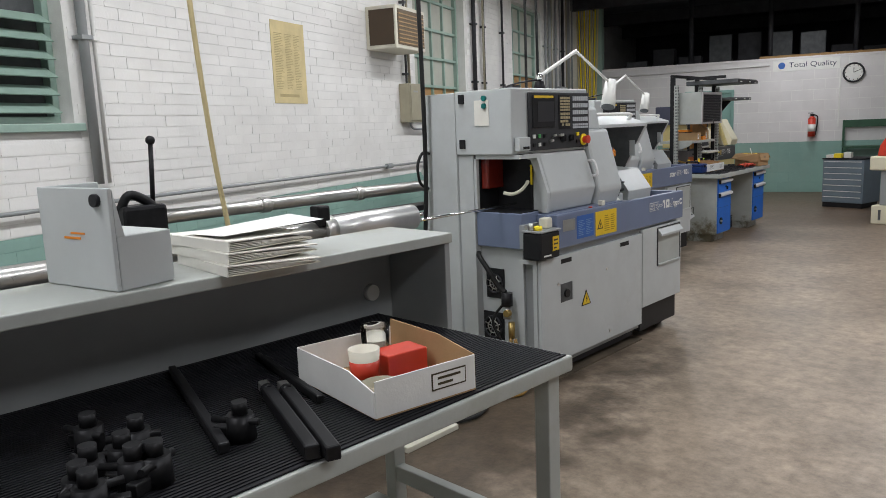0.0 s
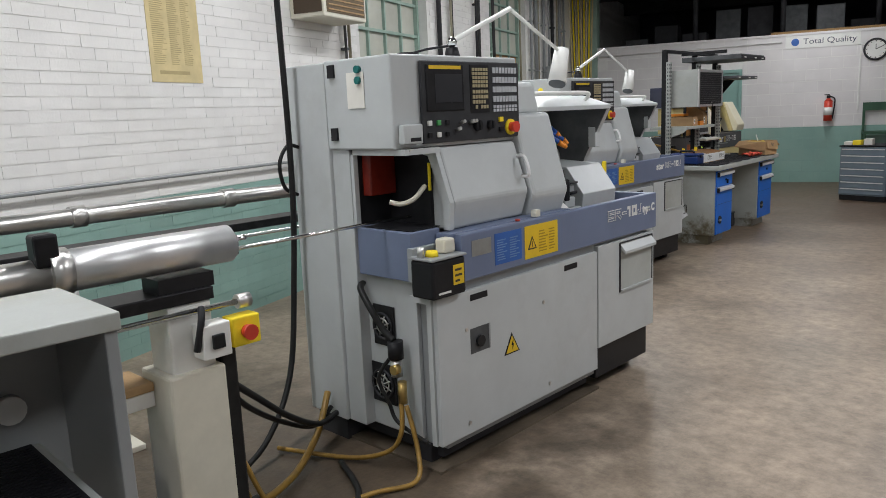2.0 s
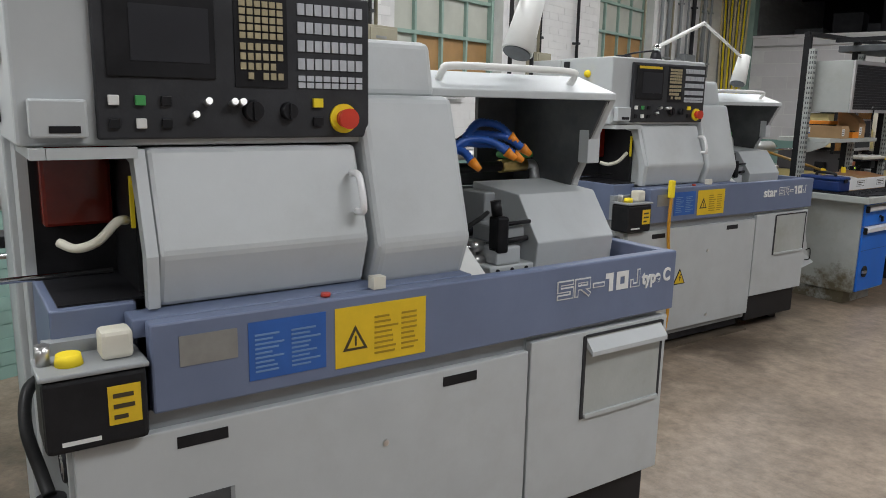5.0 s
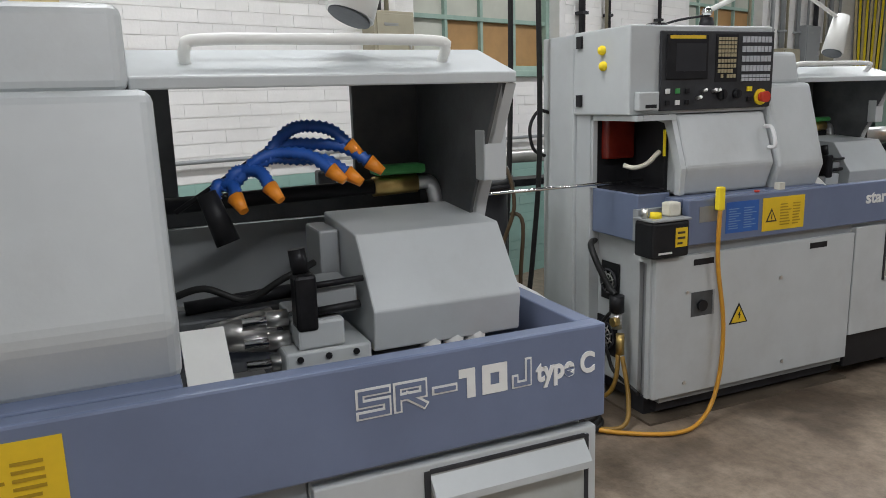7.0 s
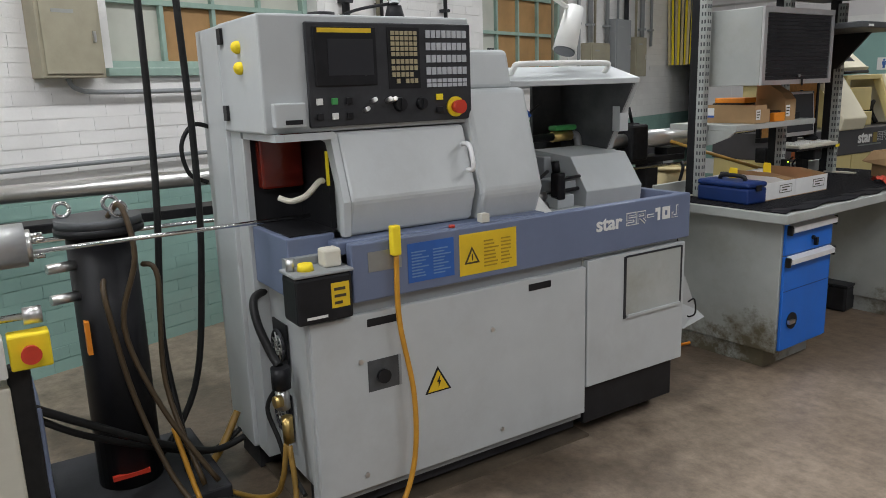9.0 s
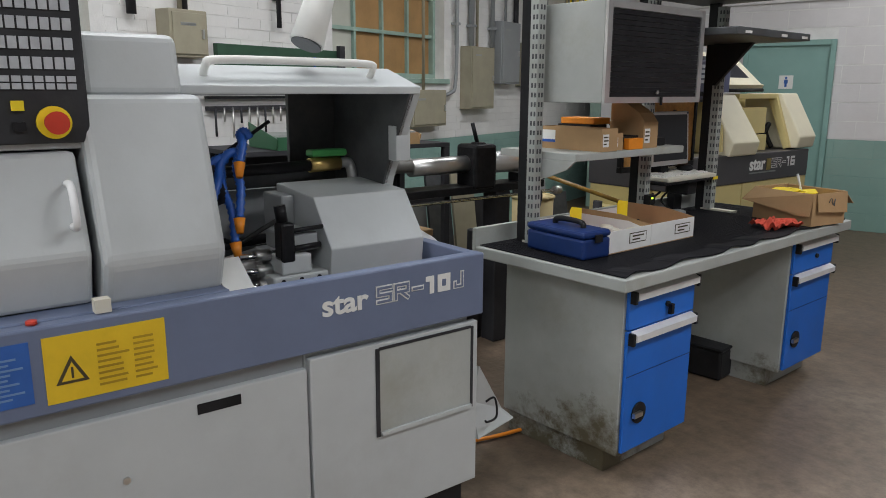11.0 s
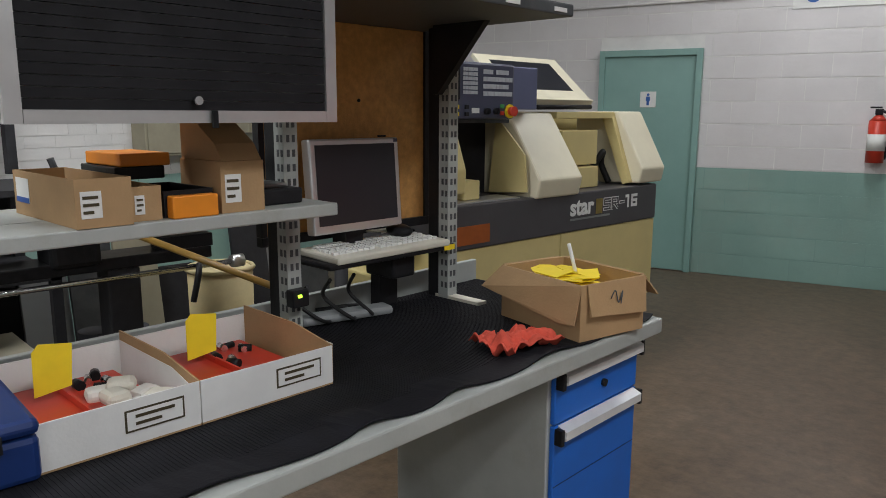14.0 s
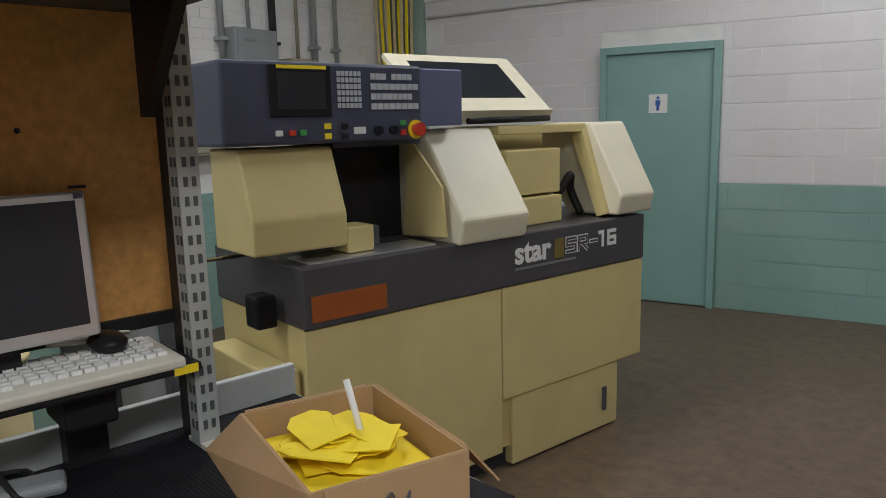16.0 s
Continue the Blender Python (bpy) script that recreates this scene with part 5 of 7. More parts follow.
    lf = merge(lf, lid(l1 - 0.1, l1, 0, 1))
    lf = merge(lf, lid(l0 + 0.1, l1 - 0.1, 0, 0.12))
    lf = merge(lf, lid(l0 + 0.1, l1 - 0.1, 0.78, 1))
    lidp = part("lid", lf, M_CREAML, r)
    part("lid_window", lid(l0 + 0.1, l1 - 0.1, 0.12, 0.78), M_SCREEN, lidp)
    part("lid_skirt", sheet([(-0.205, l0, 1.60), (-0.205, l1, 1.60), (-0.24, l1, 1.545), (-0.24, l0, 1.545)], 0.012), M_CREAML, lidp)
    part("gas_strut", rod((-0.20, 0.95, 1.555), (-0.19, 1.45, 1.56), 0.014), M_BLACK, r)
    part("head_cover", box(-0.45, -0.16, 1.14, 1.50, 1.21, 1.42, r=0.006), M_CREAM, r)
    part("head_base", box(-0.45, -0.13, 1.12, 1.48, 1.072, 1.20, r=0.006), M_CREAM, r)
    part("back_guard", box(-0.60, -0.55, 0.7, 1.95, 1.071, 1.50), M_CREAM, r)
    part("roof_rail", box(-0.50, -0.19, 1.12, 1.72, 1.49, 1.53, r=0.005), M_CREAM, r)
    part("black_loom", hose([(-0.3, 1.52, 1.09), (-0.22, 1.56, 1.2), (-0.2, 1.62, 1.28), (-0.25, 1.68, 1.2), (-0.2, 1.7, 1.08)], 0.02), M_HOSE, r)
    part("end_guard", prism([(-0.50, 1.535), (-0.17, 1.535), (0.03, 1.18), (0.01, 1.085), (-0.30, 1.072), (-0.50, 1.3)], 1.73, 2.0, r=0.012), M_CREAML, r)
    part("end_guard_flange", prism([(-0.28, 1.532), (-0.20, 1.532), (-0.04, 1.09), (-0.09, 1.075)], 1.69, 1.728), M_CREAM, r)
    return r


cream_lathe(Matrix.Translation(P3))

# ---- workbench with uprights ----
BM = Matrix.Translation((-2.895, 8.54, 0)) @ Matrix.Rotation(radians(3.0), 4, "Z")


def bp_(x, y, z):
    return BM @ Vector((x, y, z))


bench = thing("workbench", "long grey steel workbench with blue drawer pedestals", "workbench", BM)
part("worktop", box(-0.75, 0.045, -0.045, 1.985, 0.825, 0.875, r=0.006), M_BENCHG, bench)
part("back_lip", box(-0.775, -0.752, -0.045, 1.985, 0.83, 0.955, r=0.004), M_BENCHG, bench)
for y0 in (0.08, 1.485):
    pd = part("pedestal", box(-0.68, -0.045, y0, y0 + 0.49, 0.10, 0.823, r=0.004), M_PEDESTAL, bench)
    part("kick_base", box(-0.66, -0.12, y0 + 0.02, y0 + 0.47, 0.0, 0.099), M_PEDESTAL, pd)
    dr = part("drawer", box(-0.044, -0.027, y0 + 0.012, y0 + 0.478, 0.635, 0.805, r=0.004), M_DBLUE, bench)
    dd = part("cupboard_door", box(-0.044, -0.027, y0 + 0.012, y0 + 0.478, 0.115, 0.63, r=0.004), M_DBLUE, bench)
    for face, z in ((dr, 0.745), (dd, 0.576)):
        part("pull", prism([(-0.027, z + 0.055), (0.005, z + 0.042), (0.005, z + 0.016), (-0.027, z)], y0 + 0.03, y0 + 0.46), M_HANDLE, face)
        part("pull_end", box(-0.027, 0.0, y0 + 0.012, y0 + 0.029, z, z + 0.05, r=0.003), M_BLACK, face)
        part("pull_end", box(-0.027, 0.0, y0 + 0.461, y0 + 0.478, z, z + 0.05, r=0.003), M_BLACK, face)
    part("keyhole", rod((-0.027, y0 + 0.27, 0.70), (-0.017, y0 + 0.27, 0.70), 0.012), M_BLACK, dr)
    part("latch", rod((-0.027, y0 + 0.11, 0.27), (-0.019, y0 + 0.11, 0.27), 0.045, seg=20), M_BLACK, dd)
    part("latch_key", box(-0.019, -0.005, y0 + 0.06, y0 + 0.115, 0.26, 0.28), M_STEEL, dd)
    part("door_seam", box(-0.0268, -0.026, y0 + 0.014, y0 + 0.476, 0.44, 0.443), M_TOOLB, dd)
part("key", box(-0.016, 0.0, 0.345, 0.365, 0.66, 0.702), M_OXIDE, bench, "small keys hanging in the drawer lock")
for y in (0.16, 1.00, 1.66):
    up = part("upright", box(-0.70, -0.64, y, y + 0.03, 0.877, 2.13, r=0.003), M_BLACK, bench)
    ft = box(-0.645, -0.60, y - 0.004, y + 0.042, 0.877, 2.0)
    part("upright_strip", ft, M_BENCHG, up)
    hl = None
    for k in range(27):
        z = 0.92 + k * 0.04
        for dx in (0.006, 0.024):
            hl = box(-0.5995, -0.598, y + dx, y + dx + 0.009, z, z + 0.02, bm=hl)
            hl = box(-0.637 + dx * 1.0, -0.628 + dx, y - 0.0055, y - 0.004, z, z + 0.02, bm=hl)
    part("upright_hole", hl, M_INNER, up)["kind"] = "stuff"
    part("upright_foot", box(-0.66, -0.46, y - 0.004, y + 0.04, 0.8765, 0.892), M_BEIGE, up)
part("shelf", box(-0.596, -0.417, 0.21, 1.035, 1.255, 1.288, r=0.004), M_BENCHG, bench)
part("shelf", box(-0.86, -0.597, 0.21, 0.98, 1.255, 1.288), M_BENCHG, bench)
part("shelf_bracket", prism([(-0.64, 1.255), (-0.42, 1.255), (-0.46, 1.22), (-0.56, 1.18), (-0.64, 1.16)], 0.203, 0.216), M_BENCHG, bench)
part("header_bar", box(-0.69, -0.65, 0.15, 1.62, 2.10, 2.135), M_BLACK, bench)
lp = part("bench_light", box(-0.80, -0.10, 0.95, 1.75, 2.02, 2.075, r=0.006), M_INNER, bench, "dark flat light canopy over the bench")
part("light_front", box(-0.10, -0.085, 0.95, 1.75, 2.02, 2.06), M_DARK, lp)
for y in (1.0, 1.35, 1.6):
    part("light_clip", box(-0.083, -0.08, y, y + 0.07, 2.03, 2.042), M_WLINE, lp)
part("light_arm", box(-0.66, -0.15, 0.60, 0.64, 2.076, 2.11), M_BLACK, lp)
sh = part("upper_shelf", box(-0.78, -0.16, 0.98, 1.72, 1.80, 1.835, r=0.005), M_INNER, bench)
part("shelf_gusset", prism([(-0.62, 1.80), (-0.40, 1.80), (-0.60, 1.58), (-0.62, 1.58)], 1.60, 1.625), M_BLACK, sh)
for y in (1.05, 1.4, 1.62):
    part("shelf_clip", box(-0.1595, -0.157, y, y + 0.06, 1.808, 1.82), M_WLINE, sh)

cab = thing("roller_cabinet", "grey wall cabinet with a closed black roller shutter", "cabinet", BM @ Matrix.Translation((0, 0.025, -0.006)))
part("carcass", box(-0.64, -0.315, 0.205, 0.92, 1.505, 1.91, r=0.004), M_BENCHG, cab)
part("shutter_frame", box(-0.314, -0.30, 0.205, 0.235, 1.505, 1.91), M_ALU, cab)
part("shutter_frame", box(-0.314, -0.30, 0.89, 0.92, 1.505, 1.91), M_ALU, cab)
part("shutter_frame", box(-0.314, -0.30, 0.236, 0.889, 1.505, 1.53), M_ALU, cab)
part("shutter_frame", box(-0.314, -0.30, 0.236, 0.889, 1.88, 1.91), M_ALU, cab)
for k in range(17):
    part("slat", box(-0.313, -0.306, 0.236, 0.889, 1.5305 + k * 0.0205, 1.549 + k * 0.0205), M_BLACK, cab)
part("lock", rod((-0.30, 0.56, 1.55), (-0.288, 0.56, 1.55), 0.009), M_CHROME, cab)
part("key", box(-0.296, -0.29, 0.59, 0.602, 1.495, 1.53), M_OXIDE, cab)

cork = thing("cork_board", "brown cork notice board in a black frame", "board", BM)
part("cork_sheet", box(-0.80, -0.785, 1.05, 1.72, 1.15, 1.80), M_CORK, cork)
for bb in ((1.03, 1.74, 1.12, 1.149), (1.03, 1.74, 1.801, 1.82), (1.03, 1.049, 1.15, 1.80), (1.721, 1.74, 1.15, 1.80)):
    part("frame", box(-0.805, -0.775, *bb), M_BLACK, cork)
part("pin", box(-0.784, -0.78, 1.50, 1.535, 1.44, 1.446), M_BLACK, cork)
part("pin", ball((-0.783, 1.42, 1.56), 0.006), M_BLACK, cork)

mt_ = thing("rubber_mat", "black ribbed rubber mat with a wavy front edge", "mat", BM)
bm = bmesh.new()
N = 60
for k in range(N):
    y0, y1 = -0.03 + k * 2.0 / N, -0.03 + (k + 1) * 2.0 / N
    f = lambda y: 0.033 - 0.022 * (0.5 + 0.5 * math.sin(y * 19 + 0.8 * math.sin(y * 7)))
    hgt = lambda y: 0.008 * max(0, math.sin(y * 19 + 0.8 * math.sin(y * 7)))
    vs = [bm.verts.new(p) for p in ((-0.74, y0, 0.881), (-0.10, y0, 0.881), (f(y0), y0, 0.882 + hgt(y0)), (f(y1), y1, 0.882 + hgt(y1)), (-0.10, y1, 0.881), (-0.74, y1, 0.881))]
    bm.faces.new((vs[0], vs[1], vs[4], vs[5]))
    bm.faces.new((vs[1], vs[2], vs[3], vs[4]))
bmesh.ops.remove_doubles(bm, verts=bm.verts[:], dist=1e-5)
bmesh.ops.solidify(bm, geom=bm.faces[:], thickness=0.004)
part("mat_sheet", bm, M_MAT, mt_)
bm = None
for k in range(220):
    bm = box(-0.73, -0.06, -0.02 + k * 0.009, -0.0155 + k * 0.009, 0.8808, 0.8822, bm=bm)
part("mat_rib", bm, M_MAT, mt_)
Z = 0.883


def bin_box(m, tag, red=True):
    b = thing("parts_bin", "white cardboard parts bin" + (" holding red trays and a yellow tag" if red else " holding cups and small boxes"), "bin", m, "white parts bins")
    L, D, H = 0.335, 0.40, 0.095
    part("base", box(0, D, 0, L, 0, 0.004), M_CARD, b)
    part("front_wall", box(D - 0.004, D, 0, L, 0.004, H), M_CARDW, b)
    part("back_wall", box(0, 0.004, 0, L, 0.004, H), M_CARDW, b)
    part("side_wall", sheet([(0.004, 0.0, 0.004), (D - 0.004, 0.0, 0.004), (D - 0.004, 0.0, H * 0.72), (D * 0.7, 0.0, H), (0.004, 0.0, H)], 0.004), M_CARDW, b)
    part("side_wall", sheet([(0.004, L, 0.004), (D - 0.004, L, 0.004), (D - 0.004, L, H), (D * 0.6, L, H * 1.25), (0.004, L, H * 1.25)], -0.004), M_CARD, b)
    part("label_frame", box(D + 0.0005, D + 0.0015, 0.18, 0.30, 0.03, 0.075), M_DLINE, b)
    part("label_field", box(D + 0.0016, D + 0.0022, 0.184, 0.296, 0.034, 0.071), M_CARDW, b)
    part("label_print", bars(2, 0.20, 0.285, 0.038, 0.068, D + 0.0023), M_DLINE, b)
    return b


for k in range(2):
    m = Matrix.Translation((-3.147, 8.715, Z)) @ Matrix.Rotation(radians(2), 4, "Z") @ Matrix.Translation((-0.40, k * 0.338, 0))
    bb = bin_box(m, k)
    t = thing("small_tray", "red plastic divided tray with fittings", "tray", m @ Matrix.Translation((0.03, 0.03, 0.005)), "red trays")
    part("tray_base", box(0, 0.34, 0, 0.275, 0, 0.03, r=0.003), M_RED, t)
    part("tray_rim", box(0, 0.34, 0, 0.006, 0.0305, 0.045), M_RED, t)
    part("tray_rim", box(0, 0.34, 0.13, 0.136, 0.0305, 0.045), M_RED, t)
    rr = random.Random(k)
    for j in range(7):
        fx = part("fitting", rod((0, 0, 0), (0.03, 0.01, 0), 0.008 + 0.004 * rr.random(), seg=8), M_CHROME if j % 2 else M_OXIDE)
        fx.matrix_basis = m @ Matrix.Translation((0.08 + 0.02 * j, 0.17 + 0.1 * rr.random(), 0.044)) @ Matrix.Rotation(rr.random() * 6, 4, "Z")
        tagged(fx, "small machined metal fitting in the red tray", "fitting", "loose fittings")
    tg = part("tag", sheet([(0, 0, 0), (0, 0.075, 0.01), (-0.01, 0.085, 0.10), (-0.012, 0.02, 0.11), (-0.01, 0.005, 0.095)], 0.002), M_YTAG)
    tg.matrix_basis = m @ Matrix.Translation((0.14, 0.10, 0.05))
    tagged(tg, "yellow card tag standing in the bin", "tag", "yellow tags")
for k in range(6):
    rr = random.Random(40 + k)
    pk = part("parts_bag", box(-0.03, 0.03, -0.025, 0.025, 0, 0.03, r=0.012), M_BEIGE if k % 2 else M_PAPER)
    pk.matrix_basis = Matrix.Translation((-3.36 + 0.03 * k, 8.92 + 0.035 * (k % 3), Z + 0.03 + 0.02 * (k % 2))) @ Matrix.Rotation(rr.random() * 3, 4, "Z")
    tagged(pk, "small cream packet of parts in the bin", "packet", "part packets")

tb = thing("toolbox", "dark blue plastic toolbox with a black carry grip", "toolbox", Matrix.Translation((-3.46, 8.588, Z)) @ Matrix.Rotation(radians(-1), 4, "Z"))
part("case", box(0, 0.33, 0, 0.16, 0, 0.085, r=0.012), M_TOOLB, tb)
part("lid", box(-0.002, 0.332, -0.002, 0.162, 0.086, 0.115, r=0.012), M_TOOLB, tb)
part("grip", hose([(0.09, 0.08, 0.115), (0.10, 0.08, 0.135), (0.17, 0.08, 0.14), (0.24, 0.08, 0.135), (0.25, 0.08, 0.115)], 0.012), M_BLACK, tb)
part("clasp", box(0.333, 0.34, 0.06, 0.10, 0.07, 0.10), M_BLACK, tb)

mo = thing("monitor", "silver-framed flat computer monitor, switched off", "monitor", BM @ Matrix.Translation((-0.665, 1.142, 1.155)) @ Matrix.Rotation(radians(-4), 4, "Y"))
part("bezel", box(-0.04, 0.0, 0, 0.36, 0.0, 0.288, r=0.006), M_ALU, mo)
part("screen", box(0.0005, 0.002, 0.02, 0.34, 0.026, 0.270), M_SCREEN, mo)
part("stand", box(-0.11, -0.04, 0.15, 0.22, -0.06, 0.15), M_BLACK, mo)
part("badge", box(0.0005, 0.0015, 0.338, 0.355, 0.273, 0.284), M_NAVY, mo)
ka = thing("articulated_tray", "black keyboard tray on an articulated arm", "keyboard tray", BM)
part("tray", box(-0.77, -0.565, 1.12, 1.66, 1.065, 1.083, r=0.006), M_BLACK, ka)
part("arm", box(-0.74, -0.60, 1.40, 1.50, 0.99, 1.065, r=0.01), M_BLACK, ka)
part("column", box(-0.735, -0.69, 1.42, 1.50, 0.883, 1.064), M_BLACK, ka)
part("warning_label", box(-0.5645, -0.563, 1.60, 1.65, 1.065, 1.083), M_YTAG, ka)
kb = thing("keyboard", "beige computer keyboard on the tray", "keyboard", BM @ Matrix.Translation((-0.755, 1.145, 1.086)) @ Matrix.Rotation(radians(2), 4, "Y"))
part("case", box(0, 0.195, 0, 0.48, 0, 0.022, r=0.006), M_BEIGE, kb)
key_cap = None
for j in range(6):
    for i in range(19):
        if (i * 3 + j * 5) % 23 == 0:
            continue
        if key_cap is None:
            key_cap = part("key", prism([(0, 0), (0.018, 0), (0.016, 0.007), (0.002, 0.007)], 0, 0.019), M_WHITEP, kb)
            kc = key_cap
        else:
            kc = new("key", key_cap.data)
            kc.parent = kb
        kc.location = (0.018 + j * 0.0235, 0.018 + i * 0.0234, 0.022)
ms = part("mouse", ball((0, 0, 0), 0.05), M_BLACK)
ms.matrix_basis = BM @ Matrix.Translation((-0.70, 1.52, 1.128)) @ Matrix.Diagonal((1.1, 0.75, 0.45, 1))
tagged(ms, "black computer mouse resting on the keyboard", "mouse")
cd = part("coiled_wire", hose([bp_(-0.73, 1.50, 1.125), bp_(-0.75, 1.42, 1.13), bp_(-0.77, 1.48, 1.125), bp_(-0.78, 1.60, 1.12), bp_(-0.79, 1.52, 1.11)], 0.004), M_BEIGE)
tagged(cd, "beige mouse cord coiled behind the keyboard", "cord")
for k in range(3):
    rr = random.Random(70 + k)
    pts = [bp_(-0.62 + 0.04 * rr.random(), 1.05 + 0.1 * k, 1.03), bp_(-0.68, 1.08 + 0.1 * k, 0.96), bp_(-0.66 + 0.1 * rr.random(), 1.15 + 0.08 * k, 0.895), bp_(-0.72, 1.25 + 0.05 * k, 0.895), bp_(-0.75, 1.2, 0.9)]
    tagged(part("cable", hose(pts, 0.006), M_HOSE), "black computer cable trailing on the bench", "cable", "bench cables")
rs = part("wrist_rest", box(-0.07, 0, 0, 0.31, 0, 0.028, r=0.011), M_GREYD)
rs.matrix_basis = Matrix.Translation((-3.61, 9.59, Z)) @ Matrix.Rotation(radians(-11), 4, "Z")
tagged(rs, "long beige wrist rest lying on the mat", "rest")
ar = thing("power_adapter", "small black adapter with a green light on the upright", "adapter", BM)
part("adapter_body", box(-0.598, -0.56, 0.985, 1.04, 0.98, 1.03, r=0.005), M_BLACK, ar)
part("indicator", box(-0.5598, -0.556, 1.0, 1.012, 1.01, 1.018), M_LED, ar)

# cartons and small boxes on the shelf
def carton(name, label, m, l, d, h, material=None, flap=False):
    c = thing(name, label, "box", m, "shelf boxes")
    t = 0.004
    mt2 = material or M_CARD
    part("base", box(0, d, 0, l, 0, t), mt2, c)
    for nm, bb in (("front_wall", (d - t, d, 0, l, t, h)), ("back_wall", (0, t, 0, l, t, h)), ("side_wall", (t, d - t, 0, t, t, h)), ("side_wall", (t, d - t, l - t, l, t, h))):
        part(nm, box(*bb), mt2, c)
    part("sticker", box(d + 0.0005, d + 0.0015, 0.01, min(0.06, l * 0.45), h * 0.2, h * 0.75), M_CARDW, c)
    part("sticker_print", bars(3, 0.014, min(0.055, l * 0.42), h * 0.25, h * 0.7, d + 0.0016), M_DLINE, c)
    return c


SZ = 1.2885
long_c = carton("carton", "long open brown carton with white stickers", BM @ Matrix.Translation((-0.775, 0.375, SZ)), 0.115, 0.36, 0.10)
part("sticker", box(0.02, 0.10, -0.0015, -0.0005, 0.03, 0.085), M_CARDW, long_c)
part("sticker_band", box(0.02, 0.10, -0.0022, -0.0016, 0.03, 0.042), M_HBLUE, long_c)
carton("carton", "small brown carton on the grey shelf", BM @ Matrix.Translation((-0.66, 0.495, SZ)), 0.07, 0.22, 0.075)
carton("carton", "small black carton with an orange end", BM @ Matrix.Translation((-0.66, 0.575, SZ)), 0.12, 0.21, 0.06, M_BLACK)
oe = part("orange_box", box(0, 0.03, 0, 0.11, 0, 0.05, r=0.003), M_ORANGE)
oe.matrix_basis = BM @ Matrix.Translation((-0.448, 0.58, SZ))
tagged(oe, "orange end tray in front of the black carton", "box", "shelf boxes")
for k, mt7 in enumerate((M_BLACK, M_ORANGE)):
    ob_ = part("orange_box", box(0, 0.20, 0, 0.12, 0, 0.03, r=0.003), mt7)
    ob_.matrix_basis = BM @ Matrix.Translation((-0.80 + 0.01 * k, 0.535 + 0.01 * k, SZ + 0.076 + 0.031 * k))
    tagged(ob_, "flat tool case stacked on the cartons", "box", "shelf boxes")
mg = carton("carton", "upright brown carton with a gabled top and white sticker", BM @ Matrix.Translation((-0.62, 0.705, SZ)), 0.115, 0.19, 0.12)
part("gable", prism([(0, 0.121), (0.19, 0.121), (0.16, 0.16), (0.06, 0.22), (0.0, 0.22)], 0.005, 0.11), M_CARD, mg)
bc = thing("black_case", "small black open case on the shelf", "case", BM @ Matrix.Translation((-0.68, 0.84, SZ)), "shelf boxes")
part("tray", box(0, 0.20, 0, 0.13, 0, 0.04, r=0.006), M_BLACK, bc)
part("lid", sheet([(0.0, 0.0, 0.04), (0.0, 0.13, 0.04), (-0.05, 0.13, 0.10), (-0.05, 0.0, 0.10)], 0.008), M_BLACK, bc)
part("cloth", box(0.04, 0.16, 0.02, 0.11, 0.04, 0.052, r=0.005), M_PLATE, bc)

cbx = thing("carton", "open brown carton of yellow cards with its flaps folded out", "box", Matrix.Translation((-2.962, 10.085, Z)) @ Matrix.Rotation(radians(-9), 4, "Z") @ Matrix.Translation((-0.35, 0, 0)))
part("base", box(0, 0.35, 0, 0.265, 0, 0.004), M_CARD, cbx)
part("side_wall", box(0, 0.35, 0, 0.005, 0.004, 0.165), M_CARD, cbx)
part("side_wall", box(0, 0.35, 0.26, 0.265, 0.004, 0.165), M_CARD, cbx)
part("end_wall", box(0, 0.005, 0.005, 0.26, 0.004, 0.165), M_CARD, cbx)
part("end_wall", box(0.345, 0.35, 0.005, 0.26, 0.004, 0.165), M_CARD, cbx)
part("flap", sheet([(0.0, -0.001, 0.165), (0.35, -0.001, 0.165), (0.355, -0.03, 0.055), (0.30, -0.035, 0.05), (-0.03, -0.06, 0.10)], 0.004), M_CARD, cbx)
part("flap", sheet([(0.352, 0.262, 0.165), (0.352, 0.02, 0.165), (0.366, 0.025, 0.075), (0.370, 0.25, 0.06)], 0.004), M_CARD, cbx)
part("flap", sheet([(0.0, 0.266, 0.165), (0.34, 0.266, 0.165), (0.36, 0.315, 0.10), (-0.01, 0.32, 0.105)], 0.004), M_CARD, cbx)
part("flap", sheet([(-0.002, 0.01, 0.165), (-0.002, 0.25, 0.165), (-0.05, 0.24, 0.10), (-0.05, 0.02, 0.10)], 0.004), M_CARD, cbx)
part("scribble", hose([(0.370, 0.10, 0.12), (0.367, 0.12, 0.14), (0.372, 0.13, 0.105), (0.367, 0.15, 0.135), (0.372, 0.14, 0.10)], 0.0018), M_INNER, cbx)
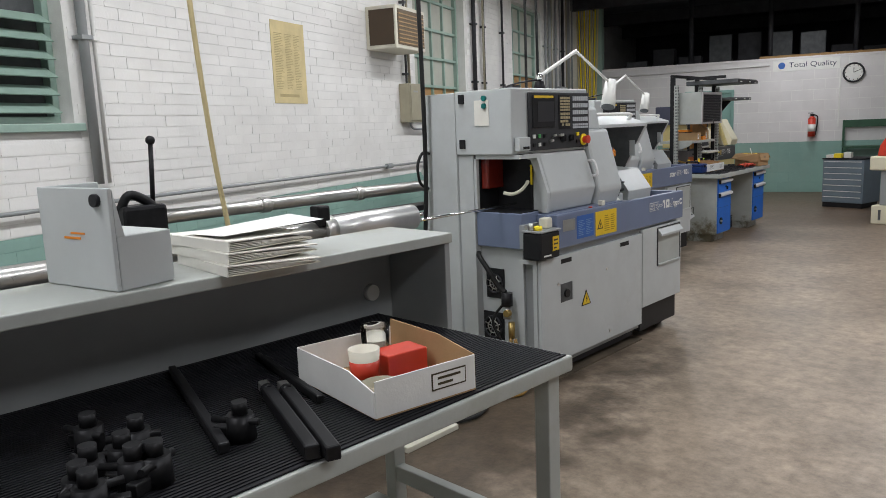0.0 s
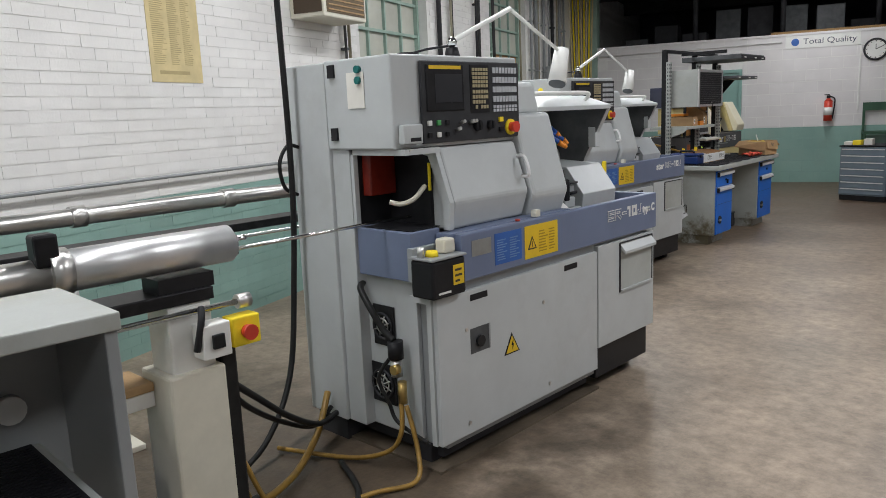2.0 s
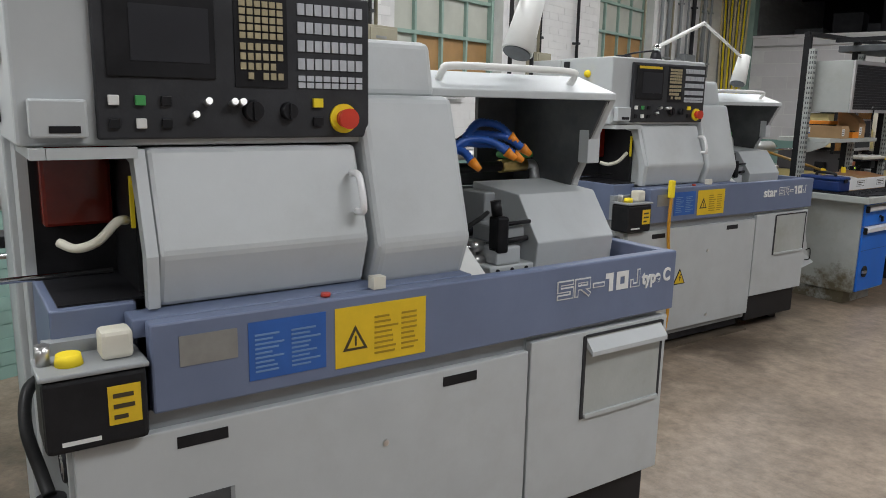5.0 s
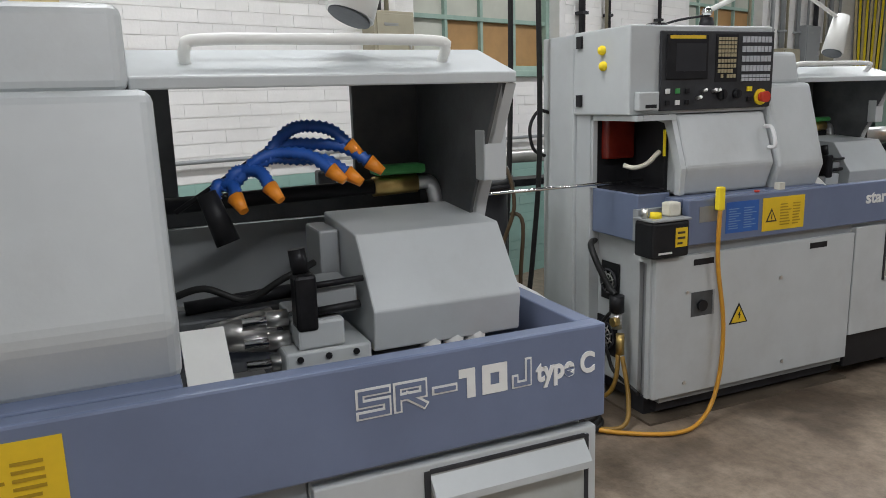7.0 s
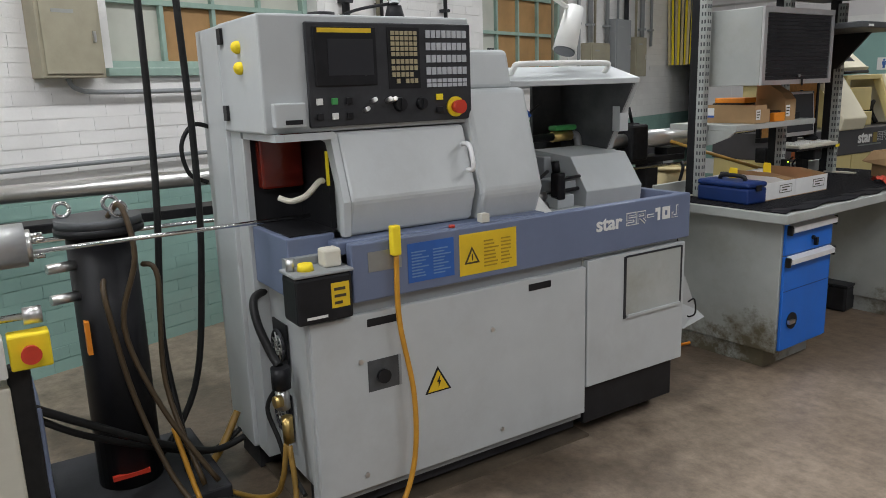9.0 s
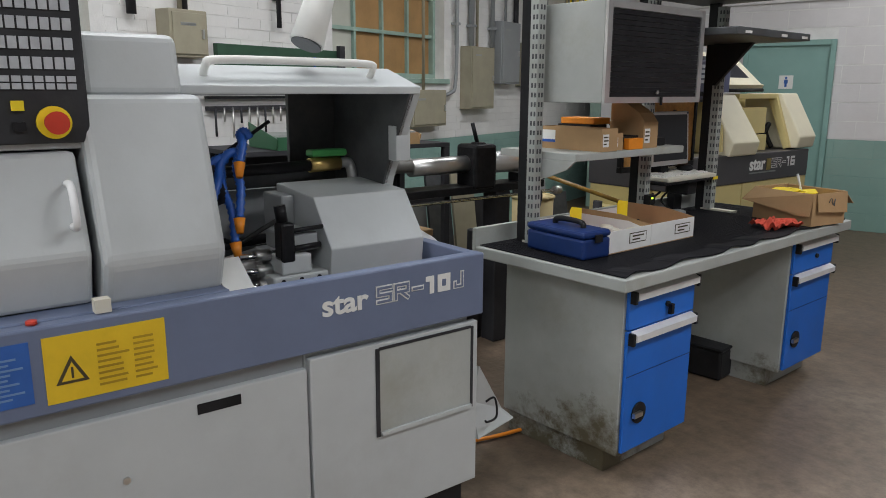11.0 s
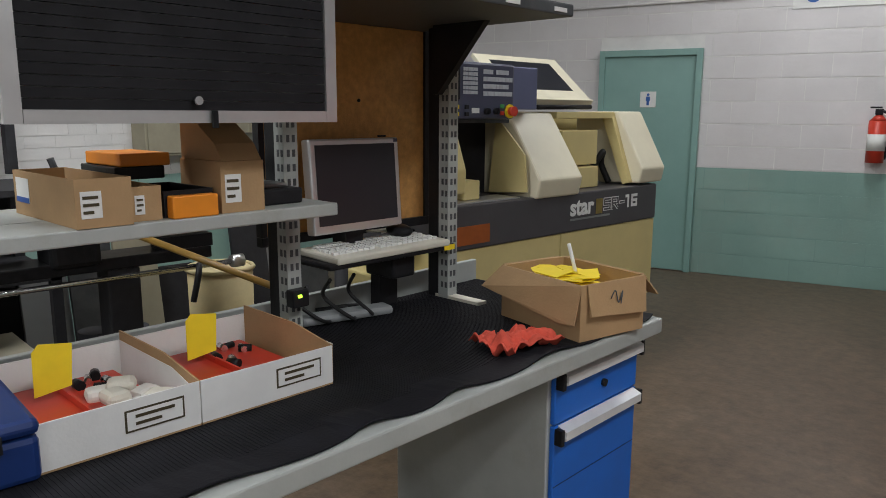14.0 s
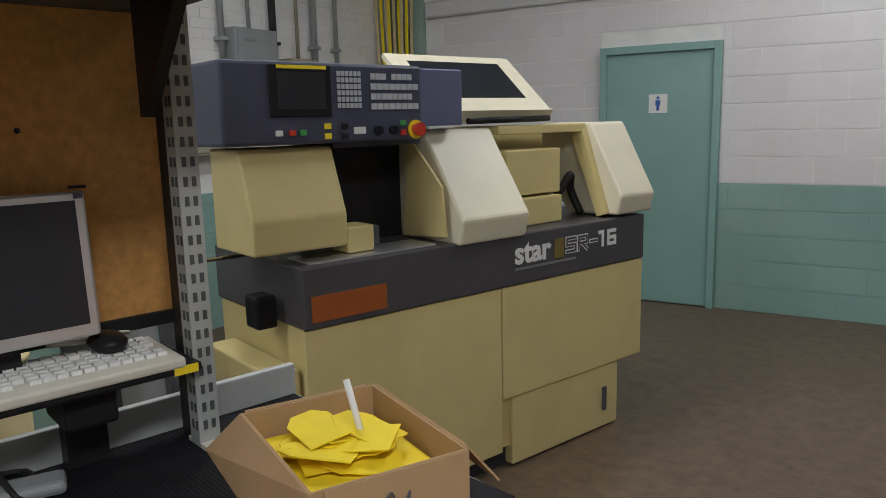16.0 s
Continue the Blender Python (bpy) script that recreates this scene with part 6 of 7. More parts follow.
for k in range(14):
    rr = random.Random(200 + k)
    cdm = sheet([(0, 0, 0), (0.10, 0, 0), (0.13, 0.02, 0), (0.13, 0.06, 0), (0.10, 0.08, 0), (0, 0.08, 0)], 0.0025)
    cdm = rod((0.115, 0.04, 0.0), (0.115, 0.04, 0.0032), 0.006, seg=8, bm=cdm)
    cdx = part("card_tag", cdm, M_YTAG)
    cdx.matrix_basis = cbx.matrix_basis @ Matrix.Translation((0.09 + 0.17 * rr.random(), 0.08 + 0.10 * rr.random(), 0.115 + 0.003 * k)) @ Euler((rr.uniform(-0.15, 0.15), rr.uniform(-0.15, 0.15), rr.random() * 6.28)).to_matrix().to_4x4() @ Matrix.Translation((-0.06, -0.04, 0))
    tagged(cdx, "yellow card tag piled in the carton", "tag", "carton tags")
fillr = part("card_stack", box(0.01, 0.34, 0.01, 0.255, 0.005, 0.115, r=0.01), M_YTAG)
fillr.matrix_basis = cbx.matrix_basis
tagged(fillr, "stack of yellow cards filling the carton", "cards")
pen = part("pen", rod((0, 0, 0), (-0.03, -0.02, 0.13), 0.006), M_WHITEP)
pen.matrix_basis = cbx.matrix_basis @ Matrix.Translation((0.17, 0.17, 0.11))
tagged(pen, "white pen standing in the carton", "pen")

bm = bmesh.new()
bmesh.ops.create_grid(bm, x_segments=26, y_segments=20, size=0.5)
for v in bm.verts:
    a = math.atan2(v.co.y, v.co.x)
    v.co.z = 0.032 + 0.06 * noise.noise(Vector((v.co.x * 5, v.co.y * 5, 3))) + 0.03 * noise.noise(Vector((v.co.x * 12, v.co.y * 12, 7)))
    k = 0.20 * (1 + 0.25 * noise.noise(Vector((math.cos(a) * 2, math.sin(a) * 2, 1))))
    v.co.x, v.co.y = v.co.x * k * 0.70, v.co.y * k * 1.0
    v.co.z = max(0.003, v.co.z * (1 - min(1, (v.co.length / 0.2)) * 0.5))
bmesh.ops.solidify(bm, geom=bm.faces[:], thickness=0.003)
rag = part("rag", bm, M_RAG, None, "", True)
rag.matrix_basis = Matrix.Translation((-3.065, 9.925, Z)) @ Matrix.Rotation(-0.12, 4, "Z")
tagged(rag, "crumpled red shop rag on the black mat", "rag")
wb = thing("waste_bin", "black plastic waste bin under the bench", "bin", Matrix.Translation((-3.55, 9.86, 0)) @ Matrix.Rotation(0.12, 4, "Z"))
part("tub", box(0, 0.28, 0, 0.33, 0, 0.165, r=0.015), M_BLACK, wb)
part("rim", box(-0.008, 0.288, -0.008, 0.338, 0.166, 0.183, r=0.006), M_BLACK, wb)

# ---- desk with riser, by the first lathe ----
DM = Matrix.Translation((-0.372, 1.257, 0)) @ Matrix.Rotation(radians(-1.8), 4, "Z")
desk = thing("work_table", "grey steel work table with a riser shelf", "table", DM)
part("tabletop", box(-0.92, 0, -3.2, 0, 0.845, 0.893, r=0.006), M_BENCHG, desk)
for x, y in ((-0.085, -0.085), (-0.80, -0.085), (-0.10, -3.1), (-0.82, -3.1)):
    part("leg", box(x, x + 0.055, y, y + 0.055, 0.0, 0.844, r=0.004), M_BENCHG, desk)
part("stretcher", box(-0.745, -0.086, -0.08, -0.04, 0.28, 0.34, r=0.004), M_BENCHG, desk)
part("stretcher", box(-0.80, -0.74, -3.05, -0.13, 0.20, 0.24), M_BENCHG, desk)
part("riser_shelf", box(-0.90, -0.565, -3.2, 0.085, 1.18, 1.215, r=0.004), M_BENCHG, desk)
part("riser_back", box(-0.90, -0.875, -3.2, 0.08, 0.60, 1.179), M_GREYD, desk)
part("riser_end", box(-0.874, -0.575, 0.055, 0.08, 0.80, 1.179, r=0.003), M_GREYD, desk)
dm = thing("rubber_mat", "black ribbed rubber mat on the work table", "mat", DM)
part("mat_sheet", box(-0.87, -0.012, -3.18, -0.02, 0.894, 0.898), M_MAT, dm)
bm = None
for k in range(64):
    bm = box(-0.85 + k * 0.013, -0.844 + k * 0.013, -1.6, -0.03, 0.898, 0.9005, bm=bm)
part("mat_rib", bm, M_MAT, dm)
DZ = 0.901
cb2 = bin_box(Matrix.Translation((-0.461, 0.539, DZ)) @ Matrix.Rotation(radians(-10), 4, "Z") @ Matrix.Translation((-0.40, 0, 0)) @ Matrix.Diagonal((1, 0.92, 1, 1)), 0, False)
def cup(label, m, r0, r1, h, mt3):
    bm = bmesh.new()
    n = 20
    rings = []
    for rr_, z in ((r0, 0), (r1, h), (r1 - 0.003, h), (r0 - 0.003, 0.004)):
        rings.append([bm.verts.new((rr_ * math.cos(a), rr_ * math.sin(a), z)) for a in [k * math.tau / n for k in range(n)]])
    for a, b in zip(rings, rings[1:]):
        for k in range(n):
            f = bm.faces.new((a[k], a[(k + 1) % n], b[(k + 1) % n], b[k]))
            f.smooth = True
    bm.faces.new(rings[0][::-1])
    bm.faces.new(rings[-1])
    c = part("cup", bm, mt3)
    c.matrix_basis = m
    return tagged(c, label, "cup", "cups in the bin")
BB = Matrix.Translation((-0.461, 0.539, DZ)) @ Matrix.Rotation(radians(-10), 4, "Z") @ Matrix.Translation((-0.40, 0, 0.006))
cup("cream paper cup with a red band in the bin", BB @ Matrix.Translation((0.19, 0.10, 0)), 0.034, 0.043, 0.105, M_BEIGE)
cup("clear plastic cup of small parts in the bin", BB @ Matrix.Translation((0.09, 0.20, 0)), 0.036, 0.042, 0.13, M_GLASS)
cup("low clear tub in the cardboard bin", BB @ Matrix.Translation((0.30, 0.08, 0)), 0.045, 0.05, 0.045, M_TAN)
rbx = part("small_box", box(0, 0.09, 0, 0.13, 0, 0.08, r=0.004), M_RED)
rbx.matrix_basis = BB @ Matrix.Translation((0.14, 0.15, 0))
tagged(rbx, "open red plastic box in the cardboard bin", "box")
bbx = part("small_packet", box(0, 0.06, 0, 0.07, 0, 0.035, r=0.006), M_HBLUE)
bbx.matrix_basis = BB @ Matrix.Translation((0.27, 0.15, 0))
tagged(bbx, "small blue packet in the cardboard bin", "packet")
band = part("cup_band", rod((0, 0, 0.03), (0, 0, 0.075), 0.0375, 0.0415, seg=20), M_RED, bpy.data.objects["cup"])
filler = part("cup_filling", rod((0, 0, 0.004), (0, 0, 0.09), 0.031, 0.036, seg=20), M_PAPER, bpy.data.objects["cup.001"])
for k in range(9):
    rr = random.Random(820 + k)
    bit = part("small_part", rod((0, 0, 0), (0.035, 0.01, 0.004), 0.009, seg=8), (M_BEIGE, M_OXIDE, M_STEEL)[k % 3])
    bit.matrix_basis = BB @ Matrix.Translation((0.18 + 0.17 * rr.random(), 0.20 * rr.random() + 0.04, 0.012)) @ Matrix.Rotation(rr.random() * 6, 4, "Z")
    tagged(bit, "small machined part lying in the cardboard bin", "part", "parts in the bin")

for k in range(3):
    bd = thing("binder", "cream ring binder stacked flat on the riser", "binder", Matrix.Translation((-0.945 - 0.015 * k, 0.455 + 0.012 * k, 1.216 + 0.030 * k)) @ Matrix.Rotation(radians(-7 + 4 * k), 4, "Z"), "stacked binders")
    part("cover", box(-0.31, 0.03, 0, 0.28, 0, 0.003), M_BEIGE, bd)
    part("cover", sheet([(-0.31, 0, 0.026), (0.03, 0, 0.026), (0.035, 0.28, 0.012 + 0.004 * k), (-0.305, 0.28, 0.016)], 0.003), M_PAPER, bd)
    part("spine", box(-0.31, 0.03, -0.004, 0.0, 0, 0.028), M_PAPER, bd)
    for q in range(4):
        part("page", sheet([(-0.30, 0.004, 0.005 + 0.005 * q), (0.022, 0.004, 0.005 + 0.005 * q), (0.028 + 0.003 * q, 0.275 - 0.012 * q, 0.004 + 0.002 * q), (-0.30, 0.275, 0.004 + 0.002 * q)], 0.0022), M_PAPER, bd)
pg = part("loose_sheet", sheet([(0, 0, 0), (0.2, 0, 0.0), (0.22, 0.33, 0.01), (0.02, 0.35, 0.02)], 0.001), M_CARDW)
pg.matrix_basis = Matrix.Translation((-1.19, 0.49, 1.308)) @ Matrix.Rotation(-0.03, 4, "Y")
tagged(pg, "loose white sheet on the binders", "paper")
mg2 = thing("machine_guard", "loose grey sheet-metal guard box standing on the riser", "guard", Matrix.Translation((-0.988, 0.189, 1.217)) @ Matrix.Rotation(radians(10), 4, "Z"))
part("face_plate", box(-0.305, 0.0, 0.0, 0.012, 0, 0.255, r=0.003), M_GREY, mg2)
part("back_plate", box(-0.305, -0.293, 0.0125, 0.168, 0, 0.255, r=0.003), M_GREY, mg2)
part("side_plate", box(-0.012, 0.0, 0.0125, 0.168, 0, 0.135, r=0.003), M_GREY, mg2)
part("ledge", box(-0.2925, -0.0125, 0.0125, 0.168, 0.123, 0.135), M_GREY, mg2)
part("gusset", sheet([(-0.0005, 0.0125, 0.135), (-0.0005, 0.035, 0.135), (-0.0005, 0.0125, 0.25)], -0.010), M_GREY, mg2)
part("bolt", rod((-0.045, -0.012, 0.225), (-0.045, 0.0, 0.225), 0.016), M_BLACK, mg2)
part("orange_mark", box(-0.20, -0.13, -0.0015, -0.0005, 0.125, 0.131), M_ORANGE, mg2)
part("orange_mark", box(-0.17, -0.11, -0.0015, -0.0005, 0.138, 0.143), M_ORANGE, mg2)
pg2 = part("gauge_dial", rod((0, 0, 0), (0.02, 0, 0), 0.03), M_WHITEP)
pg2.matrix_basis = DM @ Matrix.Translation((-0.874, -0.05, 0.985))
tagged(pg2, "small round white gauge on the riser back", "gauge")
for k, (x, y, x2, y2, r_) in enumerate(((-0.865, 0.495, -0.41, 0.31, 0.017), (-0.82, 0.525, -0.37, 0.335, 0.017), (-1.22, 0.42, -0.59, 0.21, 0.013), (-1.13, 0.655, -0.66, 0.53, 0.011))):
    l, a = math.hypot(x2 - x, y2 - y), math.atan2(y2 - y, x2 - x)
    tl = thing("tool_holder", "black oxide steel tool shank lying on the mat", "tool holder", Matrix.Translation((x, y, DZ)) @ Matrix.Rotation(a, 4, "Z"), "tool shanks")
    part("shank", box(0.05, l, -r_, r_, 0, 2 * r_, r=0.005), M_OXIDE, tl)
    part("tip", box(0.0, 0.049, -r_ * 0.8, r_ * 0.8, 0.003, 2 * r_ - 0.003, r=0.004), M_STEEL if k < 2 else M_OXIDE, tl)
    if k < 2:
        part("collar", rod((0.05, 0, r_), (0.075, 0, r_), r_ * 1.15), M_OXIDE, tl)
for k in range(9):
    rr = random.Random(300 + k)
    x, y = (-0.13 - 0.32 * rr.random(), -1.10 - 0.26 * rr.random()) if k else (-0.23, -0.985)
    hd = thing("tool_clamp", "black steel tool clamp lying on the mat", "clamp", DM @ Matrix.Translation((x, y, DZ)) @ Matrix.Rotation(rr.random() * 6, 4, "Z"), "loose clamps")
    part("body", rod((0, 0, 0), (0, 0, 0.06), 0.035, 0.03), M_OXIDE, hd)
    part("lug", box(-0.02, 0.07, -0.014, 0.014, 0.0, 0.028, r=0.004), M_OXIDE, hd)
    part("collar", rod((0, 0, 0.06), (0, 0, 0.09), 0.018), M_OXIDE, hd)
    part("screw", rod((-0.05, 0.0, 0.045), (0.06, 0.02, 0.05), 0.008), M_OXIDE, hd)
lv = thing("toggle_press", "black hand lever clamp with a ball grip on the feeder", "clamp", Matrix.Translation((-1.95, 0.72, 1.12)))
part("body", box(-0.05, 0.06, -0.09, 0.08, 0.03, 0.22, r=0.015), M_OXIDE, lv)
part("arm", hose([(0.0, -0.08, 0.2), (0.02, -0.05, 0.26), (0.02, 0.02, 0.23), (0.03, 0.06, 0.18)], 0.018), M_OXIDE, lv)
part("lever", rod((0.0, 0.05, 0.2), (0.0, 0.065, 0.45), 0.009), M_BLACK, lv)
part("grip_ball", ball((0.0, 0.065, 0.46), 0.018), M_BLACK, lv)
yh = part("air_line", hose([(-2.0, 0.98, 4.1), (-2.0, 1.02, 2.4), (-2.0, 1.07, 1.6), (-2.0, 1.12, 1.19)], 0.011), M_OLDPAPER)
tagged(yh, "yellow air line hanging from the ceiling", "hose")

# ---- floor clutter between the lathes ----
def clutter(base, full):
    cb = thing("drop_cable", "thick black cable dropping from the ceiling to the lathe", "cable", None, "drop cables")
    part("cable_line", hose([base + Vector(p) for p in [(-0.80, -0.13, 4.1), (-0.78, -0.12, 2.2), (-0.80, -0.10, 1.3), (-0.82, -0.12, 0.8), (-0.80, -0.2, 0.35), (-0.72, -0.42, 0.10), (-0.65, -0.7, 0.02)]], 0.014), M_HOSE, cb)
    part("cable_loop", hose([base + Vector(p) for p in [(-0.83, -0.02, 1.42), (-0.83, -0.09, 1.43), (-0.83, -0.14, 1.35), (-0.83, -0.12, 1.24), (-0.83, -0.05, 1.20)]], 0.009), M_HOSE, cb)
    if full:
        part("cable_line", hose([base + Vector(p) for p in [(-0.84, -0.24, 4.1), (-0.84, -0.24, 2.0), (-0.85, -0.25, 1.2), (-0.8, -0.3, 0.6), (-0.6, -0.3, 0.15), (-0.4, -0.4, 0.02)]], 0.014), M_HOSE, cb)
    for k, (mt4, r_, ps) in enumerate(((M_HOSE, 0.014, [(-0.28, -0.80, 0.62), (-0.36, -0.66, 0.50), (-0.5, -0.42, 0.30), (-0.60, -0.2, 0.16), (-0.64, -0.06, 0.16)]),
                                       (M_HOSE, 0.012, [(-0.30, -0.80, 0.58), (-0.40, -0.66, 0.44), (-0.55, -0.42, 0.26), (-0.64, -0.2, 0.14), (-0.68, -0.06, 0.18)]),
                                       (M_AMBER, 0.016, [(-0.30, -0.80, 0.5), (-0.32, -0.75, 0.12), (-0.48, -0.45, 0.03), (-0.62, -0.2, 0.10), (-0.70, -0.06, 0.25)]),
                                       (M_AMBER, 0.011, [(-0.28, -0.78, 0.3), (-0.22, -0.65, 0.03), (-0.12, -0.3, 0.02), (-0.05, -0.12, 0.02), (-0.10, -0.05, 0.12), (-0.18, -0.03, 0.3)]),
                                       (M_HOSE, 0.014, [(-0.30, -0.85, 0.4), (-0.2, -0.8, 0.05), (-0.05, -0.6, 0.02), (-0.15, -0.35, 0.02), (-0.45, -0.2, 0.02)]))):
        tagged(part("floor_hose", hose([base + Vector(p) for p in ps], r_), mt4), "oily hose trailing over the floor beside the lathe", "hose", "floor hoses")


clutter(P1, False)
clutter(P2, True)
for k in range(4):
    tagged(part("hose_coil", torus((P2.x - 0.22, P2.y - 0.30, 0.02 + 0.022 * k), 0.15 - 0.012 * k, 0.016, "Z"), M_HOSE), "coil of black hose on the floor", "hose", "hose coils")
cn = thing("coolant_filter", "tall black filter canister with lifting eyes and brass taps", "filter", Matrix.Translation((-3.62, 5.52, 0)))
part("skid", box(-0.3, 0.3, -0.26, 0.3, 0.02, 0.12, r=0.01), M_DARK, cn)
part("canister", rod((0, 0, 0.12), (0, 0, 1.08), 0.115, seg=28), M_BLACK, cn)
part("flange", rod((0, 0, 1.08), (0, 0, 1.105), 0.15, seg=28), M_BLACK, cn)
part("lid", rod((0, 0, 1.106), (0, 0, 1.135), 0.145, seg=28), M_INNER, cn)
for a in (0.5, 2.6, 4.4):
    c = (0.115 * math.cos(a), 0.115 * math.sin(a), 1.165)
    part("lifting_eye", torus(c, 0.025, 0.008, "X"), M_CHROME, cn)
for z in (0.98, 0.87):
    part("tap", rod((0.05, -0.10, z), (0.07, -0.19, z), 0.018), M_STEEL, cn)
part("orange_label", box(0.06, 0.1, -0.10, -0.085, 0.66, 0.78), M_ORANGE, cn)
for k, ps in enumerate(([(0.08, 0.02, 1.14), (0.12, 0.06, 1.18), (0.16, 0.08, 1.0), (0.14, 0.02, 0.75), (0.2, 0.10, 0.45), (0.3, 0.25, 0.15)], [(0.1, -0.02, 0.93), (0.15, -0.03, 0.85), (0.16, 0.02, 0.5), (0.28, 0.1, 0.2), (0.4, 0.2, 0.03)], [(0.05, 0.12, 0.95), (0.1, 0.16, 0.9), (0.12, 0.14, 0.5), (0.3, 0.2, 0.15)])):
    part("brown_hose", hose(ps, 0.010), mat("brown_hose", (0.075, 0.05, 0.025), 0.4) if k == 0 else bpy.data.materials["brown_hose"], cn)
part("drain_lever", box(0.1, 0.12, -0.08, 0.05, 0.17, 0.185), M_RED, cn)
bxx = thing("pump_unit", "slate blue coolant pump cabinet on the floor", "pump", Matrix.Translation((-3.42, 5.10, 0)))
part("cabinet", box(-0.15, 0.2, -0.12, 0.14, 0.0, 0.62, r=0.01), M_BLUE, bxx)
part("pump_head", box(-0.1, 0.1, -0.1, 0.08, 0.62, 0.68, r=0.01), M_DARK, bxx)
part("grip", rod((0.21, 0.0, 0.32), (0.225, 0.0, 0.32), 0.03), M_BLACK, bxx)
def elbow(base):
    e = thing("duct_elbow", "silver flexible duct elbow at the end of the lathe", "duct", Matrix.Translation(base), "duct elbows")
    part("duct", hose([(-0.02, -0.12, 0.90), (-0.02, 0.0, 0.905), (-0.04, 0.09, 0.92), (-0.12, 0.15, 0.94), (-0.25, 0.165, 0.96), (-0.45, 0.165, 0.97)], 0.05, 20, None, 5, 0.03), M_ALU, e)
    part("duct_ring", torus((-0.02, -0.02, 0.905), 0.052, 0.008, "Y"), M_STEEL, e)
elbow(P1 + Vector((-0.30, 1.88, -0.06)))
elbow(P2 + Vector((-0.36, 1.88, 0.0)))
fh = thing("corrugated_hose", "yellowed corrugated suction hose beside the feeder stand", "hose", None)
part("hose_line", hose([(-1.92, 1.42, 1.0), (-1.84, 1.46, 0.86), (-1.78, 1.52, 0.72), (-1.72, 1.58, 0.58), (-1.68, 1.60, 0.46), (-1.66, 1.66, 0.34), (-1.66, 1.74, 0.2)], 0.032, 14, None, 22, 0.16), mat("yellowed_corrugated", (0.36, 0.27, 0.05), 0.35, 0, 9, 0.3), fh)
part("hose_clamp", torus((-1.665, 1.62, 0.43), 0.040, 0.012, "Z"), M_STEEL, fh)
cs = thing("guard_plate", "pale grey steel plate with a wire grip at the lathe end", "plate", Matrix.Translation(P2 + Vector((-0.02, 1.875, 0.38))))
part("plate_sheet", sheet([(-0.06, 0.0, 0.0), (0.0, 0.02, 0.0), (-0.02, 0.20, 0.02), (-0.04, 0.16, 0.06), (0.0, 0.02, 0.26), (-0.06, 0.0, 0.26)], 0.005), M_GREY, cs)
part("wire_grip", hose([(0.0, 0.05, 0.06), (0.012, 0.05, 0.06), (0.012, 0.09, 0.07), (0.012, 0.08, 0.14), (0.0, 0.05, 0.13)], 0.004), M_OXIDE, cs)

# ---- shelf and pump beside the first feeder stand ----
fs = thing("feeder_shelf", "pale steel channel with a worn wooden plank beside the feeder stand", "shelf", None)
part("channel", box(-2.16, -1.985, 0.75, 1.864, 0.60, 0.655, r=0.004), M_WHITEP, fs)
part("plank", box(-2.17, -1.975, 0.78, 1.862, 0.657, 0.69, r=0.006), M_WOOD, fs)
part("post", box(-2.10, -2.04, 0.80, 0.86, 0.0, 0.599, r=0.004), M_WHITEP, fs)
p1u = thing("pump_unit", "slate blue coolant pump cabinet under the plank", "pump", Matrix.Translation((-2.12, 1.52, 0)), "pump units")
part("cabinet", box(-0.16, 0.2, -0.22, 0.22, 0.0, 0.46, r=0.01), M_BLUE, p1u)
part("pump_head", box(-0.1, 0.1, -0.14, 0.1, 0.461, 0.54, r=0.01), M_DARK, p1u)
part("grip", rod((0.201, 0.0, 0.30), (0.215, 0.0, 0.30), 0.03), M_BLACK, p1u)
for base in (P1, P2):
    cbt = part("cable_boot", box(-0.33, -0.20, -0.87, -0.70, 0.031, 0.13, r=0.02), M_BLACK)
    cbt.location = base
    tagged(cbt, "black rubber boot where the cables meet the floor", "boot", "cable boots")

# ---- behind the bench ----
rk = thing("storage_rack", "low dark rack with a wooden shelf behind the bench", "rack", Matrix.Translation((-5.2, 8.2, 0)))
part("deck", box(-0.25, 0.30, -0.3, 1.1, 1.20, 1.225), M_DARK, rk)
# Added dark sheet darkens the wall, standing in for clutter stored there.
part("back_panel", box(-0.29, -0.252, -0.3, 1.1, 0.0, 1.20), M_DARK, rk)
part("lower_door", box(0.10, 0.12, -0.26, 0.45, 0.02, 0.55), M_DARK, rk)
part("deck", box(-0.25, 0.30, -0.3, 1.1, 0.86, 0.885), M_DARK, rk)
part("wood_shelf", box(-0.25, 0.50, -0.3, 0.82, 0.69, 0.73, r=0.004), M_WOOD, rk)
for x in (-0.24, 0.26):
    for y in (-0.3, 1.06):
        part("post", box(x, x + 0.04, y, y + 0.04, 0, 1.199), M_DARK, rk)
for k in range(3):
    gb = thing("stacking_bin", "green plastic stacking bin of small parts" if k < 2 else "wooden tray of small parts", "bin", Matrix.Translation((-5.05, 8.12 + 0.33 * k, 1.226)), "stacking bins")
    g = M_GREEN if k < 2 else M_WOOD
    mtb = mat("bin_green", (0.03, 0.13, 0.06), 0.5) if k == 0 else (bpy.data.materials["bin_green"] if k == 1 else M_WOOD)
    part("base", box(-0.2, 0.15, 0, 0.29, 0, 0.005), mtb, gb)
    part("side", sheet([(-0.2, 0, 0.005), (0.15, 0, 0.005), (0.17, 0, 0.06), (-0.2, 0, 0.14)], 0.005), mtb, gb)
    part("side", sheet([(-0.2, 0.285, 0.005), (0.15, 0.285, 0.005), (0.17, 0.285, 0.06), (-0.2, 0.285, 0.14)], 0.005), mtb, gb)
    part("lip", box(0.145, 0.15, 0.005, 0.28, 0.005, 0.07), mtb, gb)
    part("filling", box(-0.19, 0.14, 0.01, 0.28, 0.006, 0.08, r=0.02), M_PLATE, gb)
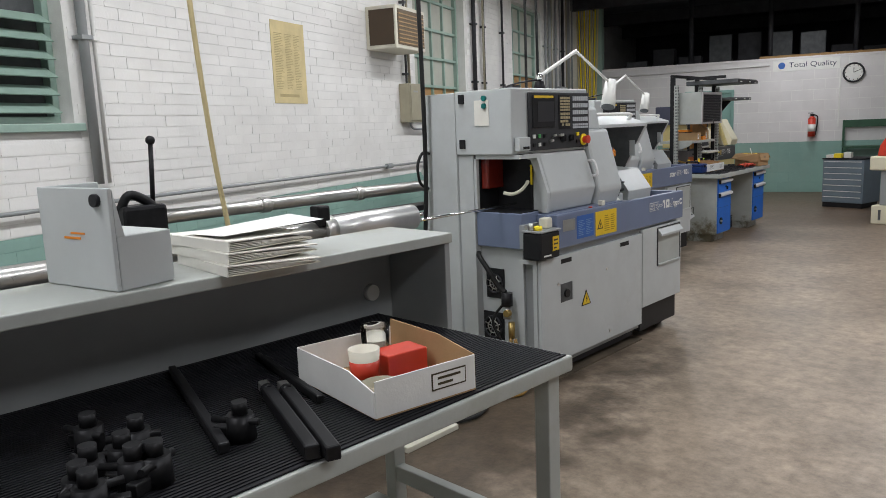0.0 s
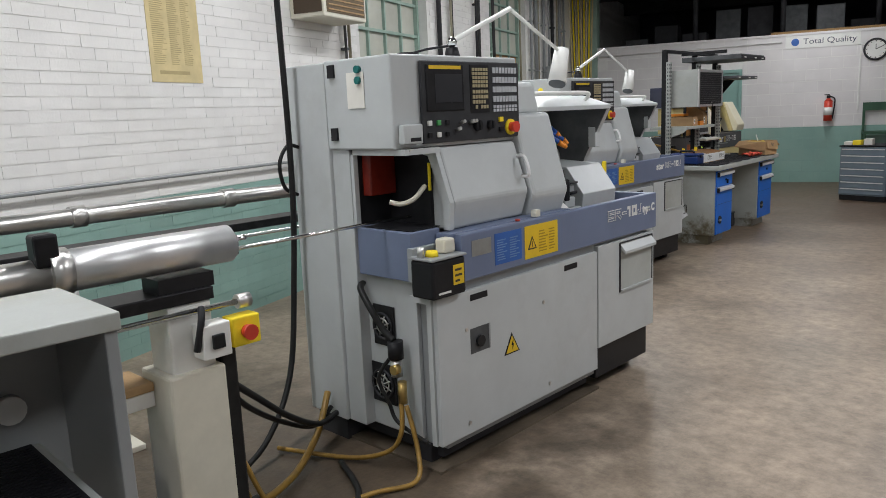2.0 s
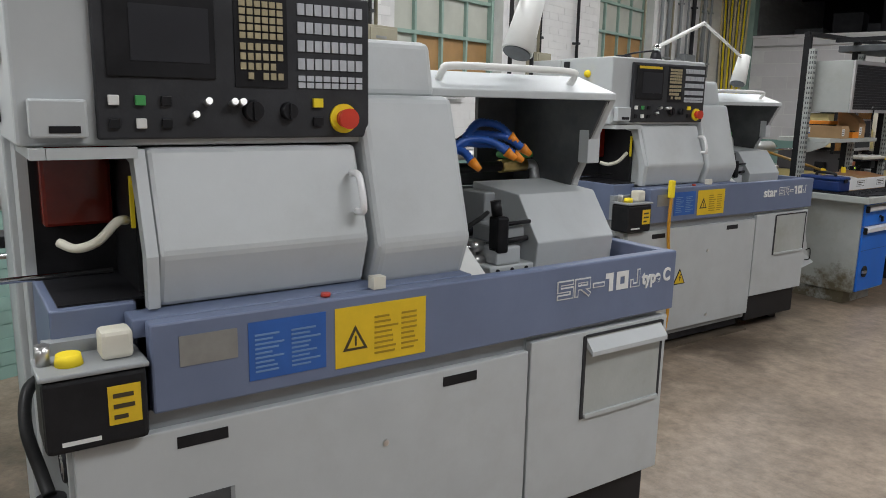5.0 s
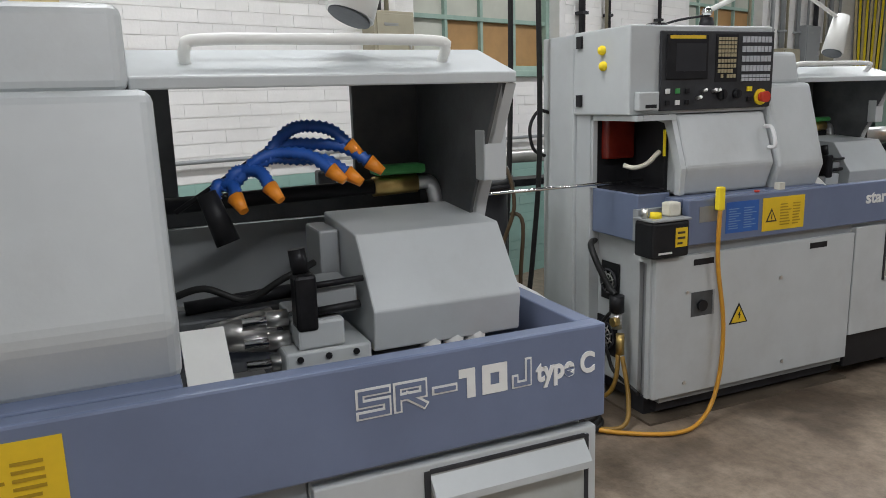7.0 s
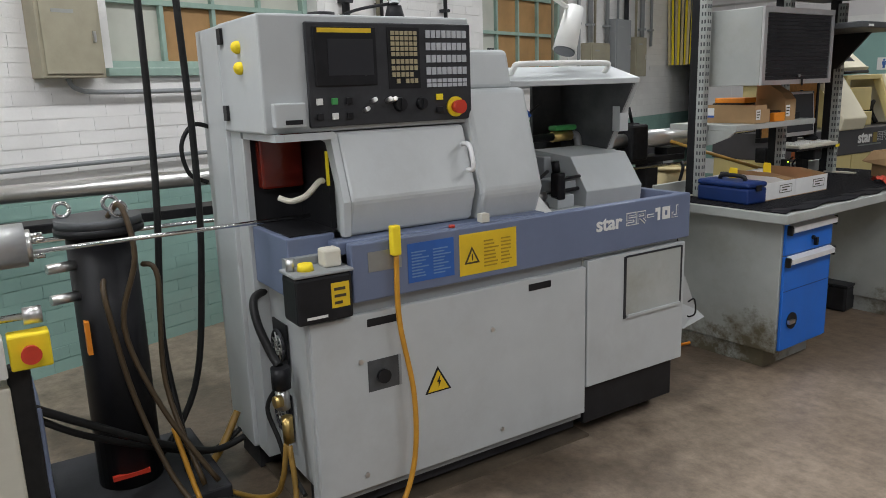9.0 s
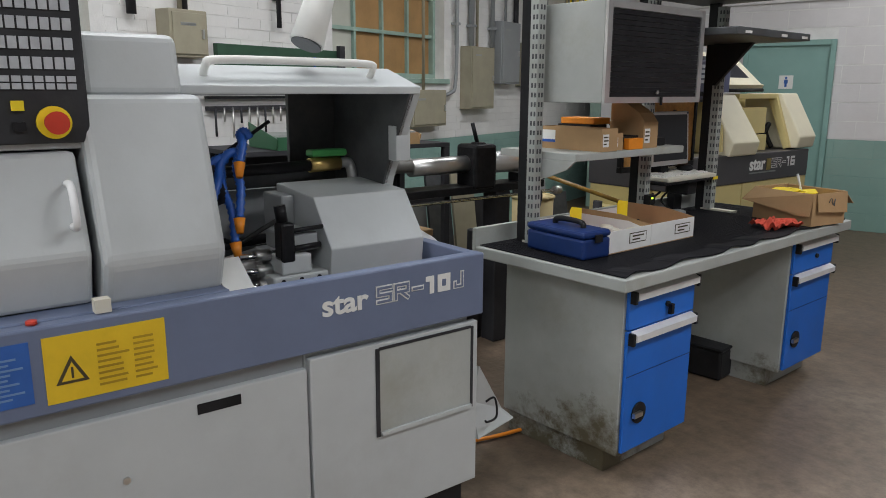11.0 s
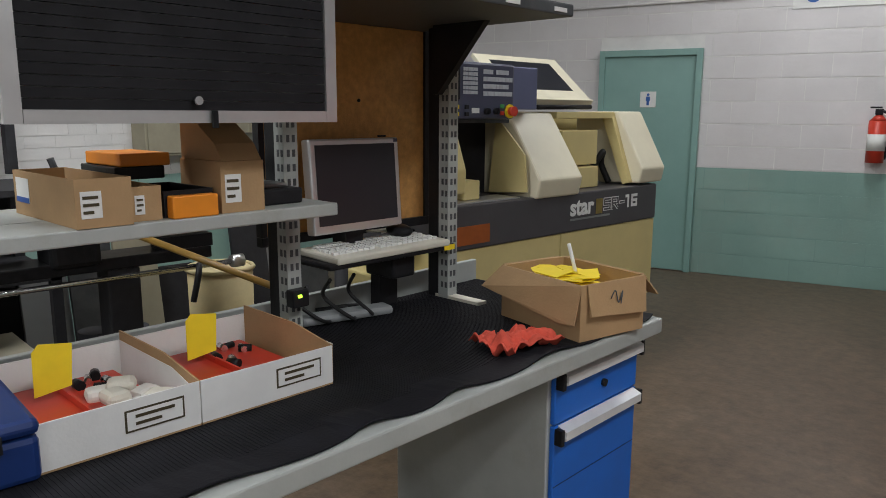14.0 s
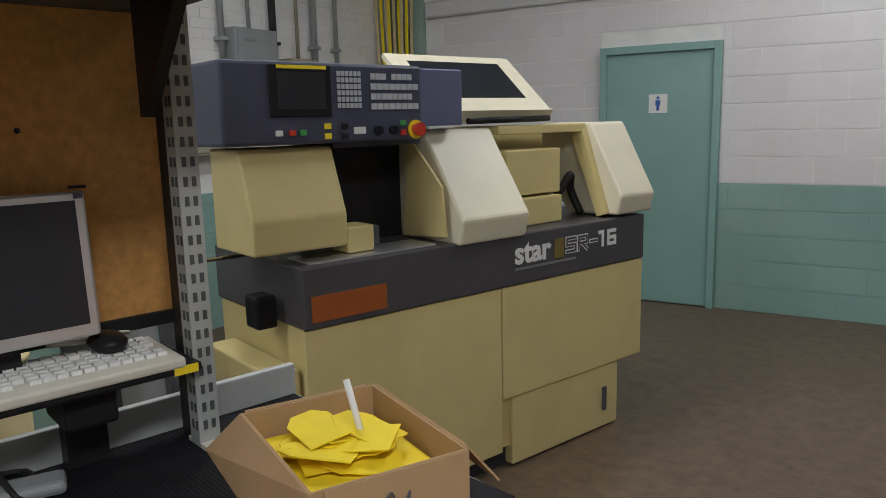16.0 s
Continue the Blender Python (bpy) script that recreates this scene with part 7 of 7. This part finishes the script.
for k in range(12):
    rr = random.Random(500 + k)
    z = (0.886, 0.731, 0.0)[k % 3]
    it = part("stored_box", box(-0.1, 0.1, -0.09, 0.09, 0, rr.uniform(0.06, 0.12), r=0.012), rr.choice([M_TOOLB, M_TOOLB, M_DARK, M_INNER, M_DARK, M_BOARD]))
    it.matrix_basis = Matrix.Translation((-5.1 + rr.uniform(-0.05, 0.15), 8.0 + 0.085 * k, z)) @ Matrix.Rotation(rr.uniform(-0.3, 0.3), 4, "Z")
    tagged(it, "assorted small box stored on the dark rack", "box", "stored boxes")
for x, y, h in ((-5.0, 9.02, 0.60), (-4.94, 9.34, 0.40)):
    fc = thing("file_cabinet", "low tan steel cabinet standing on the floor", "cabinet", Matrix.Translation((x, y, 0)), "tan cabinets")
    part("case", box(-0.16, 0.16, -0.14, 0.14, 0, h, r=0.006), M_TAN, fc)
    part("lid", box(-0.165, 0.165, -0.145, 0.145, h, h + 0.012, r=0.003), M_TAN, fc)
bk = thing("bucket", "cream plastic bucket behind the bench", "bucket", Matrix.Translation((-4.75, 9.9, 0.0)))
part("pail", rod((0, 0, 0.0), (0, 0, 0.85), 0.13, 0.14, seg=24), M_OLDPAPER, bk)
part("rim", torus((0, 0, 0.85), 0.142, 0.01, "Z"), M_OLDPAPER, bk)
# Thin amber hose, drawn as one straight cylinder.
stc = part("curtain_rod", rod((-4.3, 9.35, 1.12), (-3.72, 9.75, 0.90), 0.012), M_AMBER)
tagged(stc, "thin amber hose stretched straight behind the bench", "rod")
ec = part("extension_cord", hose([(-3.6, 7.7, 0.015), (-3.6, 8.1, 0.015), (-3.5, 8.5, 0.015), (-3.45, 9.0, 0.015)], 0.009), M_ORANGE)
tagged(ec, "orange extension cord on the floor", "cord")
for k in range(3):
    rr = random.Random(600 + k)
    tagged(part("floor_cable", hose([(-4.5, 8.15 + 0.07 * k, 0.6), (-4.4 + 0.05 * rr.random(), 8.2 + 0.08 * k, 0.3), (-4.2 + 0.1 * rr.random(), 8.25 + 0.12 * rr.random(), 0.03), (-4.0 - 0.15 * rr.random(), 8.4 + 0.1 * rr.random(), 0.02), (-4.2, 8.6 + 0.1 * rr.random(), 0.1 * rr.random() + 0.02), (-4.45, 8.55, 0.3)], 0.013), M_HOSE), "black cable looped on the floor by the bench", "cable", "floor cables")
for k, mt5 in enumerate((M_GREYD, M_INNER, M_TAN, M_DARK, M_BTEAL, M_DARK, M_GREYD, M_INNER)):
    rr = random.Random(700 + k)
    lb = part("leaning_board", box(-0.012, 0.012, -0.10, 0.10, 0, rr.uniform(0.75, 1.1), r=0.003), mt5)
    lb.matrix_basis = Matrix.Translation((-5.25 + 0.03 * (k % 3), 9.35 + 0.2 * k, 0)) @ Matrix.Rotation(radians(-9), 4, "Y")
    tagged(lb, "offcut board leaning in the dim corner behind the bench", "board", "leaning boards")
for k in range(9):
    rr = random.Random(730 + k)
    sb_ = part("stored_part", rod((0, 0, 0), (0.02, 0.01, rr.uniform(0.3, 0.85)), rr.uniform(0.03, 0.07)), M_DARK if k % 3 else M_INNER)
    sb_.location = (-4.95 + 0.3 * rr.random(), 9.15 + 0.17 * k, 0)
    tagged(sb_, "dark round stock standing behind the bench", "stock", "standing stock")

# ---- far right ----
tc = thing("tool_chest", "grey-blue steel tool chest with seven drawers", "tool chest", Matrix.Translation((-2.95, 13.07, 0)) @ Matrix.Rotation(radians(-12), 4, "Z"))
M_CHEST = mat("grey_blue_chest", (0.17, 0.22, 0.27), 0.45, 0, 6, 0.1)
part("plinth", box(0.01, 0.66, 0.02, 0.55, 0, 0.08), M_BLACK, tc)
part("case", box(0, 0.67, 0.012, 0.6, 0.08, 0.80, r=0.004), M_CHEST, tc)
for k in range(7):
    d = part("drawer", box(0.02, 0.65, 0.0, 0.011, 0.10 + k * 0.098, 0.188 + k * 0.098, r=0.003), M_CHEST, tc)
    part("pull", box(0.03, 0.64, -0.014, 0.0, 0.17 + k * 0.098, 0.182 + k * 0.098), M_HANDLE, d)
part("top", box(-0.01, 0.68, -0.005, 0.61, 0.801, 0.82), M_MAT, tc)
for k, (x, mt6) in enumerate(((0.08, M_PAPER), (0.2, M_YTAG), (0.35, M_PAPER))):
    p_ = part("small_box", box(-0.05, 0.06, -0.06, 0.08, 0, 0.05 + 0.02 * k, r=0.004), mt6)
    p_.matrix_basis = Matrix.Translation((-2.95 + x, 13.2, 0.821))
    tagged(p_, "small box lying on the tool chest", "box", "chest boxes")
cr = thing("grinder", "cream machine base with a red cover at the aisle", "machine", Matrix.Translation((-1.78, 11.2, 0)) @ Matrix.Rotation(radians(-10), 4, "Z"))
part("base", box(0, 0.7, 0, 0.7, 0, 0.26, r=0.01), M_CREAML, cr)
part("pedestal", box(0.08, 0.62, 0.05, 0.65, 0.261, 0.75, r=0.02), M_GREYD, cr)
part("bed", box(-0.05, 0.75, 0, 0.7, 0.751, 0.95, r=0.02), M_CREAML, cr)
part("cover", prism([(0.02, 0.951), (0.7, 0.951), (0.7, 1.45), (0.25, 1.42), (0.05, 1.1)], 0.05, 0.6, r=0.02), M_RED, cr)
part("latch", box(0.1, 0.13, -0.01, 0.0, 0.06, 0.2), M_INNER, cr)
nb = thing("notice_frame", "dark green framed shelf unit by the far wall", "shelf", WALL @ Matrix.Translation((1.95, U1 - 0.45, 0)))
part("shelf_board", box(0, 0.9, 0, 0.4, 0.88, 0.92), M_GREENB, nb)
part("back_frame", box(0, 0.9, 0.36, 0.4, 1.28, 1.42), M_GREENB, nb)
for x in (0, 0.86):
    part("leg", box(x, x + 0.04, 0.36, 0.4, 0, 1.28), M_GREENB, nb)
    part("leg", box(x, x + 0.04, 0.0, 0.04, 0, 0.88), M_GREENB, nb)


# ---- bricks and blocks, last ----
def brick_mesh(name, l, h, d, material):
    bm = box(0, d, 0, l, 0, h)
    bm.faces.ensure_lookup_table()
    bmesh.ops.delete(bm, geom=[f for f in bm.faces if f.normal.x < -0.5], context="FACES_ONLY")
    me = bpy.data.meshes.new(name)
    bm.to_mesh(me)
    bm.free()
    me.materials.append(material)
    return me


def joined(name, boxes, material, parent):
    vs, fs = [], []
    for x0, x1, y0, y1, z0, z1 in boxes:
        n = len(vs)
        vs += [(x, y, z) for x in (x0, x1) for y in (y0, y1) for z in (z0, z1)]
        fs += [(n + 4, n + 6, n + 7, n + 5), (n, n + 4, n + 5, n + 1), (n + 2, n + 3, n + 7, n + 6), (n + 1, n + 5, n + 7, n + 3), (n, n + 2, n + 6, n + 4)]
    me = bpy.data.meshes.new(name)
    me.from_pydata(vs, [], fs)
    me.materials.append(material)
    ob = new(name, me)
    ob.parent = parent
    ob["kind"] = "stuff"
    return ob


BL, BH, JT = 0.209, 0.070, 0.006
white_me, teal_me = brick_mesh("brick", BL, BH, 0.010, M_WHITE), brick_mesh("brick", BL, BH, 0.010, M_TEAL)
rest_w, rest_t, made = [], [], 0
rb = random.Random(5)
row = 0
z = 0.0
while z + BH < WH - 0.3:
    u = U0 + (row % 2) * BL / 2 + rb.uniform(-0.02, 0.02)
    while u + BL < 23.5:
        hit = False
        for a, c, b0, b1 in WIN:
            if u + BL > a - 0.02 and u < c + 0.02 and z + BH > b0 - 0.06 and z < b1:
                hit = True
        if not hit:
            teal = z < 1.0
            dx = rb.uniform(-0.0015, 0.0015)
            if 4.4 < u < 7.0 and 1.0 < z < 2.45 and made < 290:
                ob = new("brick", teal_me if teal else white_me)
                ob.parent = wall_w
                ob.location = (W0 - 0.0065 + dx, u, z)
                made += 1
            else:
                (rest_t if teal else rest_w).append((W0 - 0.0065 + dx, W0 + 0.0035 + dx, u, u + BL, z, z + BH))
        u += BL + 0.0015
    z += BH + JT
    row += 1
dado = part("dado", box(W0 - 0.0005, W0 + 0.0005, U0, 23.9, 0, 0.995), M_MORTAR_T, wall_w)
joined("brickwork", rest_w, M_WHITE, wall_w)
joined("brickwork", rest_t, M_TEAL, wall_w)

KL, KH = 0.392, 0.192
kw, kt = [], []
kme_w = bpy.data.meshes.new("block")
bm = box(0, KL, -0.010, 0, 0, KH)
bm.to_mesh(kme_w)
bm.free()
kme_t = kme_w.copy()
kme_w.materials.append(M_BWHITE)
kme_t.materials.append(M_BTEAL)
count = 0
for r in range(13):
    w = -2.78 + (r % 2) * 0.2
    while w + KL < W1:
        zz = 0.004 + r * 0.2045
        if not (w + KL > DW0 - 0.0 and w < DW1 + 0.0 and zz < 2.12):
            if w < 5.2 and count < 290:
                ob = new("block", kme_t if zz < 1.0 else kme_w)
                ob.parent = wall_far
                ob.location = (w, U1 + 0.0065, zz)
                count += 1
            else:
                (kt if zz < 1.0 else kw).append((w, w + KL, U1 - 0.0035, U1 + 0.0065, zz, zz + KH))
        elif w < DW0 - 0.03 or w + KL > DW1 + 0.03:
            a, c = (w, DW0 - 0.004) if w < DW0 - 0.03 else (DW1 + 0.004, w + KL)
            (kt if zz < 1.0 else kw).append((a, c, U1 - 0.0035, U1 + 0.0065, zz, zz + KH))
        w += KL + 0.008
dado2 = part("dado", box(DW1, W1, U1 - 0.0005, U1 + 0.0003, 0, 1.02), M_MORTAR_T, wall_far)
for nm, lst, m_ in (("blockwork", kw, M_BWHITE), ("blockwork", kt, M_BTEAL)):
    bm = None
    for b_ in lst:
        bm = box(*b_, bm=bm)
    if bm is not None:
        o = part(nm, bm, m_, wall_far)
        o["kind"] = "stuff"
